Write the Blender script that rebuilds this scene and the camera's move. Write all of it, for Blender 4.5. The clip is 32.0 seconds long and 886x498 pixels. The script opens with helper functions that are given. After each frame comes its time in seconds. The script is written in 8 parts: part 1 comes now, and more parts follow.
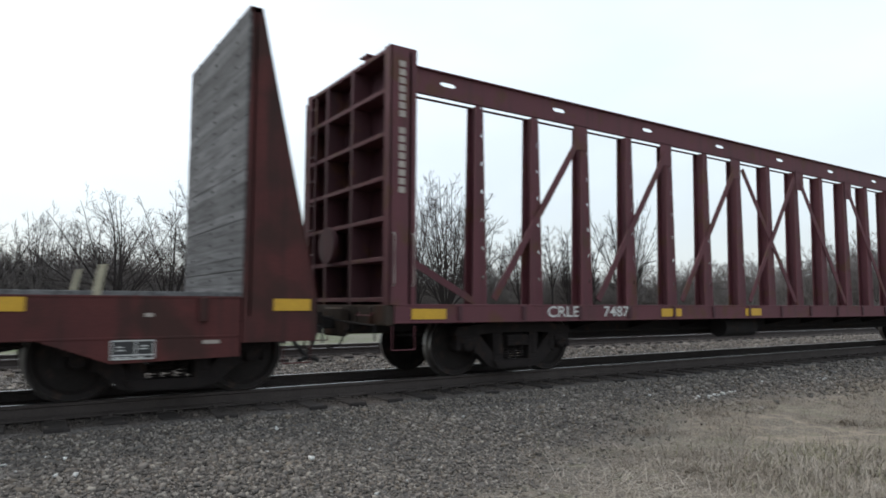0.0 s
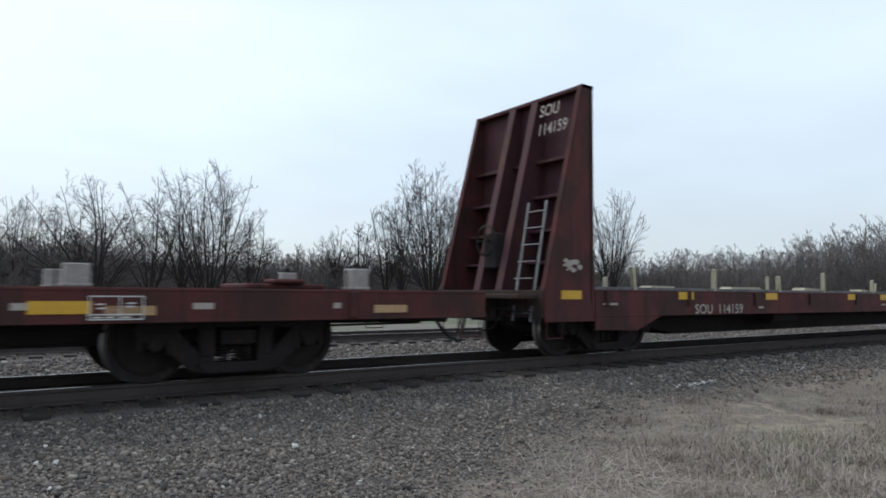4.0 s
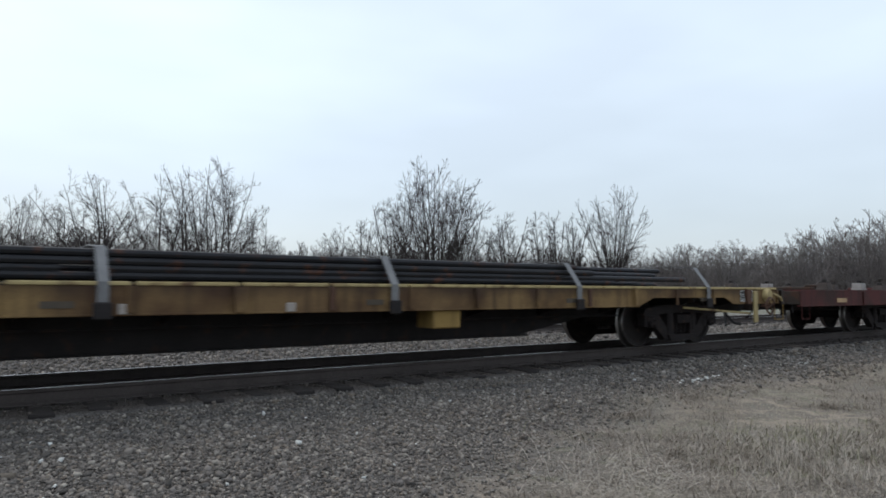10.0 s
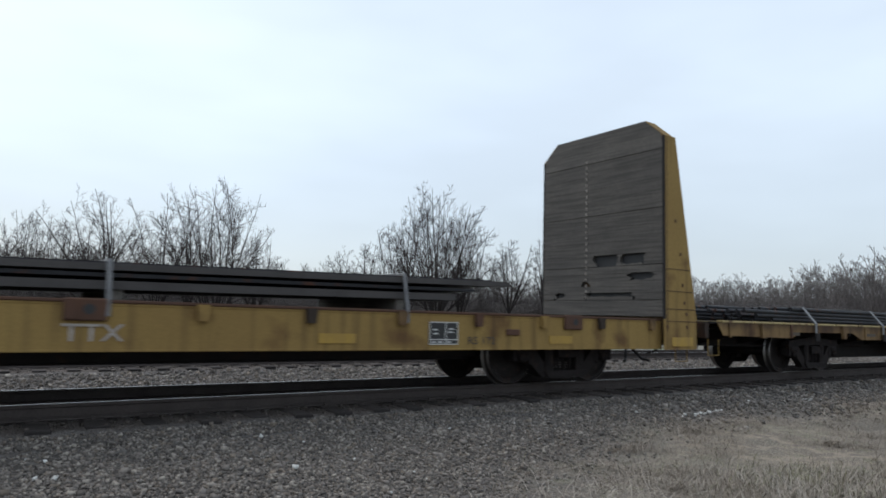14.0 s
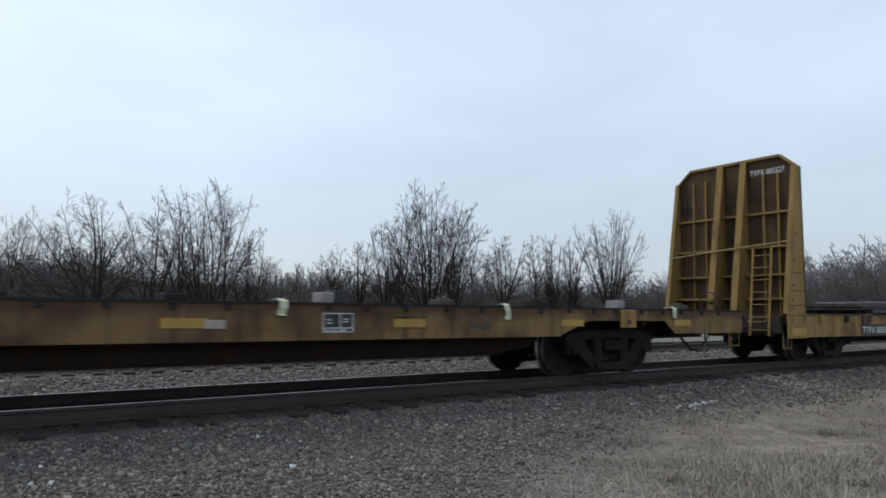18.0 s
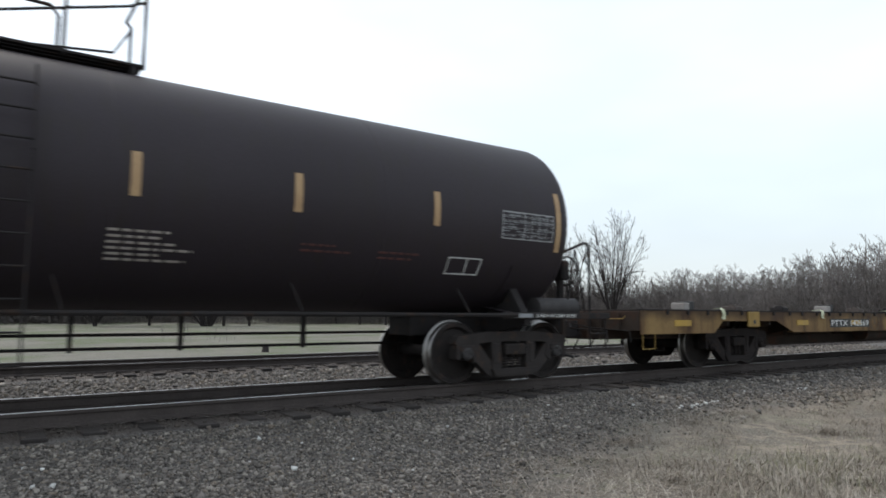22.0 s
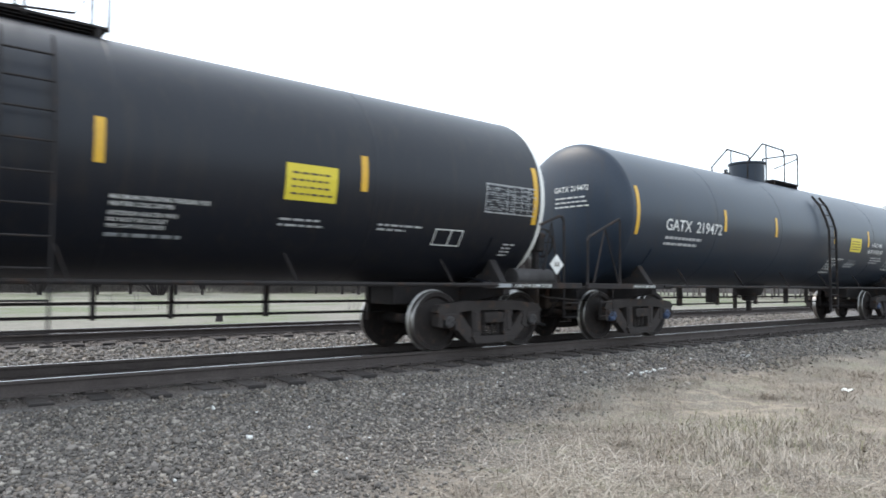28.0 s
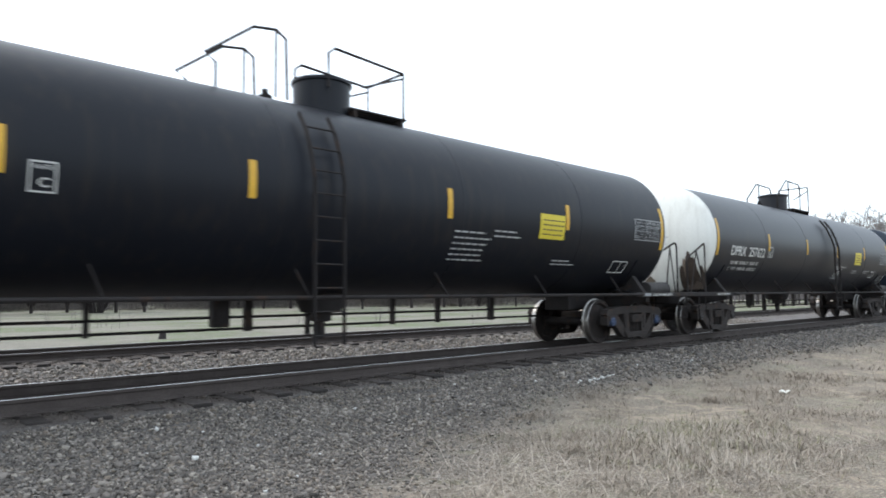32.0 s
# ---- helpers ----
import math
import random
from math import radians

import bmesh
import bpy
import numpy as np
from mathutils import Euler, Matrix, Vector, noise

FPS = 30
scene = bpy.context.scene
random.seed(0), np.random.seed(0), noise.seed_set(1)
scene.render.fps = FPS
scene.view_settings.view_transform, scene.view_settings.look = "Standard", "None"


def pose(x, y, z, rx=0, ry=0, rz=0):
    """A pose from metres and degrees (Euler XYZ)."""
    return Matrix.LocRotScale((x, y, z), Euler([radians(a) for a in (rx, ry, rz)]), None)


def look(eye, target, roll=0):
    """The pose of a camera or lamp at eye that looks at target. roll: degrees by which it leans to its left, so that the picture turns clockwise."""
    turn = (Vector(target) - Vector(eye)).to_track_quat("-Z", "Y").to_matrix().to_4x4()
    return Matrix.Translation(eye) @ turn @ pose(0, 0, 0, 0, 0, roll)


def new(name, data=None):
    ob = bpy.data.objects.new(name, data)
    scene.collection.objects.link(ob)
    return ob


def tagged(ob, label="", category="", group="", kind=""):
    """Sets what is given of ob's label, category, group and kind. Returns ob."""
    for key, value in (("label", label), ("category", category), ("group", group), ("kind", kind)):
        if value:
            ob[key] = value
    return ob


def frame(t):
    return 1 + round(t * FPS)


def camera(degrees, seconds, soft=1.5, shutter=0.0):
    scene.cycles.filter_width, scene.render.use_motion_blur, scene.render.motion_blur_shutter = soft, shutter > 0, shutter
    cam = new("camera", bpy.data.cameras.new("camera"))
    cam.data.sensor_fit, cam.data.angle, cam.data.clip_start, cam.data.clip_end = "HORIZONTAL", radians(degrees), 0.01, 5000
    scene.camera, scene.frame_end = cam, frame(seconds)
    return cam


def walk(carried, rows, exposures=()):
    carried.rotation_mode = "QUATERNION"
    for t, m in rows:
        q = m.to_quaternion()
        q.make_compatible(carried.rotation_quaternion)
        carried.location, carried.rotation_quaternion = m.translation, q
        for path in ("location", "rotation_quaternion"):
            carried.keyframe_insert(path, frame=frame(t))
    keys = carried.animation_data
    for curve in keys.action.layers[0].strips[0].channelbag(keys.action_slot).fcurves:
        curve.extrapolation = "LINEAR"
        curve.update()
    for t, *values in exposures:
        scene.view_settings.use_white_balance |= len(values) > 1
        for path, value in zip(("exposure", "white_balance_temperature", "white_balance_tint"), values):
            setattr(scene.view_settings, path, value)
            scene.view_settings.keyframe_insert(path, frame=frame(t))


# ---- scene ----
# A freight train rolls past a hand-held camera beside a double-track line.
# x runs along the track (the way the train goes), y away from the camera, rail top is z = 0.
YC = 8.98            # centre line of the near track
YC2 = 15.80          # centre line of the second track
EYE = (0.0, 0.0, 1.054)
AIM = [
    (0.0, 94.83, -0.16, -33.82), (0.5, 95.13, -0.13, -33.83), (1.0, 95.36, 0.12, -34.05), (1.5, 95.23, -0.32, -34.37),
    (2.0, 94.99, -0.58, -34.69), (2.5, 94.79, -0.62, -35.02), (3.0, 94.61, -0.41, -35.18), (3.5, 94.25, -0.28, -35.22),
    (4.0, 93.86, -0.46, -35.15), (4.5, 93.57, -0.55, -35.12), (6.5, 93.64, -2.04, -35.31), (7.0, 93.32, -1.71, -35.35),
    (7.5, 93.02, -1.10, -35.50), (8.0, 92.96, -0.67, -35.55), (8.5, 92.99, -0.66, -35.51), (9.0, 93.17, -0.45, -35.32),
    (9.5, 93.40, -0.34, -35.19), (10.0, 93.57, -0.21, -34.92), (10.5, 93.75, -0.23, -34.68), (11.0, 93.91, -0.22, -34.38),
    (11.5, 93.89, -0.45, -34.14), (12.0, 93.97, -1.09, -34.03), (12.5, 94.36, -1.63, -34.18), (13.0, 94.82, -1.91, -34.44),
    (13.5, 95.34, -1.99, -34.64), (15.5, 96.49, -0.62, -35.04), (16.0, 96.32, -0.64, -34.97), (16.5, 96.16, -0.68, -34.92),
    (17.0, 95.99, -0.62, -35.05), (17.5, 95.82, -0.53, -35.12), (18.0, 95.53, -0.57, -35.21), (18.5, 95.38, -0.42, -35.40),
    (19.0, 95.38, -0.98, -35.49), (19.5, 95.45, -1.31, -35.52), (20.0, 95.47, -1.15, -35.61), (20.5, 95.37, -0.97, -35.60),
    (21.0, 95.42, -0.27, -35.46), (21.5, 95.52, -0.32, -35.32), (22.0, 95.63, -0.34, -35.12), (22.5, 95.59, -0.69, -34.87),
    (23.0, 95.67, -0.95, -34.72), (23.5, 95.85, 0.78, -34.36), (24.0, 96.14, 0.44, -34.28), (24.5, 96.10, 0.35, -34.47),
    (25.0, 95.68, -0.03, -34.68), (25.5, 95.11, -0.16, -35.10), (27.5, 93.02, -0.62, -38.58), (28.0, 93.03, -0.51, -38.85),
    (28.5, 93.18, -0.59, -39.14), (29.0, 96.13, -0.55, -39.91), (29.5, 99.44, -0.25, -40.18), (30.0, 100.03, -0.05, -40.41),
    (30.5, 96.81, -0.56, -42.17), (31.0, 95.19, -0.30, -43.85), (31.5, 94.21, -0.49, -44.40), (32.0, 94.05, 0.51, -43.13),
]
TRAVEL = [
    (0.0, 0.00), (0.5, 3.16), (1.0, 6.33), (1.5, 9.48), (2.0, 12.61), (2.5, 15.74),
    (3.0, 18.85), (3.5, 21.97), (4.0, 25.12), (4.5, 28.29), (6.5, 40.90), (7.0, 44.04),
    (7.5, 47.17), (8.0, 50.30), (8.5, 53.40), (9.0, 56.51), (9.5, 59.63), (10.0, 62.77),
    (10.5, 65.89), (11.0, 68.99), (11.5, 72.10), (12.0, 75.19), (12.5, 78.26), (13.0, 81.31),
    (13.5, 84.38), (15.5, 96.59), (16.0, 99.62), (16.5, 102.64), (17.0, 105.65), (17.5, 108.67),
    (18.0, 111.70), (18.5, 114.73), (19.0, 117.78), (19.5, 120.82), (20.0, 123.85), (20.5, 126.86),
    (21.0, 129.86), (21.5, 132.87), (22.0, 135.98), (22.5, 139.09), (23.0, 142.13), (23.5, 145.26),
    (24.0, 148.39), (24.5, 151.51), (25.0, 154.63), (25.5, 157.77), (27.5, 170.31), (28.0, 173.44),
    (28.5, 176.58), (29.0, 179.71), (29.5, 182.84), (30.0, 185.96), (30.5, 189.07), (31.0, 192.19),
    (31.5, 195.24), (32.0, 198.28),
]
cam = camera(67.67, 32.0, soft=1.7, shutter=0.28)
WARM = 6600            # white balance while the dark tank cars fill the view
EXPOSURE = [(0.0, 0.45, 6800, 10), (0.6, 0.36, 6600, 10), (1.5, 0.2, 6450, 10), (2.2, 0.14, 6350, 10), (3.0, 0.03, 6150, 10), (3.8, 0.24, 6400, 10), (6.5, 0.22, 6450, 10), (13.0, 0.2, 6500, 10), (14.5, 0.12, 6400, 10), (16.0, -0.15, 6150, 10), (17.0, 0.02, 6350, 10), (18.0, 0.02, 6300, 10),
            (20.5, -0.08, 6150, 10), (21.4, 0.05, 6350, 10), (22.0, 0.5, 6750, 10), (22.5, 1.0, 7100, 10), (23.0, 1.28, WARM, 10), (25.5, 1.2, WARM, 10),
            (28.0, 1.45, WARM, 10), (29.2, 1.42, WARM, 10), (29.7, 0.95, 6850, 10), (30.0, 0.55, 6600, 10), (30.5, 0.5, 6550, 10), (31.0, 0.78, 6900, 10),
            (31.5, 1.1, 7100, 10), (32.0, 1.2, WARM, 10)]
walk(cam, [(t, pose(*EYE, rx, ry, rz)) for t, rx, ry, rz in AIM], EXPOSURE)

# ---- world and sun: a bright overcast day, brightest high on the left behind the train ----
SUN_EL, SUN_AZ = 52.0, -25.0      # degrees; azimuth from +y towards +x
world = bpy.data.worlds.new("world")
scene.world = world
world.use_nodes = True
wn, wl = world.node_tree.nodes, world.node_tree.links
wn.clear()
sky = wn.new("ShaderNodeTexSky")
sky.sky_type = 'NISHITA'
sky.sun_disc = False
sky.sun_elevation = radians(SUN_EL)
sky.sun_rotation = radians(SUN_AZ)
sky.air_density, sky.dust_density, sky.ozone_density = 1.0, 2.0, 1.5
cloud = wn.new("ShaderNodeMix")
cloud.data_type = 'RGBA'
cloud.inputs[0].default_value = 0.55
cloud.inputs[7].default_value = (10.3, 11.6, 12.7, 1)
back = wn.new("ShaderNodeBackground")
back.inputs[1].default_value = 0.10
wout = wn.new("ShaderNodeOutputWorld")
wl.new(sky.outputs[0], cloud.inputs[6])
# a cloud deck is darker towards the horizon than overhead, and faintly uneven
wtc = wn.new("ShaderNodeTexCoord")
wsep = wn.new("ShaderNodeSeparateXYZ")
wl.new(wtc.outputs["Generated"], wsep.inputs[0])
deck_ramp = wn.new("ShaderNodeMapRange")
deck_ramp.interpolation_type = 'SMOOTHSTEP'
for i_, v_ in zip((1, 2, 3, 4), (-0.04, 0.40, 0.75, 1.05)):
    deck_ramp.inputs[i_].default_value = v_
wl.new(wsep.outputs["Z"], deck_ramp.inputs[0])
wmap = wn.new("ShaderNodeMapping")
wmap.inputs["Scale"].default_value = (1.0, 1.0, 3.2)
wl.new(wtc.outputs["Generated"], wmap.inputs[0])
wnoise = wn.new("ShaderNodeTexNoise")
wnoise.inputs["Scale"].default_value, wnoise.inputs["Detail"].default_value = 2.2, 3.0
wl.new(wmap.outputs[0], wnoise.inputs["Vector"])
puff = wn.new("ShaderNodeMapRange")
for i_, v_ in zip((1, 2, 3, 4), (0.3, 0.7, 0.93, 1.07)):
    puff.inputs[i_].default_value = v_
wl.new(wnoise.outputs["Fac"], puff.inputs[0])
shade = wn.new("ShaderNodeMath")
shade.operation = 'MULTIPLY'
wl.new(deck_ramp.outputs[0], shade.inputs[0])
wl.new(puff.outputs[0], shade.inputs[1])
dim = wn.new("ShaderNodeVectorMath")
dim.operation = 'SCALE'
wl.new(cloud.outputs[2], dim.inputs[0])
wl.new(shade.outputs[0], dim.inputs["Scale"])
wl.new(dim.outputs[0], back.inputs[0])
wl.new(back.outputs[0], wout.inputs[0])
sun_data = bpy.data.lights.new("sun", 'SUN')
sun_data.energy, sun_data.angle, sun_data.color = 0.8, radians(25), (1.0, 0.94, 0.85)
sun = new("sun", sun_data)
se, sa = radians(SUN_EL), radians(SUN_AZ)
sun.matrix_basis = look((math.sin(sa) * math.cos(se) * 60, math.cos(sa) * math.cos(se) * 60, math.sin(se) * 60), (0, 0, 0))


# ---- materials ----
def mat(name, col, col2=None, scale=3.0, rough=0.7, metal=0.0, bump=0.15, fine=40.0, rust=0.0, rust_col=(0.09, 0.035, 0.018),
        streak=0.0, streak_col=(0.03, 0.025, 0.02), vary=0.0, contrast=0.25, spec=0.5, band=None, grain=0.0):
    """Paint or raw surface: two colours mixed by a coarse and a fine noise, blotches of rust, streaks that run down, fine relief."""
    m = bpy.data.materials.new(name)
    m.use_nodes = True
    n, l = m.node_tree.nodes, m.node_tree.links
    b = n["Principled BSDF"]
    tc = n.new("ShaderNodeTexCoord")
    col2 = col2 or tuple(c * 0.72 for c in col)

    def noise_tex(s, detail=5.0, stretch=None):
        t = n.new("ShaderNodeTexNoise")
        t.inputs["Scale"].default_value = s
        t.inputs["Detail"].default_value = detail
        if stretch:
            mp = n.new("ShaderNodeMapping")
            mp.inputs["Scale"].default_value = stretch
            l.new(tc.outputs["Object"], mp.inputs[0])
            l.new(mp.outputs[0], t.inputs["Vector"])
        else:
            l.new(tc.outputs["Object"], t.inputs["Vector"])
        return t.outputs["Fac"]

    def ramp(fac, lo, hi):
        r = n.new("ShaderNodeMapRange")
        r.inputs[1].default_value, r.inputs[2].default_value = lo, hi
        l.new(fac, r.inputs[0])
        return r.outputs[0]

    def mix(fac, a, c, amount=1.0):
        x = n.new("ShaderNodeMix")
        x.data_type = 'RGBA'
        if amount < 1.0:
            mu = n.new("ShaderNodeMath")
            mu.operation = 'MULTIPLY'
            mu.inputs[1].default_value = amount
            l.new(fac, mu.inputs[0])
            fac = mu.outputs[0]
        l.new(fac, x.inputs[0])
        for k, v in ((6, a), (7, c)):
            if isinstance(v, tuple):
                x.inputs[k].default_value = (*v, 1)
            else:
                l.new(v, x.inputs[k])
        return x.outputs[2]

    base = mix(ramp(noise_tex(scale), 0.5 - contrast, 0.5 + contrast), col, col2)
    base = mix(ramp(noise_tex(fine, 3), 0.35, 0.7), base, tuple(c * 0.8 for c in col2), 0.5)
    if rust:
        base = mix(ramp(noise_tex(scale * 1.7, 8), 0.62 - rust * 0.3, 0.72 - rust * 0.2), base, rust_col, 0.85)
    if grain:
        base = mix(ramp(noise_tex(1.0, 6, (26.0, 1.1, 26.0)), 0.42, 0.66), base, tuple(c * 0.42 for c in col2), grain)
    if streak:
        base = mix(ramp(noise_tex(1.0, 4, (7.0, 7.0, 0.5)), 0.5, 0.75), base, streak_col, streak)
    if band:
        lo, hi, b_col, amount = band
        sp = n.new("ShaderNodeSeparateXYZ")
        l.new(tc.outputs["Object"], sp.inputs[0])
        ad = n.new("ShaderNodeMath")
        ad.operation = 'MULTIPLY_ADD'
        ad.inputs[1].default_value = 0.42
        l.new(noise_tex(1.0, 6, (2.2, 2.2, 1.2)), ad.inputs[0])
        l.new(sp.outputs["Z"], ad.inputs[2])
        base = mix(ramp(ad.outputs[0], lo + 0.21, hi + 0.21), base, b_col, amount)
    if vary:
        info = n.new("ShaderNodeObjectInfo")
        hs = n.new("ShaderNodeHueSaturation")
        l.new(ramp_range(n, l, info.outputs["Random"], 1 - vary, 1 + vary), hs.inputs["Value"])
        l.new(base, hs.inputs["Color"])
        base = hs.outputs[0]
    l.new(base, b.inputs["Base Color"])
    b.inputs["Roughness"].default_value = rough
    b.inputs["Metallic"].default_value = metal
    b.inputs["Specular IOR Level"].default_value = spec
    if bump:
        bp = n.new("ShaderNodeBump")
        bp.inputs["Strength"].default_value = bump
        bp.inputs["Distance"].default_value = 0.02
        l.new(noise_tex(fine * 1.3, 6), bp.inputs["Height"])
        l.new(bp.outputs[0], b.inputs["Normal"])
    return m


def ramp_range(n, l, fac, lo, hi):
    r = n.new("ShaderNodeMapRange")
    r.inputs[3].default_value, r.inputs[4].default_value = lo, hi
    l.new(fac, r.inputs[0])
    return r.outputs[0]


def island_mat(name, a, b_col, rough=0.9, bump=0.3, fine=60.0, tones=()):
    """Loose pieces: each island takes its own tone between two colours, or out of a row of tones."""
    m = bpy.data.materials.new(name)
    m.use_nodes = True
    n, l = m.node_tree.nodes, m.node_tree.links
    b = n["Principled BSDF"]
    g = n.new("ShaderNodeNewGeometry")
    x = n.new("ShaderNodeMix")
    x.data_type = 'RGBA'
    x.inputs[6].default_value, x.inputs[7].default_value = (*a, 1), (*b_col, 1)
    l.new(g.outputs["Random Per Island"], x.inputs[0])
    pick = x.outputs[2]
    if tones:
        cr = n.new("ShaderNodeValToRGB")
        cr.color_ramp.interpolation = 'CONSTANT'
        el = cr.color_ramp.elements
        while len(el) < len(tones):
            el.new(0.5)
        for i, c in enumerate(tones):
            el[i].position, el[i].color = i / len(tones), (*c, 1)
        l.new(g.outputs["Random Per Island"], cr.inputs[0])
        pick = cr.outputs[0]
    t = n.new("ShaderNodeTexNoise")
    t.inputs["Scale"].default_value = fine
    tc = n.new("ShaderNodeTexCoord")
    l.new(tc.outputs["Object"], t.inputs["Vector"])
    y = n.new("ShaderNodeMix")
    y.data_type, y.blend_type = 'RGBA', 'MULTIPLY'
    y.inputs[0].default_value = 0.5
    l.new(pick, y.inputs[6])
    l.new(t.outputs["Fac"], y.inputs[7])
    l.new(y.outputs[2], b.inputs["Base Color"])
    b.inputs["Roughness"].default_value = rough
    if bump:
        bp = n.new("ShaderNodeBump")
        bp.inputs["Strength"].default_value = bump
        l.new(t.outputs["Fac"], bp.inputs["Height"])
        l.new(bp.outputs[0], b.inputs["Normal"])
    return m


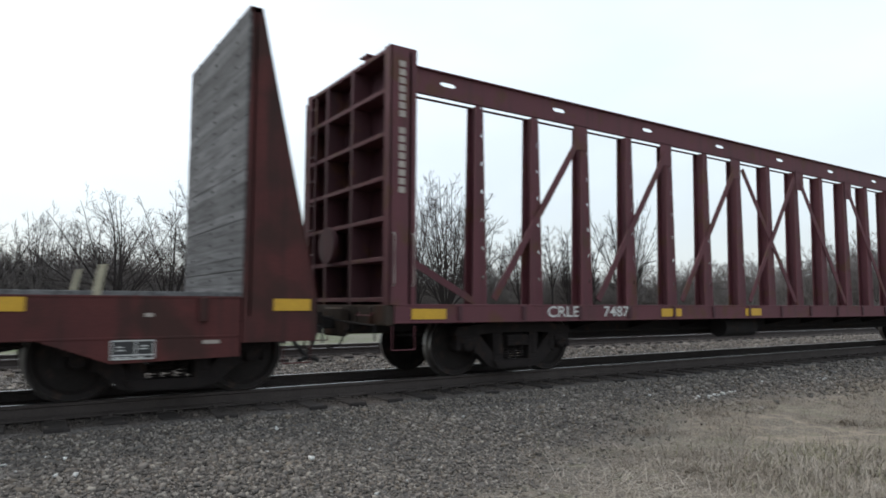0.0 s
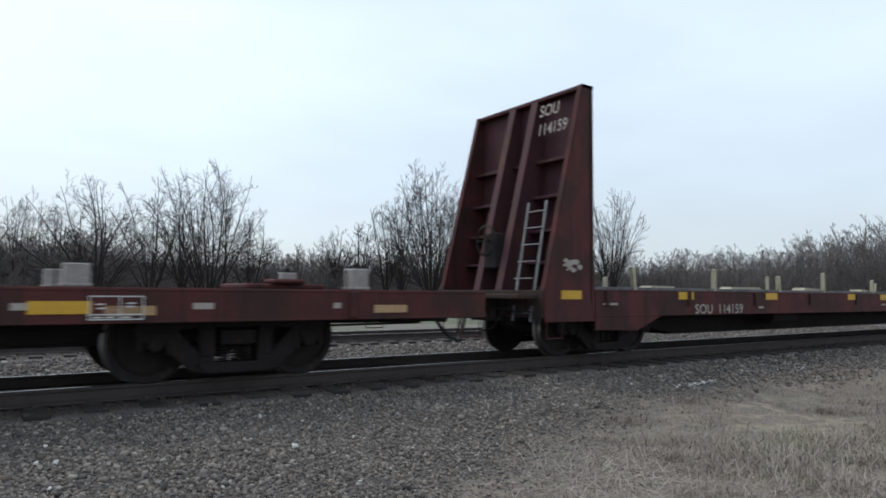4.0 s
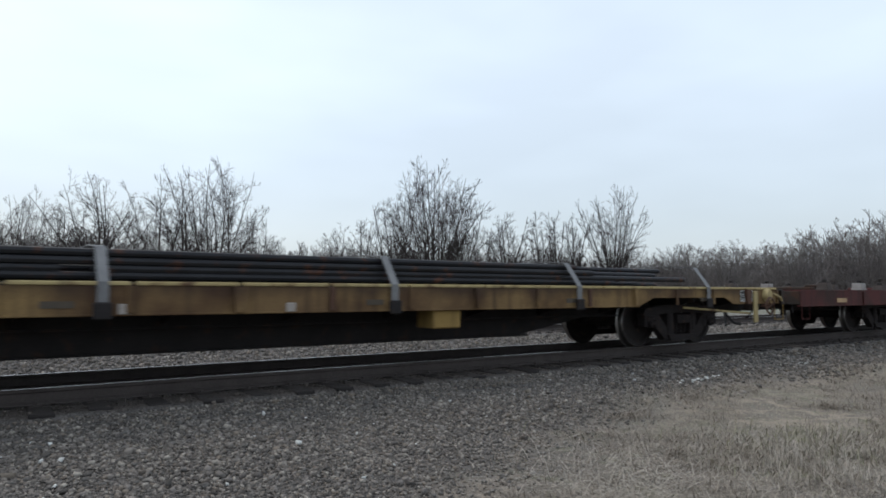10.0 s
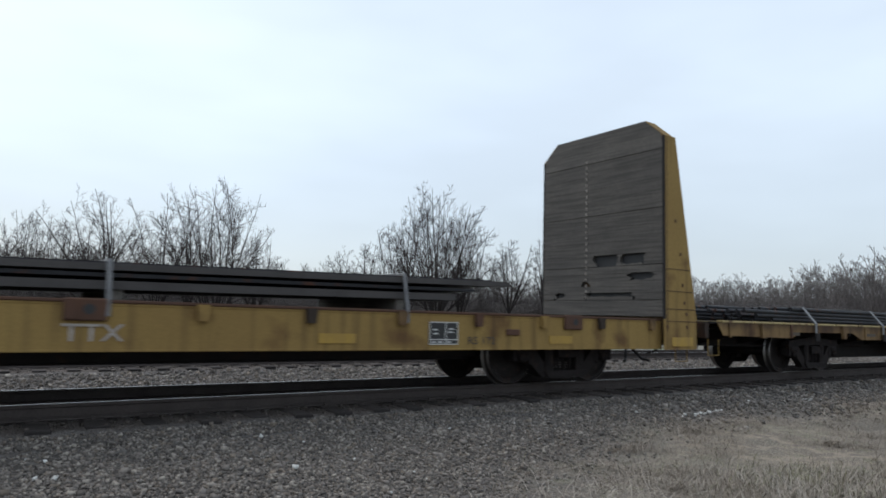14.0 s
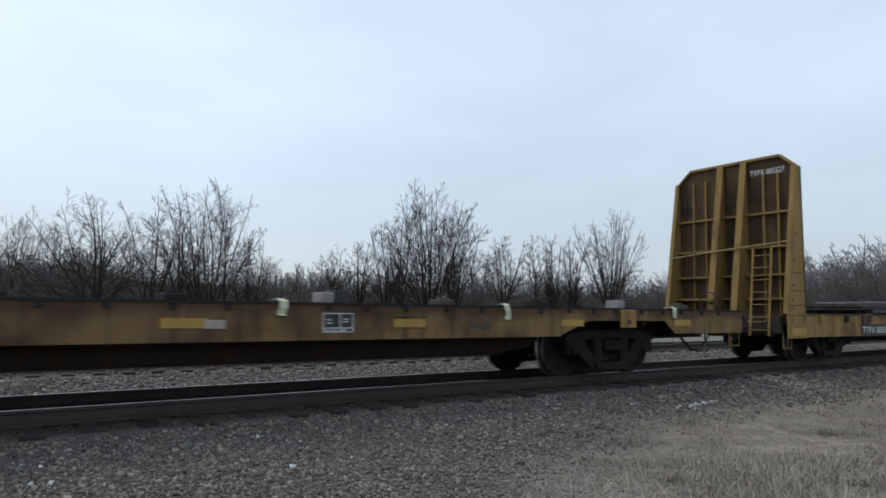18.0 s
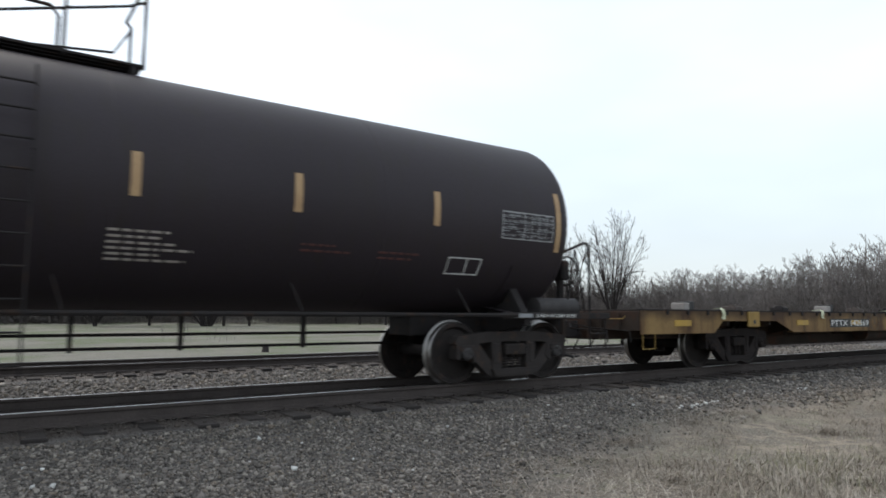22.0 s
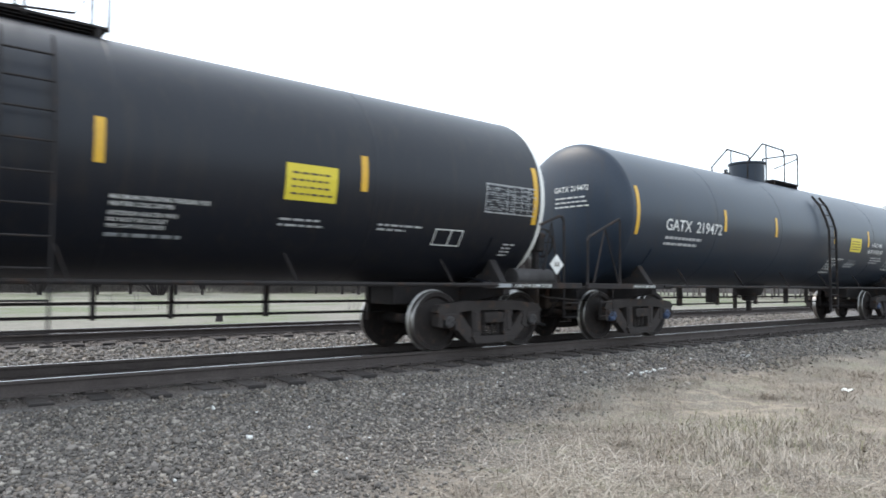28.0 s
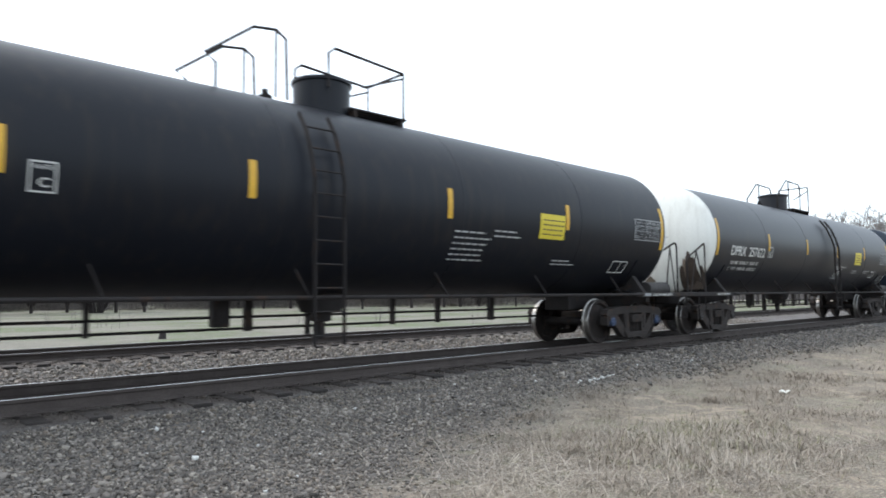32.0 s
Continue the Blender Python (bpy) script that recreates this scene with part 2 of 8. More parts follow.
M = {
    "maroon": mat("maroon_paint", (0.125, 0.034, 0.044), (0.095, 0.029, 0.037), 1.5, 0.75, rust=0.25, streak=0.4),
    # darker copy of maroon; inside the red car's bulkheads it carries their shade
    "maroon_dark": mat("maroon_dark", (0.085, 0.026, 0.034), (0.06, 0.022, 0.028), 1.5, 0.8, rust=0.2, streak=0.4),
    "redbrown": mat("red_brown_paint", (0.118, 0.033, 0.030), (0.066, 0.023, 0.023), 0.9, 0.8, rust=0.5, streak=0.8, rust_col=(0.042, 0.021, 0.018), streak_col=(0.025, 0.018, 0.016), spec=0.25),
    "red": mat("oxide_red_paint", (0.118, 0.032, 0.028), (0.062, 0.022, 0.021), 0.7, 0.82, rust=0.5, streak=0.85, rust_col=(0.038, 0.022, 0.018), streak_col=(0.024, 0.018, 0.016), spec=0.25),
    "yellow": mat("faded_yellow_paint", (0.33, 0.222, 0.072), (0.245, 0.155, 0.054), 0.7, 0.8, rust=0.16, streak=0.6, rust_col=(0.11, 0.055, 0.025), streak_col=(0.085, 0.05, 0.025), spec=0.25),
    "yellow_rust": mat("rust_stained_yellow_paint", (0.31, 0.205, 0.083), (0.165, 0.102, 0.052), 0.55, 0.85, rust=0.40, streak=0.7, rust_col=(0.065, 0.034, 0.021), streak_col=(0.045, 0.028, 0.02), spec=0.2, band=(0.93, 1.08, (0.050, 0.033, 0.025), 0.72)),
    "yellow_pale": mat("pale_yellow_rail", (0.45, 0.36, 0.17), (0.36, 0.27, 0.12), 2.0, 0.75, rust=0.25, streak=0.4),
    "reflect": mat("yellow_reflector", (0.62, 0.36, 0.02), (0.52, 0.29, 0.02), 6.0, 0.45, bump=0.03),
    "reflect_dull": mat("faded_reflector", (0.44, 0.27, 0.035), (0.33, 0.20, 0.04), 4.0, 0.55, bump=0.03, streak=0.4, streak_col=(0.2, 0.13, 0.05)),
    "reflect_old": mat("dirty_reflector", (0.46, 0.31, 0.16), (0.36, 0.22, 0.11), 5.0, 0.6, bump=0.05),
    "sign": mat("yellow_sign", (0.62, 0.50, 0.03), (0.55, 0.44, 0.03), 6.0, 0.5, bump=0.03),
    "under": mat("grimy_steel", (0.032, 0.028, 0.028), (0.020, 0.018, 0.018), 3.0, 0.85, rust=0.2, rust_col=(0.04, 0.026, 0.02), spec=0.2),
    "truck": mat("brown_cast_steel", (0.044, 0.038, 0.036), (0.028, 0.024, 0.023), 4.0, 0.85, rust=0.2, rust_col=(0.06, 0.038, 0.028), spec=0.2),
    "wheel": mat("wheel_steel", (0.026, 0.021, 0.020), (0.017, 0.014, 0.013), 5.0, 0.75, rust=0.2, rust_col=(0.045, 0.03, 0.024), spec=0.25),
    "tread": mat("polished_tread", (0.36, 0.345, 0.33), (0.26, 0.25, 0.24), 8.0, 0.4, 1.0, bump=0.02),
    "cap": mat("bearing_cap_steel", (0.055, 0.050, 0.050), (0.035, 0.032, 0.032), 9.0, 0.65, bump=0.05, spec=0.3),
    "cap_blue": mat("blue_bearing_cap", (0.05, 0.075, 0.14), (0.035, 0.05, 0.09), 9.0, 0.6, bump=0.05, spec=0.3),
    "tank_black": mat("black_tank_paint", (0.0115, 0.0132, 0.0190), (0.0082, 0.0095, 0.0140), 0.45, 0.40, bump=0.03, streak=0.35, spec=0.28),
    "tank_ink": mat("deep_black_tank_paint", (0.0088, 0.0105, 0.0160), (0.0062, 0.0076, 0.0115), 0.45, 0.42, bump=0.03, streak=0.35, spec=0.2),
    "tank_navy": mat("blue_black_tank_paint", (0.0185, 0.0280, 0.0440), (0.0130, 0.0205, 0.0330), 0.45, 0.38, bump=0.03, streak=0.35, spec=0.28),
    "tank_brown": mat("brown_black_tank_paint", (0.0370, 0.0300, 0.0350), (0.0280, 0.0225, 0.0265), 0.45, 0.52, bump=0.04, streak=0.45, spec=0.2),
    "white": mat("white_paint", (0.72, 0.72, 0.69), (0.64, 0.64, 0.60), 1.0, 0.6, bump=0.04, streak=0.25, streak_col=(0.25, 0.22, 0.18)),
    "letter": mat("white_lettering", (0.66, 0.66, 0.64), (0.52, 0.52, 0.50), 5.0, 0.65, bump=0.03),
    "letter_mid": mat("dulled_lettering", (0.44, 0.44, 0.44), (0.34, 0.34, 0.34), 5.0, 0.65, bump=0.03),
    "letter_grey": mat("grey_lettering", (0.30, 0.31, 0.32), (0.22, 0.23, 0.24), 5.0, 0.65, bump=0.03),
    "letter_old": mat("worn_lettering", (0.42, 0.38, 0.34), (0.30, 0.26, 0.23), 9.0, 0.7, bump=0.03),
    "letter_cream": mat("cream_lettering", (0.62, 0.56, 0.42), (0.48, 0.42, 0.31), 5.0, 0.65, bump=0.03),
    "letter_red": mat("dull_red_lettering", (0.11, 0.035, 0.03), (0.08, 0.03, 0.027), 5.0, 0.65, bump=0.03),
    "letter_faint": mat("faint_grey_lettering", (0.42, 0.42, 0.40), (0.34, 0.34, 0.32), 9.0, 0.7, bump=0.03),
    "letter_dark": mat("dark_lettering", (0.05, 0.04, 0.03), (0.08, 0.06, 0.04), 9.0, 0.7, bump=0.03),
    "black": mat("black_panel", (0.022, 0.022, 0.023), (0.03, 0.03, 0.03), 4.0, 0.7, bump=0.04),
    "plank": mat("weathered_grey_planks", (0.20, 0.20, 0.205), (0.105, 0.105, 0.108), 1.6, 0.9, bump=0.5, fine=25.0, vary=0.30, grain=0.75),
    "plank_brown": mat("weathered_brown_planks", (0.165, 0.15, 0.13), (0.10, 0.09, 0.08), 1.6, 0.9, bump=0.5, fine=25.0, vary=0.25, grain=0.7),
    "rust": mat("brown_rust", (0.11, 0.052, 0.030), (0.07, 0.036, 0.024), 4.0, 0.9, bump=0.3),
    "stain": mat("thin_rust_wash", (0.22, 0.17, 0.13), (0.14, 0.10, 0.075), 5.0, 0.8, bump=0.05),
    "soot": mat("sooty_grime", (0.075, 0.055, 0.042), (0.04, 0.032, 0.027), 6.0, 0.85, bump=0.05, spec=0.2),
    "board": mat("worn_grey_brown_boards", (0.125, 0.113, 0.098), (0.075, 0.069, 0.064), 1.1, 0.9, bump=0.4, fine=22.0, vary=0.14, grain=0.6),
    "stake": mat("pale_timber", (0.44, 0.41, 0.30), (0.29, 0.26, 0.19), 6.0, 0.85, bump=0.2),
    "block_dark": mat("grimy_block", (0.115, 0.095, 0.085), (0.06, 0.05, 0.046), 5.0, 0.85, bump=0.2, streak=0.4, spec=0.25),
    "block": mat("grey_block", (0.34, 0.32, 0.30), (0.22, 0.20, 0.19), 6.0, 0.85, bump=0.2),
    "bars": mat("dark_steel_bars", (0.030, 0.030, 0.034), (0.018, 0.018, 0.021), 3.0, 0.6, 0.3, bump=0.1, rust=0.15, spec=0.3),
    "slab": mat("weathered_steel_slab", (0.085, 0.078, 0.076), (0.055, 0.050, 0.049), 1.5, 0.75, bump=0.1, streak=0.3, spec=0.3),
    "strap": mat("grey_strap", (0.24, 0.24, 0.24), (0.15, 0.15, 0.155), 7.0, 0.6, 0.4, bump=0.1),
    "webbing": mat("pale_webbing", (0.60, 0.62, 0.45), (0.45, 0.47, 0.32), 8.0, 0.9, bump=0.2),
    "rail": mat("rusty_rail", (0.080, 0.067, 0.062), (0.055, 0.046, 0.043), 3.0, 0.85, bump=0.15, spec=0.2),
    "railhead": mat("polished_railhead", (0.60, 0.59, 0.59), (0.50, 0.49, 0.49), 4.0, 0.28, 1.0, bump=0.02),
    "tie": mat("dusty_timber", (0.082, 0.070, 0.064), (0.052, 0.045, 0.042), 4.0, 0.9, bump=0.5, vary=0.3, spec=0.2),
    "bark": mat("grey_brown_bark", (0.050, 0.042, 0.041), (0.034, 0.029, 0.029), 2.0, 0.95, bump=0.3, spec=0.2),
    "tie_end": mat("dark_end_grain", (0.042, 0.036, 0.034), (0.026, 0.023, 0.022), 9.0, 0.9, bump=0.4, spec=0.2),
    # shaded copy of the truck steel, for the dim trucks under the flat cars
    "truck_shaded": mat("shaded_cast_steel", (0.028, 0.023, 0.022), (0.017, 0.014, 0.014), 4.0, 0.85, rust=0.2, rust_col=(0.036, 0.024, 0.019), spec=0.15),
    "olive": mat("shabby_yellow_sheet", (0.15, 0.098, 0.042), (0.062, 0.040, 0.026), 0.9, 0.85, rust=0.3, streak=0.7, rust_col=(0.045, 0.027, 0.02), spec=0.2),
    # grease and grime, darkened further for the shade between the cars
    "end_grime_shade": mat("greasy_shaded_end_steel", (0.060, 0.044, 0.035), (0.030, 0.024, 0.021), 1.6, 0.85, rust=0.3, rust_col=(0.06, 0.03, 0.02), spec=0.2),
    "twig": mat("fine_twigs", (0.056, 0.046, 0.046), (0.040, 0.033, 0.033), 1.0, 0.95, bump=0.0, spec=0.2),
}
M["stone"] = island_mat("ballast_stone", (0.118, 0.103, 0.093), (0.351, 0.310, 0.278), tones=(
    (0.104, 0.092, 0.082), (0.205, 0.180, 0.159), (0.146, 0.128, 0.112), (0.270, 0.236, 0.208), (0.176, 0.145, 0.122), (0.228, 0.202, 0.183),
    (0.129, 0.113, 0.102), (0.334, 0.298, 0.259), (0.188, 0.165, 0.146), (0.247, 0.204, 0.164), (0.162, 0.147, 0.135), (0.398, 0.357, 0.307)))
M["stone_dark"] = island_mat("fouled_grit", (0.057, 0.046, 0.038), (0.138, 0.112, 0.096))
M["stone_white"] = island_mat("white_stone", (0.70, 0.69, 0.66), (0.85, 0.84, 0.80))
M["straw"] = island_mat("dry_grass_blades", (0.20, 0.163, 0.130), (0.43, 0.368, 0.300), bump=0.0)
M["straw_pale"] = island_mat("bleached_stalks", (0.33, 0.285, 0.235), (0.55, 0.49, 0.415), bump=0.0)
M["straw_green"] = island_mat("greenish_grass_blades", (0.15, 0.155, 0.08), (0.32, 0.30, 0.18), bump=0.0)
# scrub and far branches: paler than the near bark, with distance haze painted in
M["brush"] = island_mat("hazed_brush_stems", (0.105, 0.092, 0.089), (0.21, 0.185, 0.176), bump=0.0)
M["woods"] = island_mat("haze_pale_branches", (0.15, 0.132, 0.128), (0.27, 0.240, 0.232), bump=0.0)


# ---- mesh building ----
class MB:
    """Gathers vertices and faces for one mesh."""

    def __init__(self):
        self.v, self.f, self.m, self.cur = [], [], [], 0

    def add(self, vs, fs):
        o = len(self.v)
        self.v.extend(vs)
        for f in fs:
            self.f.append(tuple(i + o for i in f))
            self.m.append(self.cur)

    def box(self, x0, x1, y0, y1, z0, z1, c=0.0):
        if c <= 0:
            self.add([(x, y, z) for x in (x0, x1) for y in (y0, y1) for z in (z0, z1)],
                     [(0, 1, 3, 2), (4, 6, 7, 5), (0, 4, 5, 1), (2, 3, 7, 6), (0, 2, 6, 4), (1, 5, 7, 3)])
            return
        c = min(c, (x1 - x0) * 0.45, (y1 - y0) * 0.45, (z1 - z0) * 0.45)
        lo, hi = (x0, y0, z0), (x1, y1, z1)
        vs, idx = [], {}
        for sx in (0, 1):
            for sy in (0, 1):
                for sz in (0, 1):
                    s = (sx, sy, sz)
                    for a in range(3):
                        p = [hi[k] - (c if k != a else 0) if s[k] else lo[k] + (c if k != a else 0) for k in range(3)]
                        idx[(s, a)] = len(vs)
                        vs.append(tuple(p))
        fs = []
        for a in range(3):
            b, d = (a + 1) % 3, (a + 2) % 3
            for sa_ in (0, 1):
                q = []
                for sb, sd in ((0, 0), (1, 0), (1, 1), (0, 1)):
                    s = [0, 0, 0]
                    s[a], s[b], s[d] = sa_, sb, sd
                    q.append(idx[(tuple(s), a)])
                fs.append(tuple(q) if sa_ else tuple(reversed(q)))
            for sb in (0, 1):
                for sd in (0, 1):
                    q = []
                    for sa_ in (0, 1):
                        s = [0, 0, 0]
                        s[a], s[b], s[d] = sa_, sb, sd
                        q.append((idx[(tuple(s), b)], idx[(tuple(s), d)]))
                    k = (q[0][0], q[1][0], q[1][1], q[0][1])
                    fs.append(k if (sb ^ sd) else tuple(reversed(k)))
        for sx in (0, 1):
            for sy in (0, 1):
                for sz in (0, 1):
                    s = (sx, sy, sz)
                    k = (idx[(s, 0)], idx[(s, 1)], idx[(s, 2)])
                    fs.append(k if (sx + sy + sz) % 2 else tuple(reversed(k)))
        self.add(vs, fs)

    def bar(self, p, q, w, d, up=(0, 0, 1)):
        """A straight flat bar from p to q, w wide across, d deep along up."""
        p, q = Vector(p), Vector(q)
        t = (q - p).normalized()
        u = Vector(up)
        s = t.cross(u)
        if s.length < 1e-4:
            s = t.cross(Vector((1, 0, 0)))
        s.normalize()
        u = s.cross(t).normalized()
        vs = [tuple(c + s * (a * w / 2) + u * (b * d / 2)) for c in (p, q) for a in (-1, 1) for b in (-1, 1)]
        self.add(vs, [(0, 1, 3, 2), (4, 6, 7, 5), (0, 4, 5, 1), (2, 3, 7, 6), (0, 2, 6, 4), (1, 5, 7, 3)])

    def cyl(self, p, q, r, r2=None, n=12, caps=True):
        p, q = Vector(p), Vector(q)
        r2 = r if r2 is None else r2
        t = (q - p).normalized()
        a = t.cross(Vector((0, 0, 1)))
        if a.length < 1e-3:
            a = t.cross(Vector((0, 1, 0)))
        a.normalize()
        b = t.cross(a)
        vs = []
        for c, rr in ((p, r), (q, r2)):
            for i in range(n):
                w = 2 * math.pi * i / n
                vs.append(tuple(c + a * (math.cos(w) * rr) + b * (math.sin(w) * rr)))
        fs = [(i, (i + 1) % n, n + (i + 1) % n, n + i) for i in range(n)]
        if caps:
            fs += [tuple(reversed(range(n))), tuple(range(n, 2 * n))]
        self.add(vs, fs)

    def tube(self, pts, r, n=7):
        pts = [Vector(p) for p in pts]
        vs, fs = [], []
        up = Vector((0, 0, 1))
        for i, p in enumerate(pts):
            t = (pts[min(i + 1, len(pts) - 1)] - pts[max(i - 1, 0)]).normalized()
            a = t.cross(up)
            if a.length < 1e-3:
                a = t.cross(Vector((0, 1, 0.01)))
            a.normalize()
            b = t.cross(a)
            for k in range(n):
                w = 2 * math.pi * k / n
                vs.append(tuple(p + a * (math.cos(w) * r) + b * (math.sin(w) * r)))
        for i in range(len(pts) - 1):
            for k in range(n):
                fs.append((i * n + k, i * n + (k + 1) % n, (i + 1) * n + (k + 1) % n, (i + 1) * n + k))
        fs += [tuple(reversed(range(n))), tuple(range((len(pts) - 1) * n, len(pts) * n))]
        self.add(vs, fs)

    def prism(self, poly, a, b, axis='y'):
        """A polygon in the plane across the axis, given as pairs of the other two coordinates, pulled from a to b."""
        n = len(poly)
        put = {'y': lambda u, v, w: (u, w, v), 'x': lambda u, v, w: (w, u, v), 'z': lambda u, v, w: (u, v, w)}[axis]
        vs = [put(u, v, a) for u, v in poly] + [put(u, v, b) for u, v in poly]
        fs = [tuple(range(n)), tuple(reversed(range(n, 2 * n)))]
        fs += [(i, n + i, n + (i + 1) % n, (i + 1) % n) for i in range(n)]
        self.add(vs, fs)

    def lathe(self, prof, n=32, axis='y', centre=(0, 0, 0)):
        """A profile of (radius, along) turned about an axis."""
        vs, fs = [], []
        cx, cy, cz = centre
        for i in range(n):
            w = 2 * math.pi * i / n
            c, s = math.cos(w), math.sin(w)
            for r, h_ in prof:
                vs.append({'y': (cx + r * c, cy + h_, cz + r * s), 'x': (cx + h_, cy + r * c, cz + r * s),
                           'z': (cx + r * c, cy + r * s, cz + h_)}[axis])
        k = len(prof)
        for i in range(n):
            j = (i + 1) % n
            for q in range(k - 1):
                fs.append((i * k + q, i * k + q + 1, j * k + q + 1, j * k + q))
        self.add(vs, fs)

    def mesh(self, name, mats, smooth=0.0):
        me = bpy.data.meshes.new(name)
        me.from_pydata(self.v, [], self.f)
        for m_ in (mats if isinstance(mats, (list, tuple)) else [mats]):
            me.materials.append(m_)
        if any(self.m):
            me.polygons.foreach_set("material_index", self.m)
        bm = bmesh.new()
        bm.from_mesh(me)
        if len(bm.faces) < 60000:
            bmesh.ops.recalc_face_normals(bm, faces=bm.faces)
        bm.to_mesh(me)
        bm.free()
        if smooth:
            me.polygons.foreach_set("use_smooth", [True] * len(me.polygons))
            me.set_sharp_from_angle(angle=radians(smooth))
        me.update()
        return me


def part(name, mb, material, parent, label="", smooth=0.0, at=None):
    me = mb if isinstance(mb, bpy.types.Mesh) else mb.mesh(name, material, smooth)
    ob = new(name, me)
    ob.parent = parent
    if at is not None:
        ob.location = at
    if label:
        tagged(ob, label)
    return ob


def thing(name, at, label, category, group="", kind=""):
    ob = new(name)
    ob.location = at
    ob.empty_display_size = 0.3
    return tagged(ob, label, category, group, kind)


def letters(text, size, align='LEFT', squeeze=1.0, width=None, weight=0.0035):
    """A flat mesh of letters in the built-in font, on the x-z plane, facing -y, size = height of the capitals."""
    cu = bpy.data.curves.new("letters", 'FONT')
    cu.body = text
    cu.size = size / 0.73
    cu.align_x = align
    cu.resolution_u = 3
    cu.offset = weight * size / 0.25
    ob = bpy.data.objects.new("letters", cu)
    scene.collection.objects.link(ob)
    me = bpy.data.meshes.new_from_object(ob.evaluated_get(bpy.context.evaluated_depsgraph_get()))
    bpy.data.objects.remove(ob)
    co = np.zeros(len(me.vertices) * 3)
    me.vertices.foreach_get("co", co)
    co = co.reshape(-1, 3)
    if width:
        co[:, 0] -= co[:, 0].min()
        squeeze = width / co[:, 0].max()
    me.vertices.foreach_set("co", np.stack([co[:, 0] * squeeze, co[:, 2] * 0, co[:, 1]], 1).ravel())
    me.update()
    return me


def lettering(name, text, x, z, size, parent, material, y, align='LEFT', squeeze=1.0, label="", width=None):
    me = letters(text, size, align, squeeze, width)
    me.materials.append(material)
    return part(name, me, None, parent, label, at=(x, y, z))


# ---- ground ----
def ground_z(x, y):
    """Height of the bare ground: verge, ballast shoulders, two track beds, low field beyond."""
    pts = [(-400, -0.50), (0, -0.50), (4.2, -0.48), (5.4, -0.44), (7.3, -0.31), (7.62, -0.232), (7.72, -0.20), (10.22, -0.196), (10.5, -0.25), (12.4, -0.36), (14.0, -0.28),
           (14.45, -0.25), (14.6, -0.2), (17.0, -0.2), (17.6, -0.25), (20.0, -0.75), (26.0, -0.95), (60.0, -1.0), (4000, -1.0)]
    ys = [p[0] for p in pts]
    return float(np.interp(y, ys, [p[1] for p in pts]))


def build_ground():
    xs = np.unique(np.concatenate([np.linspace(-3000, -40, 14), np.linspace(-40, -4, 10), np.linspace(-4, 30, 110),
                                   np.linspace(30, 120, 60), np.linspace(120, 3000, 14)]))
    ys = np.unique(np.concatenate([np.linspace(-3000, -10, 10), np.linspace(-10, 1, 8), np.linspace(1, 8, 48), np.linspace(7.3, 7.9, 18), np.linspace(8, 21, 60),
                                   np.linspace(21, 70, 30), np.linspace(70, 4000, 16)]))
    vs = []
    for x in xs:
        for y in ys:
            z = ground_z(x, y)
            if -10 < x < 60 and -2 < y < 7.3:
                z += 0.05 * noise.noise((x * 0.5, y * 0.6, 0)) + 0.02 * noise.noise((x * 2.1, y * 2.1, 5))
            if y > 19:
                z += 0.25 * noise.noise((x * 0.06, y * 0.06, 9))
            vs.append((x, y, z))
    k = len(ys)
    fs = [(i * k + j, (i + 1) * k + j, (i + 1) * k + j + 1, i * k + j + 1) for i in range(len(xs) - 1) for j in range(k - 1)]
    me = bpy.data.meshes.new("ground")
    me.from_pydata(vs, [], fs)
    me.polygons.foreach_set("use_smooth", [True] * len(me.polygons))
    m = bpy.data.materials.new("verge_and_ballast")
    m.use_nodes = True
    n, l = m.node_tree.nodes, m.node_tree.links
    b = n["Principled BSDF"]
    b.inputs["Roughness"].default_value = 0.95
    tc = n.new("ShaderNodeTexCoord")
    sep = n.new("ShaderNodeSeparateXYZ")
    l.new(tc.outputs["Object"], sep.inputs[0])

    def nz(scale, detail=6):
        t = n.new("ShaderNodeTexNoise")
        t.inputs["Scale"].default_value, t.inputs["Detail"].default_value = scale, detail
        l.new(tc.outputs["Object"], t.inputs["Vector"])
        return t.outputs["Fac"]

    def rng(fac, a, b_, c=0.0, d=1.0):
        r = n.new("ShaderNodeMapRange")
        for i, v in zip((1, 2, 3, 4), (a, b_, c, d)):
            r.inputs[i].default_value = v
        l.new(fac, r.inputs[0])
        return r.outputs[0]

    def mth(op, p, q):
        t = n.new("ShaderNodeMath")
        t.operation = op
        for i, v in enumerate((p, q)):
            if isinstance(v, (int, float)):
                t.inputs[i].default_value = v
            else:
                l.new(v, t.inputs[i])
        return t.outputs[0]

    def mix(fac, p, q):
        t = n.new("ShaderNodeMix")
        t.data_type = 'RGBA'
        l.new(fac, t.inputs[0])
        for k_, v in ((6, p), (7, q)):
            if isinstance(v, tuple):
                t.inputs[k_].default_value = (*v, 1)
            else:
                l.new(v, t.inputs[k_])
        return t.outputs[2]

    vor = n.new("ShaderNodeTexVoronoi")
    vor.inputs["Scale"].default_value = 22.0
    l.new(tc.outputs["Object"], vor.inputs["Vector"])
    gravel = mix(rng(vor.outputs["Distance"], 0.1, 0.55), (0.221, 0.201, 0.187), (0.089, 0.080, 0.075))
    gravel = mix(rng(nz(1.2), 0.35, 0.7), gravel, (0.137, 0.123, 0.115))
    earth = mix(rng(nz(0.7), 0.42, 0.60), (0.308, 0.253, 0.195), (0.114, 0.096, 0.082))
    earth = mix(rng(nz(2.6), 0.48, 0.62), earth, (0.161, 0.144, 0.115))
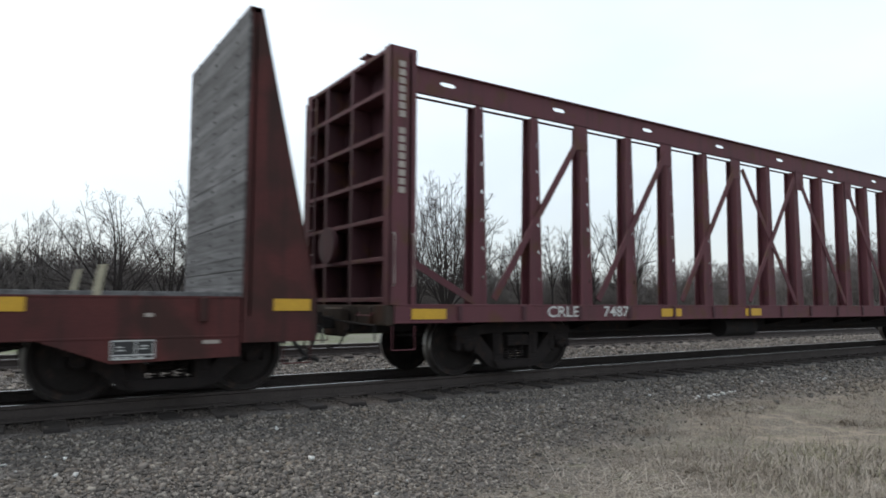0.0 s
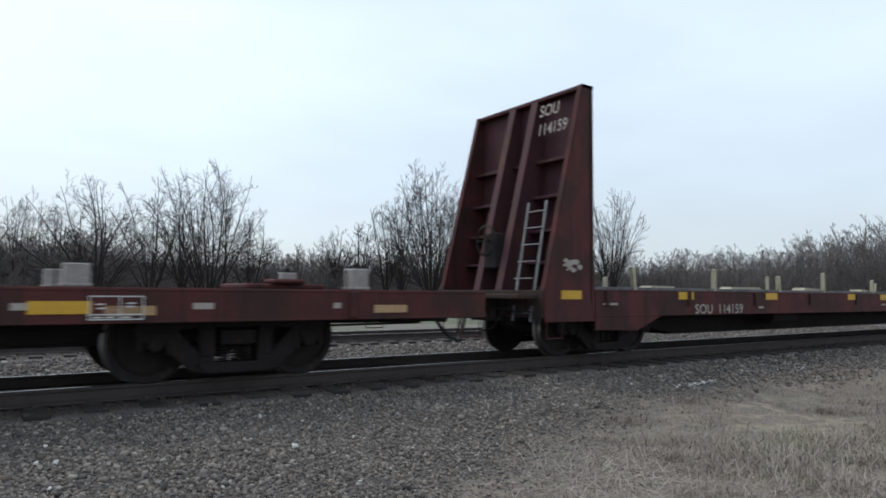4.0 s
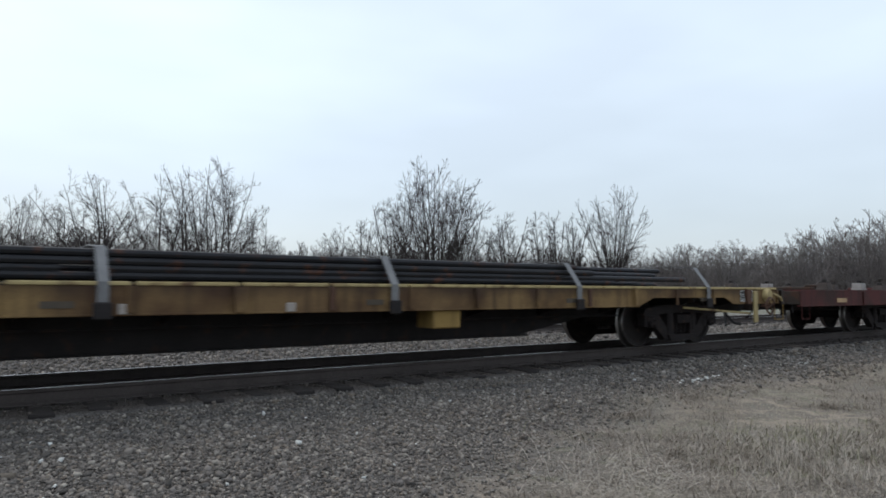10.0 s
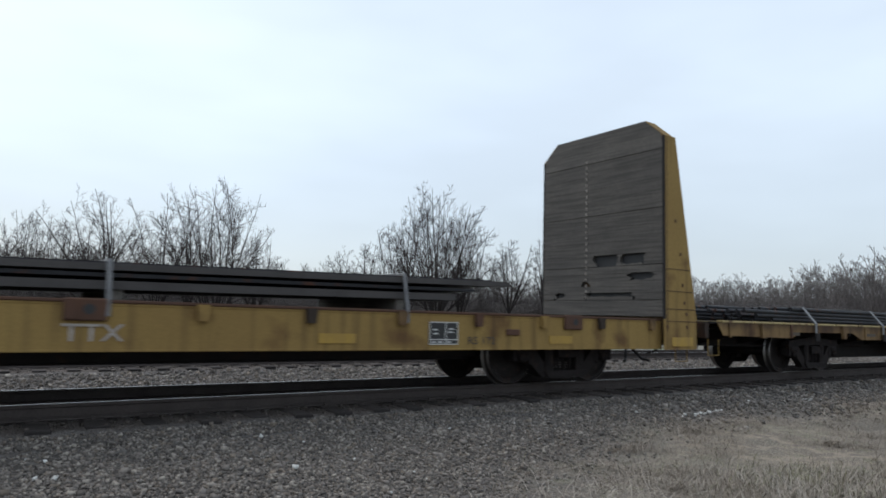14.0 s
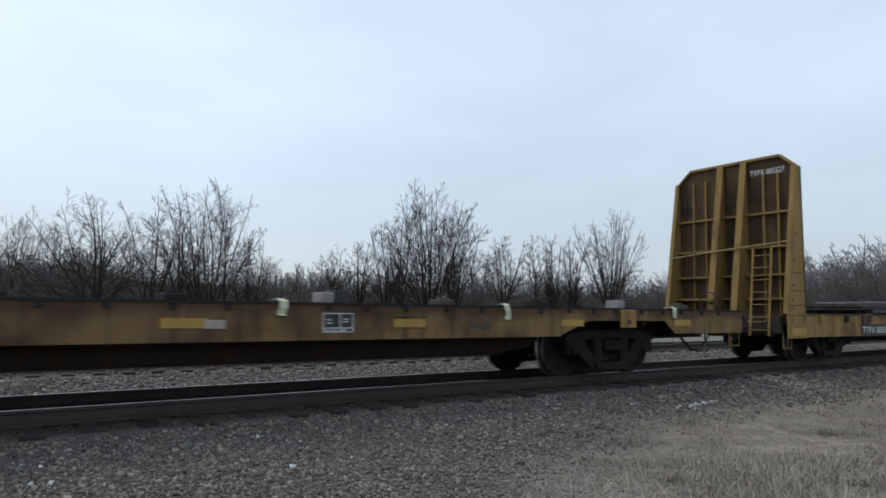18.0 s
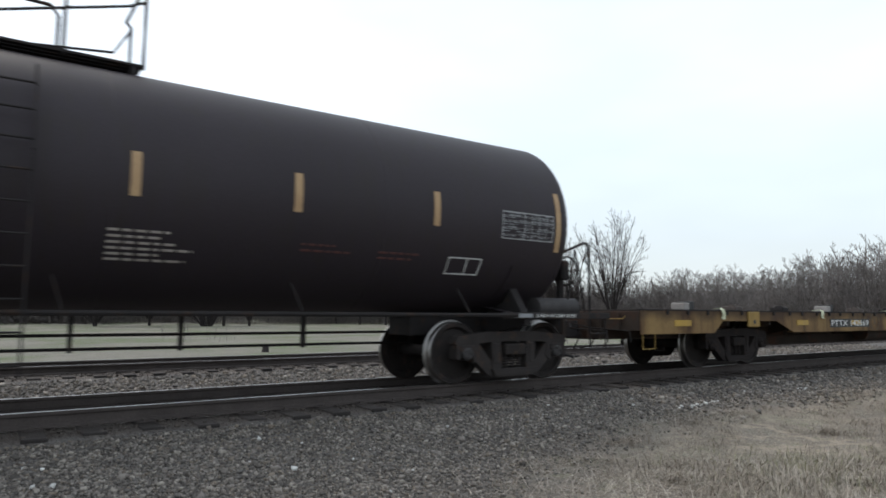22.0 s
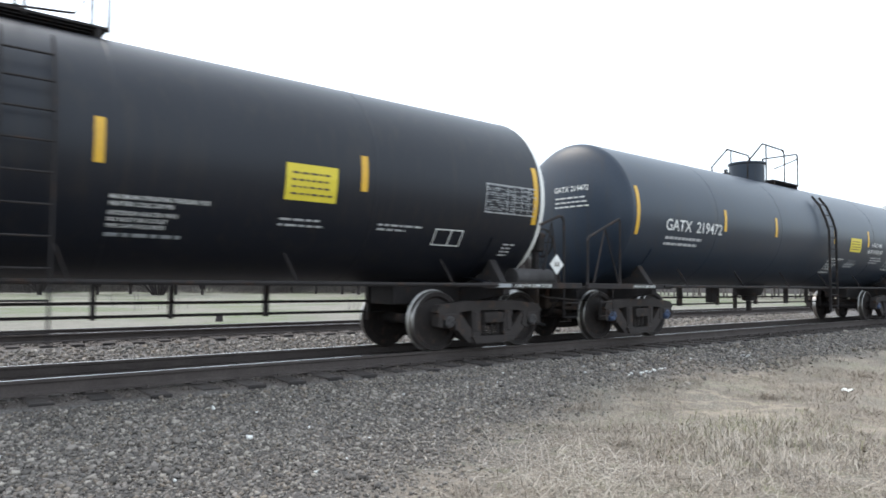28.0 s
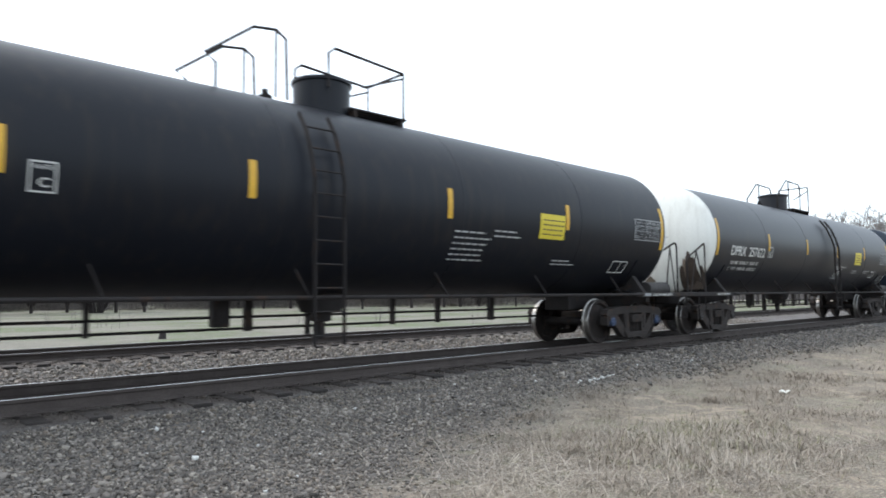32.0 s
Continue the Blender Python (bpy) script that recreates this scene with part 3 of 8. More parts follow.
    earth = mix(rng(nz(0.5), 0.55, 0.70), earth, (0.222, 0.209, 0.154))
    earth = mix(rng(nz(7.0, 10), 0.44, 0.60), earth, (0.161, 0.135, 0.109))
    earth = mix(rng(nz(3.3, 8), 0.56, 0.68), earth, (0.161, 0.155, 0.099))
    earth = mix(rng(nz(48.0, 8), 0.50, 0.64), earth, (0.356, 0.302, 0.234))
    field = mix(rng(nz(0.11), 0.44, 0.58), (0.205, 0.188, 0.155), (0.115, 0.142, 0.068))
    field = mix(rng(nz(1.4, 8), 0.45, 0.65), field, (0.17, 0.158, 0.128))
    fouled = mix(rng(nz(1.1), 0.4, 0.65), (0.102, 0.082, 0.072), (0.074, 0.060, 0.053))
    fouled = mix(rng(nz(45.0, 6), 0.5, 0.7), fouled, (0.130, 0.112, 0.092))
    edge = rng(sep.outputs["X"], 2.0, 7.6, 3.9, 6.55)
    wob = mth('MULTIPLY', mth('SUBTRACT', nz(0.9), 0.5), 2.2)
    near = rng(mth('SUBTRACT', mth('ADD', sep.outputs["Y"], wob), edge), -1.1, 0.4)
    far = rng(mth('ADD', sep.outputs["Y"], wob), 19.0, 19.8)
    col = mix(near, earth, gravel)
    col = mix(far, col, field)
    wob2 = mth('MULTIPLY', mth('SUBTRACT', nz(2.2), 0.5), 0.25)
    bed = mth('ABSOLUTE', mth('SUBTRACT', sep.outputs["Y"], YC), 0.0)
    bed2 = mth('ABSOLUTE', mth('SUBTRACT', sep.outputs["Y"], YC2), 0.0)
    bed = mth('ADD', mth('MINIMUM', bed, bed2), wob2)
    col = mix(rng(bed, 1.24, 1.34, 1.0, 0.0), col, fouled)
    l.new(col, b.inputs["Base Color"])
    bp = n.new("ShaderNodeBump")
    bp.inputs["Strength"].default_value, bp.inputs["Distance"].default_value = 0.9, 0.05
    l.new(mth('ADD', vor.outputs["Distance"], nz(40.0, 8)), bp.inputs["Height"])
    l.new(bp.outputs[0], b.inputs["Normal"])
    me.materials.append(m)
    ob = new("ground", me)
    tagged(ob, "grey ballast bed with dry straw-coloured grass verge", "ground", kind="structure")


def edge_y(x):
    """Where the grass verge meets the ballast."""
    return float(np.interp(x, [-2, 0, 1.6, 2.6, 5.0, 7.6, 14, 60], [3.7, 3.9, 4.25, 4.5, 5.5, 6.35, 6.3, 6.5])) + 0.55 * noise.noise((x * 0.45, 3.0, 0))


def soup(name, verts, faces, material):
    """A mesh out of arrays: verts (k, 3), triangles (m, 3)."""
    me = bpy.data.meshes.new(name)
    me.vertices.add(len(verts))
    me.vertices.foreach_set("co", np.ascontiguousarray(verts, dtype=np.float32).ravel())
    me.loops.add(faces.size)
    me.loops.foreach_set("vertex_index", np.ascontiguousarray(faces, dtype=np.int32).ravel())
    me.polygons.add(len(faces))
    me.polygons.foreach_set("loop_start", np.arange(0, faces.size, 3, dtype=np.int32))
    me.materials.append(material)
    me.update(calc_edges=True)
    me.validate()
    return me


CHIP = (np.array([(x, y, z) for x in (-0.75, 0.75) for y in (-0.75, 0.75) for z in (-0.7, 0.7)], float),
        np.array([(0, 1, 3), (0, 3, 2), (4, 6, 7), (4, 7, 5), (0, 4, 5), (0, 5, 1), (2, 3, 7), (2, 7, 6), (0, 2, 6), (0, 6, 4), (1, 5, 7), (1, 7, 3)]))


def stones(name, xy, size, shape, material, label, sink=0.3, rng_seed=1):
    """Loose stones at the given places, each turned, squashed and jittered."""
    g = np.random.default_rng(rng_seed)
    bv, bf = shape
    k = len(xy)
    r = size * g.lognormal(0, 0.38, k)
    jit = 1 + g.uniform(-0.65, 0.45, (k, len(bv), 3))
    v = bv[None] * jit * np.stack([g.uniform(0.8, 1.35, k), g.uniform(0.7, 1.1, k), g.uniform(0.5, 0.85, k)], 1)[:, None]
    a, t = g.uniform(0, 6.283, k), g.uniform(-0.9, 0.9, k)
    ca, sa_, ct, st = np.cos(a), np.sin(a), np.cos(t), np.sin(t)
    y2 = v[..., 1] * ct[:, None] - v[..., 2] * st[:, None]
    z2 = v[..., 1] * st[:, None] + v[..., 2] * ct[:, None]
    v = np.stack([v[..., 0] * ca[:, None] - y2 * sa_[:, None], v[..., 0] * sa_[:, None] + y2 * ca[:, None], z2], -1) * r[:, None, None]
    z = np.array([ground_z(x, y) + (0.05 * noise.noise((x * 0.5, y * 0.6, 0)) + 0.02 * noise.noise((x * 2.1, y * 2.1, 5)) if y < 7.3 else 0)
                  for x, y in xy]) + r * sink + g.uniform(0, 0.6, k) * r * 0.6
    v += np.stack([xy[:, 0], xy[:, 1], z], 1)[:, None]
    f = (bf[None] + (np.arange(k) * len(bv))[:, None, None]).reshape(-1, 3)
    ob = new(name, soup(name, v.reshape(-1, 3), f, material))
    return tagged(ob, label, "ballast", kind="stuff")


def build_ballast():
    g = np.random.default_rng(7)

    def scatter(k, x0, x1, y0, y1, verge=True):
        x, y = g.uniform(x0, x1, k), g.uniform(y0, y1, k)
        if verge:
            keep = np.array([(q > edge_y(p) + g.normal(0, 0.45)) for p, q in zip(x, y)])
            x, y = x[keep], y[keep]
        return np.stack([x, y], 1)
    stones("ballast_near", scatter(118000, -1.0, 9.0, 3.0, 7.62), 0.0112, CHIP, M["stone"], "loose grey crushed-stone ballast on the near shoulder", rng_seed=2)
    stones("ballast_shoulder", scatter(42000, 9.0, 30.0, 5.0, 7.60), 0.0175, CHIP, M["stone"], "loose grey crushed-stone ballast further along", rng_seed=3)
    stones("ballast_six_foot", scatter(34000, -2.0, 34.0, 10.35, 14.4, False), 0.021, CHIP, M["stone"], "grey crushed stone between the two tracks", rng_seed=4)
    stones("ballast_crib", scatter(9000, -2.0, 22.0, 7.75, 10.3, False), 0.012, CHIP, M["stone_dark"], "small dark grit between the sleepers", rng_seed=5)
    stones("ballast_crib_far", scatter(6000, -2.0, 26.0, 14.4, 17.2, False), 0.016, CHIP, M["stone_dark"], "small dark grit between the sleepers of the second track", rng_seed=8)
    w = np.concatenate([np.stack([g.normal(9.45, 0.33, 26), g.normal(6.42, 0.05, 26)], 1), np.stack([g.normal(13.4, 0.3, 8), g.normal(6.7, 0.05, 8)], 1),
                        np.array([p for p in scatter(70, 0, 14, 4.5, 7.3) if p[1] > edge_y(p[0]) + 0.2])])
    stones("pale_stones", w, 0.017, CHIP, M["stone_white"], "scattered white stones on the grey ballast", sink=0.9, rng_seed=6)


def blades(name, roots, length, width, material, label, lie=0.5, seed=1):
    """Grass blades: two bent triangles each."""
    g = np.random.default_rng(seed)
    k = len(roots)
    ln = length * g.lognormal(0, 0.4, k)
    a = g.uniform(0, 6.283, k)
    lean = np.clip(g.normal(lie, 0.35, k), 0.05, 1.45)
    z = np.array([ground_z(x, y) + 0.05 * noise.noise((x * 0.5, y * 0.6, 0)) + 0.02 * noise.noise((x * 2.1, y * 2.1, 5)) for x, y in roots])
    p = np.stack([roots[:, 0], roots[:, 1], z], 1)
    out = np.stack([np.cos(a) * np.sin(lean), np.sin(a) * np.sin(lean), np.cos(lean)], 1)
    side = np.stack([-np.sin(a), np.cos(a), np.zeros(k)], 1) * (width * g.uniform(0.6, 1.4, k))[:, None]
    mid = p + out * (ln * 0.55)[:, None]
    drop = np.stack([np.cos(a), np.sin(a), np.zeros(k)], 1) * (ln * 0.25)[:, None]
    tip = p + out * ln[:, None] + drop - np.array([0, 0, 1]) * (ln * 0.12)[:, None]
    v = np.stack([p - side, p + side, mid - side * 0.7, mid + side * 0.7, tip], 1)
    f = np.array([(0, 1, 3), (0, 3, 2), (2, 3, 4)])
    f = (f[None] + (np.arange(k) * 5)[:, None, None]).reshape(-1, 3)
    ob = new(name, soup(name, v.reshape(-1, 3), f, material))
    return tagged(ob, label, "grass", kind="stuff")


def build_grass():
    g = np.random.default_rng(11)

    def scatter(k, x0, x1, y0, y1, soft=0.35):
        x, y = g.uniform(x0, x1, k), g.uniform(y0, y1, k)
        keep = np.array([(q < edge_y(p) - abs(g.normal(0, soft)) and noise.noise((p * 0.8, q * 1.1, 2)) + 0.5 * noise.noise((p * 2.6, q * 2.9, 7)) > g.uniform(-0.2, 0.35)) for p, q in zip(x, y)])
        return np.stack([x, y], 1)[keep]
    blades("dry_grass_mat", scatter(105000, 0.6, 14, 1.6, 6.8), 0.085, 0.0028, M["straw"], "flattened dry straw-coloured grass on the verge", 1.22, 12)
    blades("dry_grass_far", scatter(30000, 12, 40, 0.5, 7.0), 0.10, 0.007, M["straw"], "dry straw-coloured grass further along the verge", 1.2, 13)
    blades("green_grass", scatter(2500, 0.8, 13, 1.8, 6.6), 0.07, 0.003, M["straw_green"], "sparse greenish winter grass in the verge", 1.1, 14)
    blades("lying_straw", scatter(2600, 0.8, 14, 1.8, 6.6), 0.30, 0.0030, M["straw_pale"], "long bleached stalks lying flat on the verge", 1.50, 16)
    tuft = []
    for i in range(110):
        cx, cy = g.uniform(2.2, 13), g.uniform(2.0, 6.0)
        if cy < edge_y(cx) - 0.5:
            r, k = g.uniform(0.05, 0.2), int(g.uniform(25, 120))
            tuft += [(cx + g.normal(0, r), cy + g.normal(0, r)) for _ in range(k)]
    # a thick clump of bleached grass, and straw lying over the bare soil beside it
    clump = np.stack([g.normal(6.4, 0.62, 5200), g.normal(3.1, 0.48, 5200)], 1)
    keep = np.array([noise.noise((p * 2.1, q * 2.4, 4)) > g.uniform(-0.35, 0.25) for p, q in clump])
    blades("grass_clump", clump[keep], 0.105, 0.0032, M["straw_pale"], "thick clump of bleached tan grass", 0.72, 17)
    blades("green_clump", np.stack([g.normal(6.9, 0.7, 900), g.normal(3.4, 0.45, 900)], 1), 0.09, 0.003, M["straw_green"], "greenish blades among the bleached grass", 0.7, 18)
    blades("straw_litter", np.stack([g.normal(4.3, 0.55, 700), g.normal(3.6, 0.5, 700)], 1), 0.26, 0.003, M["straw_pale"], "loose straw lying over bare soil", 1.47, 19)
    blades("grass_tufts", np.array(tuft), 0.10, 0.0028, M["straw"], "upright tufts of bleached dry grass", 0.9, 15)


def build_litter():
    """A scrap of white paper and a dead brown leaf clump on the verge."""
    g = random.Random(5)
    x0, y0 = 10.8, 3.9
    bm = bmesh.new()
    bmesh.ops.create_grid(bm, x_segments=5, y_segments=4, size=0.07)
    for v in bm.verts:
        v.co.z = g.uniform(0.0, 0.05)
    bmesh.ops.solidify(bm, geom=bm.faces[:], thickness=0.002)
    me = bpy.data.meshes.new("paper_scrap")
    bm.to_mesh(me)
    bm.free()
    me.materials.append(M["white"])
    ob = new("paper_scrap", me)
    ob.location = (x0, y0, ground_z(x0, y0) + 0.02 + 0.05 * noise.noise((x0 * 0.5, y0 * 0.6, 0)))
    tagged(ob, "crumpled scrap of white paper on the dry grass", "litter")


# ---- tracks ----
def build_track(name, yc, x0, x1, label):
    tr = thing(name, (0, yc, 0), label, "railway track", kind="structure")
    prof = [(-0.07, -0.17), (0.07, -0.17), (0.07, -0.155), (0.012, -0.13), (0.012, -0.045), (0.036, -0.035), (0.036, -0.006), (0.019, 0.0),
            (-0.019, 0.0), (-0.036, -0.006), (-0.036, -0.035), (-0.012, -0.045), (-0.012, -0.13), (-0.07, -0.155)]
    mb = MB()
    mb.prism(prof, -300, 900, 'x')
    n = len(prof)
    me = mb.mesh("rail", [M["rail"], M["railhead"]])
    for p in me.polygons:
        if p.normal.z > 0.99 and p.center.z > -0.01:
            p.material_index = 1
    for s in (-0.70, 0.70):
        ob = new("rail", me)
        ob.parent, ob.location = tr, (0, s, 0)
        tagged(ob, "rusty steel rail with a polished running surface")
    mb = MB()
    mb.box(-0.115, 0.115, -1.3, 1.3, -0.36, -0.178, 0.012)
    tie = mb.mesh("tie", [M["tie"], M["tie_end"]])
    # end faces are darker than the rest of the sleeper
    for p in tie.polygons:
        if abs(p.normal.y) > 0.5:
            p.material_index = 1
    mb = MB()
    for s in (-0.7, 0.7):
        mb.box(-0.09, 0.09, s - 0.17, s + 0.17, -0.176, -0.168)
        for q in (-0.1, 0.1):
            mb.box(-0.02, 0.02, s + q - 0.015, s + q + 0.015, -0.168, -0.14)
    plate = mb.mesh("tie_plate", M["rail"])
    g = random.Random(int(yc * 10))
    x = x0
    while x < x1:
        ob = new("tie", tie)
        ob.parent = tr
        ob.location, ob.rotation_euler = (x, g.uniform(-0.06, 0.06), g.uniform(-0.008, 0.004)), (0, 0, g.gauss(0, 0.012))
        pl = new("tie_plate", plate)
        pl.parent, pl.location = tr, (x, 0, 0)
        x += 0.545 + g.gauss(0, 0.02)
    return tr


build_ground()
build_track("track_1", YC, -6.0, 66.0, "near railway track of rusty rails on dark timber sleepers")
build_track("track_2", YC2, -4.0, 60.0, "second railway track of rusty rails on timber sleepers")
build_ballast()
build_grass()
build_litter()


# ---- trees and brush ----
def grow(seed, height, width, limbs_n=8, sag=0.36, fork=0.06, k1=8, k2=5, k3=3, r0=0.16, lean=0.0, flare=0.5, tip=0.011):
    """A bare vase-shaped tree: long limbs rise from a low fork to a domed outline, and branch and branch again.
    Rows (p, q, r at p, r at q, main limb or not)."""
    g = random.Random(seed)
    out = []
    size = math.hypot(height, width)

    def turn(d, deg):
        s_ = d.orthogonal()
        s_.rotate(Matrix.Rotation(g.uniform(0, 6.283), 3, d))
        a = radians(deg)
        return (d * math.cos(a) + s_ * math.sin(a)).normalized()

    def inside(p):
        rr = math.hypot(p[0] - lean * p[2], p[1]) / width
        return rr * rr + max(0.0, p[2] / height) ** 2 * 0.98 < 1.12

    def arm(p, d, ln, ra, rb, n, up, wig, level):
        pts, r_, q = [p], [ra], p
        for i in range(n):
            d = (d + Vector((g.gauss(0, wig), g.gauss(0, wig), up / n + g.gauss(0, wig * 0.5)))).normalized()
            w = q + d * (ln / n)
            rr = ra + (rb - ra) * ((i + 1) / n) ** 0.8
            out.append((q[:], w[:], r_[-1], rr, level))
            pts.append(w)
            r_.append(rr)
            q = w
        return pts, r_

    def sides(pts, r_, k, lo, share, level, deg):
        n = len(pts) - 1
        total = sum((b - a).length for a, b in zip(pts, pts[1:]))
        for i in range(k):
            u = lo + (0.93 - lo) * (i + g.uniform(0.1, 0.9)) / k
            j = min(n - 1, int(u * n))
            f = u * n - j
            p = pts[j].lerp(pts[j + 1], f)
            d = turn((pts[j + 1] - pts[j]).normalized(), g.uniform(*deg))
            if d.z < -0.05:
                d.z *= -0.4
                d.normalize()
            ln = total * share * (1.15 - 0.75 * u) * g.uniform(0.7, 1.2)
            if not inside(p + d * ln):
                ln *= 0.6
            yield p, d, ln, max(tip, (r_[j] + (r_[j + 1] - r_[j]) * f) * g.uniform(0.45, 0.62))

    base = Vector((0, 0, fork * height))
    if fork > 0.02:
        out.append(((0, 0, -0.3), base[:], r0 * 1.5, r0 * 1.2, 0))
    for i in range(limbs_n):
        u = (i + 0.5) / limbs_n
        ph = i * 2.399 + seed
        rad = width * math.sqrt(u) * g.uniform(0.86, 1.04)
        top = Vector((rad * math.cos(ph) + lean * height * 0.7, rad * math.sin(ph), height * (1.0 - sag * u ** 1.8) * g.uniform(0.92, 1.02)))
        start = base + Vector((math.cos(ph), math.sin(ph), 0)) * (width * 0.05) - Vector((0, 0, 0.3 if fork <= 0.02 else 0))
        way = top - start
        d = Vector((way.x * (1 + flare * 0.5), way.y * (1 + flare * 0.5), way.z * (1 - flare * 0.35))).normalized()
        pts, r_ = arm(start, d, way.length, r0 * g.uniform(0.6, 1.0), tip * 1.6, 8, flare * 0.15, 0.065, 0)
        for p, d1, ln, ra in sides(pts, r_, k1 + 4, 0.10, 0.50, 1, (26, 58)):
            p1, r1 = arm(p, d1, ln, ra, tip * 1.2, 5, 0.10, 0.11, 1)
            for p, d2, l2, rb in sides(p1, r1, k2 + 1, 0.12, 0.50, 2, (28, 60)):
                p2, r2 = arm(p, d2, l2, min(rb, tip * 2.0), tip, 2, 0.10, 0.12, 1)
                for p, d3, l3, rc in sides(p2, r2, k3, 0.25, 0.5, 3, (25, 50)):
                    arm(p, d3, max(l3, size * 0.03), tip * 0.9, tip * 0.6, 1, 0.1, 0.1, 1)
    q = np.array([r[1] for r in out])
    kz = height / np.percentile(q[:, 2], 99.0)
    far = np.percentile(np.hypot(q[:, 0] - lean * q[:, 2], q[:, 1]), 95)
    kx = min(1.5, max(0.7, width / far))

    def fit(c):
        return (c[0] * kx, c[1] * kx, c[2] * kz)
    return [(fit(r[0]), fit(r[1]), r[2], r[3], r[4]) for r in out]


def limbs(rows, n=3):
    """Tapered n-sided tubes for branch rows, as arrays."""
    p = np.array([r[0] for r in rows])
    q = np.array([r[1] for r in rows])
    ra, rb = np.array([r[2] for r in rows]), np.array([r[3] for r in rows])
    t = q - p
    t /= np.linalg.norm(t, axis=1)[:, None] + 1e-9
    a = np.cross(t, np.array([0.3, 0.9, 0.1]))
    a /= np.linalg.norm(a, axis=1)[:, None] + 1e-9
    b = np.cross(t, a)
    ring = [(math.cos(2 * math.pi * i / n), math.sin(2 * math.pi * i / n)) for i in range(n)]
    v = np.stack([p + (a * c + b * s) * ra[:, None] for c, s in ring] + [q + (a * c + b * s) * rb[:, None] for c, s in ring], 1)
    f = np.array([k for i in range(n) for k in ((i, (i + 1) % n, n + (i + 1) % n), (i, n + (i + 1) % n, n + i))])
    f = (f[None] + (np.arange(len(rows)) * 2 * n)[:, None, None]).reshape(-1, 3)
    return v.reshape(-1, 3), f


def polar(az, dist):
    a = radians(az)
    return math.sin(a) * dist, math.cos(a) * dist


FAR = 2.6            # the row of trees stands well over a hundred metres off


def tree(az, dist, top_el, half, seed, n=8, sag=0.36, fork=0.06, k1=8, k2=5, k3=3, r0=0.17, lean=0.0, flare=0.5, label="bare grey-brown deciduous tree"):
    """A tree seen at azimuth az from the bank, its crown half degrees wide on each side."""
    dist *= FAR
    x, y = polar(az, dist)
    z0 = ground_z(x, y)
    height = EYE[2] + dist * math.tan(radians(top_el)) - z0
    rows = grow(seed, height, dist * math.tan(radians(half)), int(n * 1.4), sag, fork, k1, k2, k3 - 1, r0, lean, flare, 0.019)
    t = thing("tree", (x, y, z0), label, "tree", "bare trees beyond the tracks")
    v, f = limbs([r for r in rows if r[4] == 0], 5)
    part("trunk", soup("trunk", v, f, M["bark"]), None, t)
    v, f = limbs([r for r in rows if r[4] > 0], 3)
    part("crown", soup("crown", v, f, M["twig"]), None, t, "bare twiggy crown without leaves")


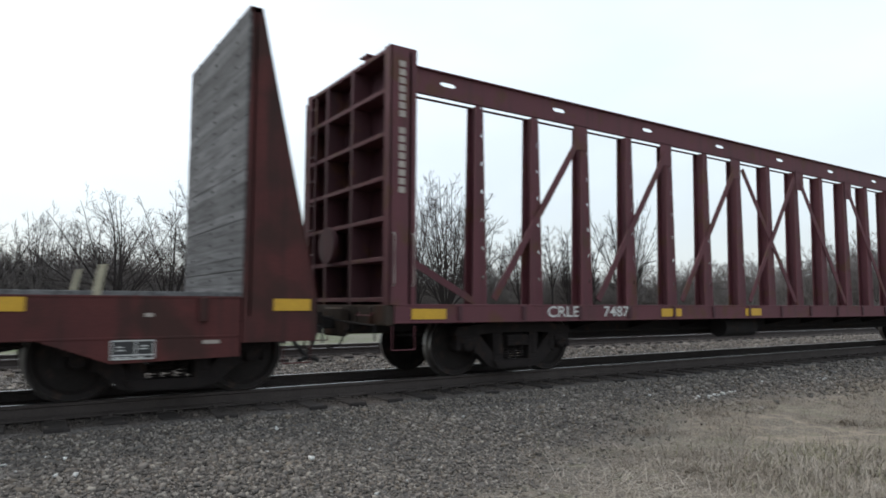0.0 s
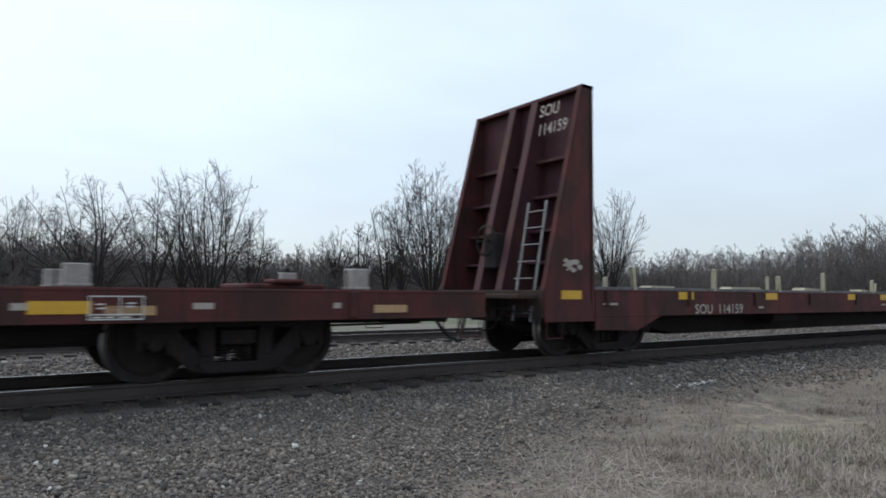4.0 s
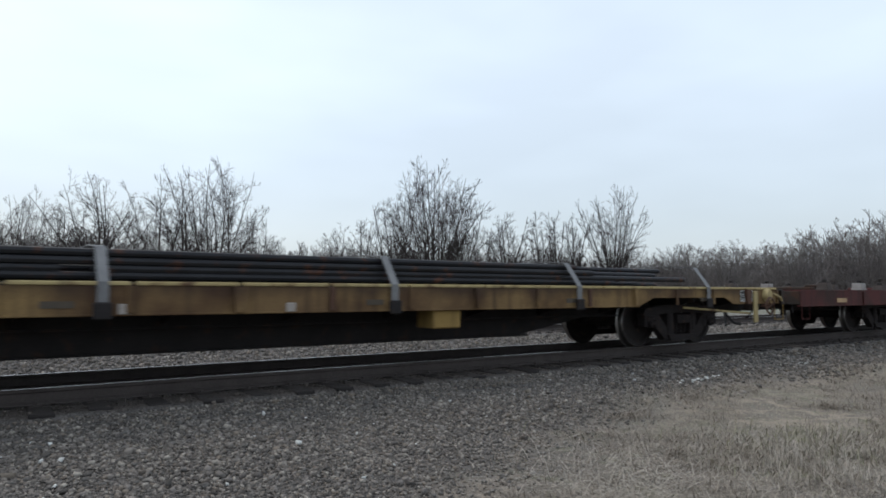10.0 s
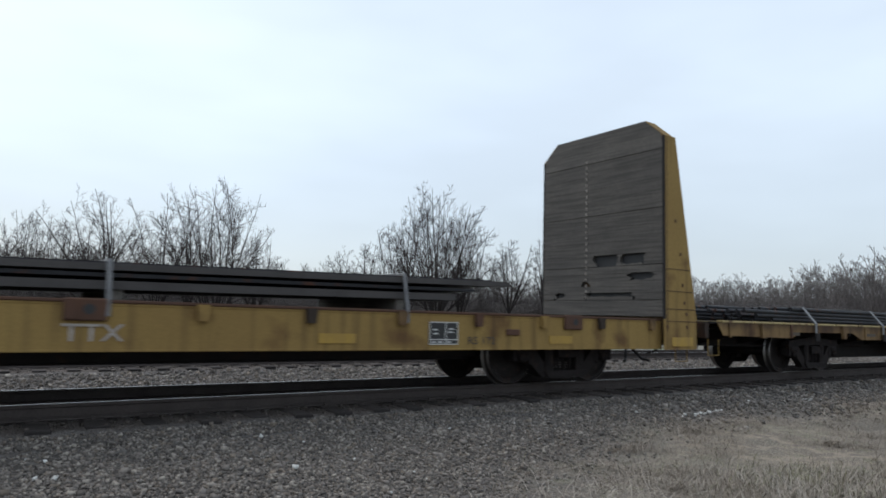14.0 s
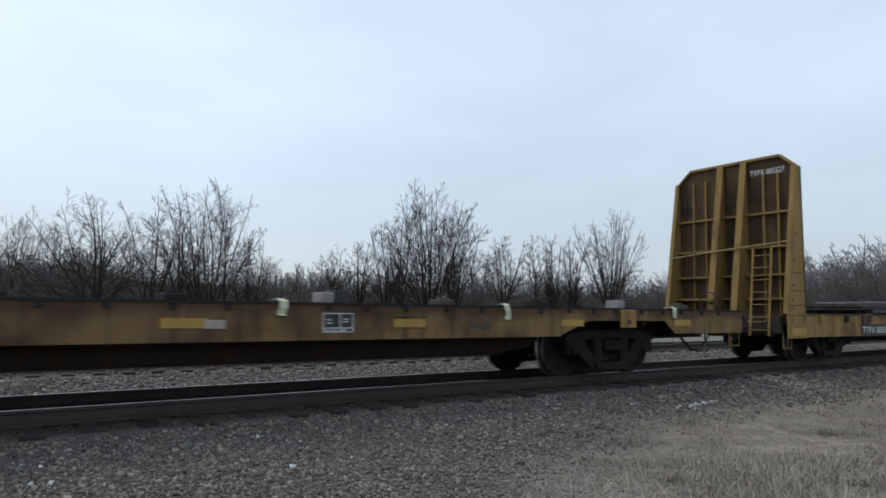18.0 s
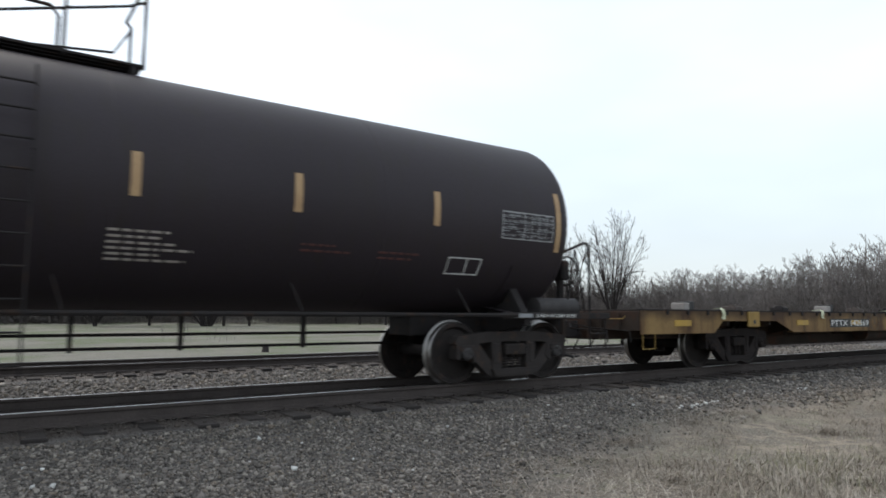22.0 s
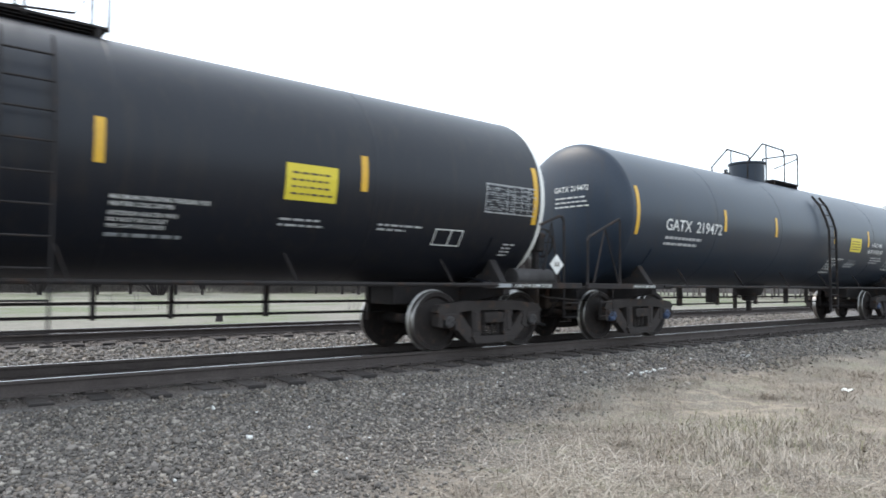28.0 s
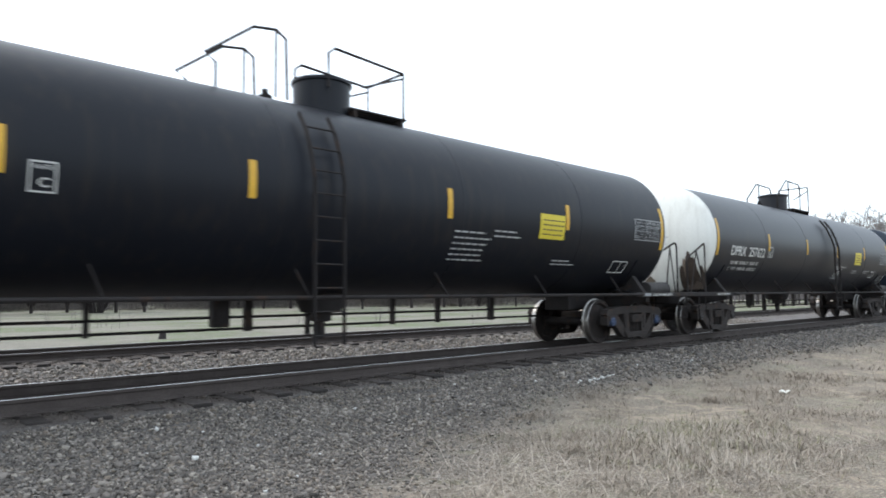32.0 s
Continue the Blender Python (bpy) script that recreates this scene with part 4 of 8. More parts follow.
def build_trees():
    for row in (
        dict(az=-8.0, dist=45, top_el=7.0, half=3.2, seed=36),
        dict(az=-3.6, dist=48, top_el=6.2, half=2.8, seed=20),
        dict(az=-0.4, dist=50, top_el=5.6, half=2.2, seed=21, n=7),
        dict(az=2.2, dist=52, top_el=6.6, half=2.0, seed=41, n=7),
        dict(az=4.6, dist=54, top_el=6.0, half=2.4, seed=52, n=8),
        dict(az=7.5, dist=40, top_el=8.6, half=5.2, seed=23, n=9, sag=0.40, fork=0.04, r0=0.24, lean=-0.03, flare=0.35, k2=4, label="bare wide-spreading tree with long crooked limbs"),
        dict(az=11.3, dist=42, top_el=8.6, half=3.2, seed=24, n=7, r0=0.16, k2=4),
        dict(az=13.6, dist=43, top_el=8.8, half=2.2, seed=53, n=6, k2=4),
        dict(az=15.6, dist=40, top_el=9.8, half=4.7, seed=25, n=13, sag=0.40, fork=0.0, r0=0.17, flare=0.6, k2=4, label="broad bare tree with many stems from one base"),
        dict(az=16.9, dist=41, top_el=10.6, half=1.2, seed=43, n=2, sag=0.3, fork=0.3, r0=0.17, k1=12, label="slim bare tree with one tall leader"),
        dict(az=18.9, dist=42, top_el=6.4, half=2.3, seed=26, n=7),
        dict(az=22.8, dist=58, top_el=4.0, half=1.0, seed=27, n=5, fork=0.35),
        dict(az=26.0, dist=52, top_el=5.4, half=1.6, seed=42, n=6, fork=0.2),
        dict(az=28.0, dist=48, top_el=5.9, half=1.7, seed=28, n=6, fork=0.15),
        dict(az=30.2, dist=46, top_el=7.4, half=1.9, seed=44, n=6, fork=0.1),
        dict(az=31.6, dist=45, top_el=8.4, half=2.0, seed=29, n=6),
        dict(az=34.1, dist=40, top_el=10.5, half=5.0, seed=30, n=14, sag=0.42, fork=0.05, r0=0.19, flare=0.55, k1=9, label="tall bare tree with a dense rounded crown"),
        dict(az=36.2, dist=41, top_el=8.8, half=2.4, seed=31, n=7, r0=0.14),
        dict(az=40.4, dist=46, top_el=6.6, half=2.2, seed=32, n=6, fork=0.18, r0=0.17),
        dict(az=43.2, dist=47, top_el=6.7, half=1.2, seed=45, n=3, fork=0.3, r0=0.15),
        dict(az=44.6, dist=48, top_el=6.4, half=1.4, seed=33, n=6, fork=0.0),
        dict(az=46.2, dist=50, top_el=6.1, half=1.4, seed=34, n=6, fork=0.0),
        dict(az=49.4, dist=48, top_el=8.2, half=2.9, seed=35, n=15, sag=0.22, fork=0.08, r0=0.13, flare=0.75, k1=7, k2=3, k3=2, label="bare fan-shaped tree with fine upright stems"),
        dict(az=38.4, dist=56, top_el=5.2, half=2.0, seed=56, n=7),
        dict(az=20.4, dist=60, top_el=4.2, half=1.6, seed=54, n=6),
        dict(az=24.4, dist=60, top_el=4.3, half=1.6, seed=55, n=6),
        dict(az=7.0, dist=58, top_el=5.6, half=2.2, seed=57, n=7),
    ):
        tree(**row)


def build_woods():
    """Far woods and scrub: many small bare trees, joined, their colours paled for haze."""
    g = random.Random(51)
    temps = [limbs(grow(60 + i, 9.0, 2.6 + 0.3 * i, 6, 0.45, 0.15, 5, 4, 2, 0.10, 0.0, 0.5, 0.016), 3) for i in range(5)]
    scrub = [limbs(grow(80 + i, 4.0, 2.1 + 0.3 * i, 7, 0.5, 0.0, 4, 3, 1, 0.03, 0.0, 0.5, 0.009), 3) for i in range(4)]

    def plant(name, spots, kinds, tall, material, label):
        vs, fs, o = [], [], 0
        for az, d, el in spots:
            x, y = polar(az, d)
            k = (EYE[2] + d * math.tan(radians(el)) + 1.0) / tall
            v, f = kinds[g.randrange(len(kinds))]
            a = g.uniform(0, 6.283)
            R_ = np.array([(math.cos(a), -math.sin(a), 0), (math.sin(a), math.cos(a), 0), (0, 0, 1)])
            vs.append((v @ R_.T) * k + np.array([x, y, -1.0]))
            fs.append(f + o)
            o += len(v)
        ob = new(name, soup(name, np.concatenate(vs), np.concatenate(fs), material))
        tagged(ob, label, "woods", kind="stuff")
    far = []
    for i in range(150):
        az = 52.4 + 0.25 * i + g.uniform(-0.3, 0.3)
        el = float(np.interp(az, [52, 54.5, 57, 59, 61.5, 64, 68, 74, 80, 92], [2.4, 3.8, 3.3, 4.0, 3.6, 4.5, 5.6, 6.0, 5.6, 4.8])) * g.uniform(0.66, 1.05)
        far.append((az, g.uniform(120, 170), el))
    plant("far_woods", far, temps, 9.0, M["woods"], "far leafless woods along the field, grey-brown paled for haze")
    low = [(g.uniform(-14, 54), g.uniform(128, 175), g.uniform(1.4, 3.6)) for _ in range(520)]
    low += [(g.uniform(-14, 9), g.uniform(120, 160), g.uniform(2.2, 4.6)) for _ in range(120)]
    plant("scrub", low, scrub, 4.0, M["brush"], "low leafless scrub behind the trees, grey-brown paled for haze")
    h = np.random.default_rng(52)
    rows = []
    for cx in (12.6, 14.2, 16.2, 17.6, 31.0, 37.5, 46.0, 58.0):
        for _ in range(int(h.uniform(3, 7))):
            az, d = cx + h.normal(0, 0.35), h.uniform(46, 60)
            x, y = polar(az, d)
            z = ground_z(x, y)
            top = h.uniform(0.7, 1.5)
            p, q = (x, y, z - 0.1), (x + h.normal(0, 0.2), y, z + top)
            rows.append((p, q, 0.022, 0.008, 0))
            s_ = h.uniform(0.3, 0.8)
            w = tuple(p[i] + (q[i] - p[i]) * s_ for i in range(3))
            rows.append((w, (w[0] + h.normal(0, 0.3), w[1], w[2] + h.uniform(0.2, 0.6)), 0.012, 0.006, 1))
    v, f = limbs(rows, 3)
    ob = new("brush", soup("brush", v, f, M["woods"]))
    tagged(ob, "sparse thin leafless saplings in the field", "brush", kind="stuff")
    # a low wooded rise closes the distance, haze mixed into its grey
    mb = MB()
    xs = [polar(a, 230) for a in np.linspace(-60, 110, 900)]
    vs, fs = [], []
    for i, (x, y) in enumerate(xs):
        az = -60 + 0.1891 * i
        hgt = float(np.interp(az, [-14, 8, 19, 24, 50, 56, 66, 80], [11.5, 10.8, 9.4, 7.6, 7.4, 7.8, 10.5, 11.0]))
        hgt += 1.3 * noise.noise((i * 0.06, 0, 0)) + 1.0 * noise.noise((i * 0.31, 4, 0)) + 0.5 * g.uniform(-1, 1)
        vs += [(x, y, -1.2), (x, y, hgt * 0.6), (x * 1.03, y * 1.03, hgt)]
        if i:
            for k in (0, 1):
                a, b = (i - 1) * 3 + k, i * 3 + k
                fs.append((a, b, b + 1, a + 1))
    mb.add(vs, fs)
    ob = new("backdrop", mb.mesh("backdrop", mat("hazed_woods", (0.165, 0.148, 0.143), (0.115, 0.103, 0.100), 0.3, 0.95, bump=0.0, fine=2.5, spec=0.1)))
    tagged(ob, "distant wooded rise, its grey paled for haze", "woods", kind="structure")
    # a stump left in the field
    x, y = polar(20.25, 36)
    mb = MB()
    mb.lathe([(0.25, -0.15), (0.19, 0.02), (0.165, 0.2), (0.17, 0.33), (0.12, 0.36), (0.0, 0.345)], 9, 'z')
    gs = random.Random(3)
    mb.v = [(a + gs.uniform(-0.02, 0.02), b + gs.uniform(-0.02, 0.02), c + gs.uniform(-0.02, 0.02)) for a, b, c in mb.v]
    ob = new("stump", mb.mesh("stump", M["bark"]))
    ob.location = (x, y, ground_z(x, y))
    tagged(ob, "small weathered tree stump in the pale field", "stump")


build_trees()
build_woods()


# ---- running gear shared by all cars ----
WHEEL_R, AXLE = 0.47, 0.92          # wheel radius, half the wheelbase of a truck
W = 1.43                            # half the width of the flat cars
CARS, AXLES = [], []                # (thing, x at the start), axles that turn


def wheel_mesh():
    mb = MB()
    r = WHEEL_R
    mb.lathe([(0.0, -0.10), (0.12, -0.10), (0.13, -0.06), (0.36, -0.02), (0.395, -0.07)], 40)
    mb.lathe([(0.395, 0.07), (0.36, 0.03), (0.13, 0.0), (0.12, 0.05), (0.0, 0.05)], 40)
    mb.lathe([(0.395, -0.07), (r - 0.012, -0.07)], 40)
    mb.lathe([(r + 0.03, 0.062), (r, 0.07), (0.395, 0.07)], 40)
    mb.cur = 1
    mb.lathe([(r - 0.012, -0.07), (r, -0.058), (r + 0.004, 0.035), (r + 0.03, 0.05), (r + 0.03, 0.062)], 40)
    me = mb.mesh("wheel", [M["wheel"], M["tread"]])
    bm = bmesh.new()
    bm.from_mesh(me)
    bmesh.ops.remove_doubles(bm, verts=bm.verts, dist=0.0005)
    bmesh.ops.recalc_face_normals(bm, faces=bm.faces)
    bm.to_mesh(me)
    bm.free()
    me.polygons.foreach_set("use_smooth", [True] * len(me.polygons))
    me.set_sharp_from_angle(angle=radians(35))
    return me


def axle_mesh():
    mb = MB()
    mb.lathe([(0.0, -1.02), (0.075, -1.02), (0.075, -0.80), (0.10, -0.78), (0.10, -0.5), (0.085, -0.3), (0.085, 0.3), (0.10, 0.5), (0.10, 0.78), (0.075, 0.80),
              (0.075, 1.02), (0.0, 1.02)], 14)
    return mb.mesh("axle", M["under"], 35)


def cap_mesh(name, material):
    mb = MB()
    mb.lathe([(0.0, -0.07), (0.075, -0.07), (0.095, -0.055), (0.10, 0.0), (0.105, 0.12)], 20)
    for i in range(3):
        a = i * 2.094 + 0.4
        c = Vector((math.cos(a) * 0.052, 0, math.sin(a) * 0.052))
        mb.cyl(c + Vector((0, -0.09, 0)), c + Vector((0, -0.06, 0)), 0.018, n=6)
    return mb.mesh(name, material, 35)


def side_frame_mesh(material):
    """Cast side frame in the x-z plane about y = 0: top chord, broad slanting members with a window each, spring seat, pedestals over the bearings."""
    mb = MB()
    a, y0, y1 = AXLE, -0.09, 0.09
    mb.prism([(-a - 0.23, 0.62), (-a - 0.17, 0.73), (-0.48, 0.79), (0.48, 0.79), (a + 0.17, 0.73), (a + 0.23, 0.62), (a + 0.16, 0.58), (0.42, 0.64), (-0.42, 0.64), (-a - 0.16, 0.58)], y0, y1)
    for q in (-1, 1):
        mb.prism([(q * (a + 0.19), 0.60), (q * (a - 0.20), 0.63), (q * (a - 0.24), 0.40), (q * (a - 0.13), 0.33), (q * (a - 0.11), 0.55), (q * (a + 0.11), 0.55),
                  (q * (a + 0.13), 0.38), (q * (a + 0.2), 0.40)], y0, y1)
        mb.prism([(q * (a - 0.14), 0.62), (q * 0.70, 0.625), (q * 0.45, 0.35), (q * 0.40, 0.12), (q * 0.50, 0.13), (q * (a - 0.16), 0.36)], y0 * 0.85, y1 * 0.85)
        mb.prism([(q * 0.45, 0.66), (q * 0.27, 0.66), (q * 0.245, 0.14), (q * 0.42, 0.13)], y0, y1)
        mb.box(q * a - 0.14, q * a + 0.14, -0.115, 0.115, 0.49, 0.60, 0.02)
        mb.box(q * 0.36 - 0.05, q * 0.36 + 0.05, -0.105, 0.105, 0.30, 0.62, 0.015)
    mb.prism([(-0.46, 0.23), (-0.38, 0.115), (0.38, 0.115), (0.46, 0.23)], y0 - 0.03, y1 + 0.03)
    return mb.mesh("side_frame", material)


def spring_mesh(material):
    """One coil spring of a nest."""
    mb = MB()
    n = 40
    mb.tube([(0.055 * math.cos(i * 0.785), 0.055 * math.sin(i * 0.785), 0.24 + 0.19 * i / n) for i in range(n + 1)], 0.013, 5)
    return mb.mesh("spring", material, 40)


def bolster_mesh(material):
    mb = MB()
    mb.prism([(-1.12, 0.44), (1.12, 0.44), (1.12, 0.60), (0.7, 0.66), (-0.7, 0.66), (-1.12, 0.60)], -0.2, 0.2, 'x')
    for z in (0.47, 0.52, 0.57):
        mb.box(-0.21, 0.21, -1.135, -1.12, z - 0.012, z + 0.012)
    return mb.mesh("bolster", material)


GEAR = dict(wheel=wheel_mesh(), axle=axle_mesh(), cap=cap_mesh("bearing_cap", M["cap"]), cap_blue=cap_mesh("bearing_cap", M["cap_blue"]), cap_dark=cap_mesh("bearing_cap", M["truck_shaded"]))
for _key, _m in (("", M["truck"]), ("_dark", M["truck_shaded"])):
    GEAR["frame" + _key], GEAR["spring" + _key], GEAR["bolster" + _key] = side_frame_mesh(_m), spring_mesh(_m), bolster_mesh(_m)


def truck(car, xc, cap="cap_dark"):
    # flat cars take the steel copy with shade in its colour
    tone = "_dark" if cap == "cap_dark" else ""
    for s in (-1, 1):
        ax = part("axle", GEAR["axle"], None, car, "dark steel axle with two wheels", at=(xc + s * AXLE, 0, WHEEL_R))
        AXLES.append(ax)
        for t in (-1, 1):
            w = part("wheel", GEAR["wheel"], None, ax, "brown steel wheel with a polished tread", at=(0, t * 0.70, 0))
            c = part("bearing_cap", GEAR[cap], None, ax, "", at=(0, t * 1.05, 0))
            if t > 0:
                c.rotation_euler = w.rotation_euler = (0, 0, math.pi)
    for t in (-1, 1):
        part("side_frame", GEAR["frame" + tone], None, car, "cast steel truck side frame", at=(xc, t * 0.99, 0))
        for q in (-0.14, 0.0, 0.14):
            part("spring", GEAR["spring" + tone], None, car, at=(xc + q, t * 0.99, 0))
    part("bolster", GEAR["bolster" + tone], None, car, at=(xc, 0, 0))
    for q in (-1, 1):
        mb = MB()
        mb.box(xc + q * 0.40 - 0.05, xc + q * 0.40 + 0.05, -0.95, 0.95, 0.34, 0.44, 0.02)
        part("brake_beam", mb, M["under"], car)


def coupler(car, xe, s, z=0.80, material="under"):
    """Coupler, air hose and uncoupling lever at a car's end xe, facing s."""
    mb = MB()
    mb.box(min(xe - s * 0.3, xe + s * 0.42), max(xe - s * 0.3, xe + s * 0.42), -0.08, 0.08, z - 0.09, z + 0.09, 0.02)
    mb.prism([(xe + s * 0.36, -0.14), (xe + s * 0.60, -0.16), (xe + s * 0.66, -0.05), (xe + s * 0.52, 0.02), (xe + s * 0.64, 0.13), (xe + s * 0.56, 0.2), (xe + s * 0.36, 0.14)],
             z - 0.15, z + 0.15, 'z')
    part("coupler", mb, M[material], car, "dark steel coupler")
    mb = MB()
    mb.tube([(xe + s * 0.1, 0.3, z - 0.05), (xe + s * 0.25, 0.28, z - 0.12), (xe + s * 0.36, 0.2, z - 0.32), (xe + s * 0.5, 0.1, z - 0.50), (xe + s * 0.64, 0.0, z - 0.54)], 0.03)
    part("air_hose", mb, M["black"], car, "black rubber air hose")
    mb = MB()
    mb.tube([(xe + s * 0.12, -1.3, z - 0.22), (xe + s * 0.12, -1.28, z - 0.02), (xe + s * 0.16, -0.4, z + 0.02), (xe + s * 0.4, -0.15, z + 0.1)], 0.013, 6)
    part("cut_lever", mb, M["under"], car)
    mb = MB()
    a, b = sorted((xe - s * 0.7, xe + s * 0.06))
    mb.box(a, b, -0.24, 0.24, z - 0.17, z + 0.16, 0.02)
    a, b = sorted((xe + s * 0.02, xe + s * 0.14))
    mb.box(a, b, -0.32, 0.32, z - 0.20, z + 0.22, 0.03)
    part("draft_gear", mb, M["end_grime_shade"], car, "greasy steel draft gear housing")
    mb = MB()
    mb.tube([(xe + s * 0.08, -0.62, z + 0.02), (xe + s * 0.2, -0.6, z - 0.1), (xe + s * 0.22, -0.45, z - 0.3), (xe + s * 0.34, -0.3, z - 0.36)], 0.014, 6)
    part("air_line", mb, M["under"], car)


def rolling(name, x, label):
    car = thing(name, (x, YC, 0), label, "railway car", "cars of the freight train")
    CARS.append((car, x))
    return car


def strip(car, xs, z0, z1, material, y, name="reflector", w=0.42, label="yellow reflector strip", t=0.005):
    for x in xs:
        mb = MB()
        mb.box(x - w / 2, x + w / 2, y - t, y + 0.001, z0, z1)
        part(name, mb, M[material], car, label)


def label_panel(car, x, z, w, h, y, material="black", grid=True):
    """A black stencil panel with white rules and small bars of writing."""
    mb = MB()
    mb.box(x - w / 2, x + w / 2, y - 0.005, y, z - h / 2, z + h / 2)
    p = part("stencil_panel", mb, M[material], car, "black stencil panel with white rules")
    if grid:
        mb = MB()
        t = 0.012
        for x0, x1, z0, z1 in ((x - w / 2, x + w / 2, z + h / 2 - t, z + h / 2), (x - w / 2, x + w / 2, z - h / 2, z - h / 2 + t), (x - w / 2, x - w / 2 + t, z - h / 2, z + h / 2),
                               (x + w / 2 - t, x + w / 2, z - h / 2, z + h / 2), (x + w * 0.05, x + w * 0.05 + t, z - h / 2, z + h / 2)):
            mb.box(x0, x1, y - 0.009, y - 0.005, z0, z1)
        mb.box(x - w / 2, x + w / 2, y - 0.009, y - 0.005, z - h * 0.30, z - h * 0.30 + t)
        for k, c in ((-0.38, 0.12), (-0.36, -0.05), (0.18, 0.16), (0.16, 0.02), (-0.42, -0.42), (-0.2, -0.42), (0.1, -0.42)):
            mb.box(x + w * k, x + w * (k + 0.16), y - 0.009, y - 0.005, z + h * c, z + h * (c + 0.06))
        tagged(part("rules", mb, M["letter"], p), kind="stuff")


def side_sills(car, x0, x1, z0, z1, material, y=W, flange=0.05, cap=None, knee=None):
    """Both side sills: web with a top and a bottom flange."""
    for s in (-1, 1):
        mb = MB()
        mb.box(x0, x1, min(s * y, s * (y - 0.02)), max(s * y, s * (y - 0.02)), z0, z1)
        for z in (z0, z1):
            mb.box(x0, x1, min(s * (y + 0.006), s * (y - 0.1)), max(s * (y + 0.006), s * (y - 0.1)), z - 0.013, z + 0.013, 0.004)
        if knee:
            for poly in knee:
                mb.prism(poly, s * (y - 0.001), s * (y - 0.018))
        part("side_sill", mb, M[material], car)
        if cap:
            mb = MB()
            mb.box(x0, x1, min(s * (y + 0.02), s * (y - 0.12)), max(s * (y + 0.02), s * (y - 0.12)), z1 + 0.015, z1 + 0.05, 0.008)
            part("edge_rail", mb, M[cap], car)


def centre_sill(car, x0, x1, zmid, zend, material="under", taper=3.0, w=0.38):
    mb = MB()
    t0, t1 = x0 + taper, x1 - taper
    mb.prism([(x0, 1.0), (x0, zend), (t0 - 1.2, zend), (t0 + 0.6, zmid), (t1 - 0.6, zmid), (t1 + 1.2, zend), (x1, zend), (x1, 1.0)], -w, w)
    mb.box(t0 + 0.4, t1 - 0.4, -w - 0.06, w + 0.06, zmid - 0.02, zmid, 0.005)
    part("centre_sill", mb, M[material], car, "grimy steel centre sill")
    mb = MB()
    mb.prism([(-w + 0.02, 0.95), (-W + 0.05, 0.95), (-W + 0.05, 0.86), (-w + 0.02, 0.62), (w - 0.02, 0.62), (W - 0.05, 0.86), (W - 0.05, 0.95), (w - 0.02, 0.95)], 0, 0.04, 'x')
    row_of("cross_bearer", mb, M[material], car, [x0 + 1.2 + 1.55 * k for k in range(int((x1 - x0 - 2.2) / 1.55) + 1)])
    mb = MB()
    mb.cyl((x0 + 0.35 * (x1 - x0), -0.9, 0.62), (x0 + 0.35 * (x1 - x0) + 1.1, -0.9, 0.62), 0.19, n=16)
    part("air_tank", mb, M[material], car, "dark air reservoir", 35)
    mb = MB()
    mb.tube([(x0 + 0.6, -0.62, 0.62), (x0 + 3.2, -0.66, 0.60), (x1 - 3.2, -0.66, 0.60), (x1 - 0.6, -0.62, 0.62)], 0.018, 6)
    part("brake_pipe", mb, M[material], car)


def row_of(name, mb, material, car, xs):
    """The same small piece at several places along a car."""
    me = mb.mesh(name, material)
    for x in xs:
        part(name, me, None, car, at=(x, 0, 0))


def deck(car, x0, x1, z, material, thick=0.05, y=W - 0.02):
    mb = MB()
    mb.box(x0, x1, -y, y, z - thick, z, 0.006)
    part("deck", mb, M[material], car)


def end_sill(car, xe, s, z0, z1, material):
    mb = MB()
    a, b = sorted((xe, xe - s * 0.12))
    mb.box(a, b, -W + 0.03, W - 0.03, z0 + 0.06, z1, 0.01)
    for y in (-0.95, -0.5, 0.5, 0.95):
        p, q = sorted((xe + s * 0.035, xe - s * 0.02))
        mb.box(p, q, y - 0.03, y + 0.03, z0 + 0.08, z1 - 0.03, 0.006)
    # colour holds both grime and the shade on the end face
    part("end_sill", mb, M["end_grime_shade"], car, "greasy steel end sill, darkened for the shade at the car end")
    for y in (-W + 0.03, W - 0.03):
        mb = MB()
        mb.tube([(xe - s * 0.08, y, z0 + 0.05), (xe - s * 0.08, y, z0 - 0.26), (xe - s * 0.42, y, z0 - 0.26), (xe - s * 0.42, y, z0 + 0.05)], 0.012, 6)
        part("sill_step", mb, M[material], car, "thin wire step")
    mb = MB()
    mb.tube([(xe + s * 0.04, -1.1, z1 - 0.1), (xe + s * 0.09, -1.1, z1 - 0.14), (xe + s * 0.09, -0.7, z1 - 0.14), (xe + s * 0.04, -0.7, z1 - 0.1)], 0.011, 6)
    part("grab_iron", mb, M[material], car)


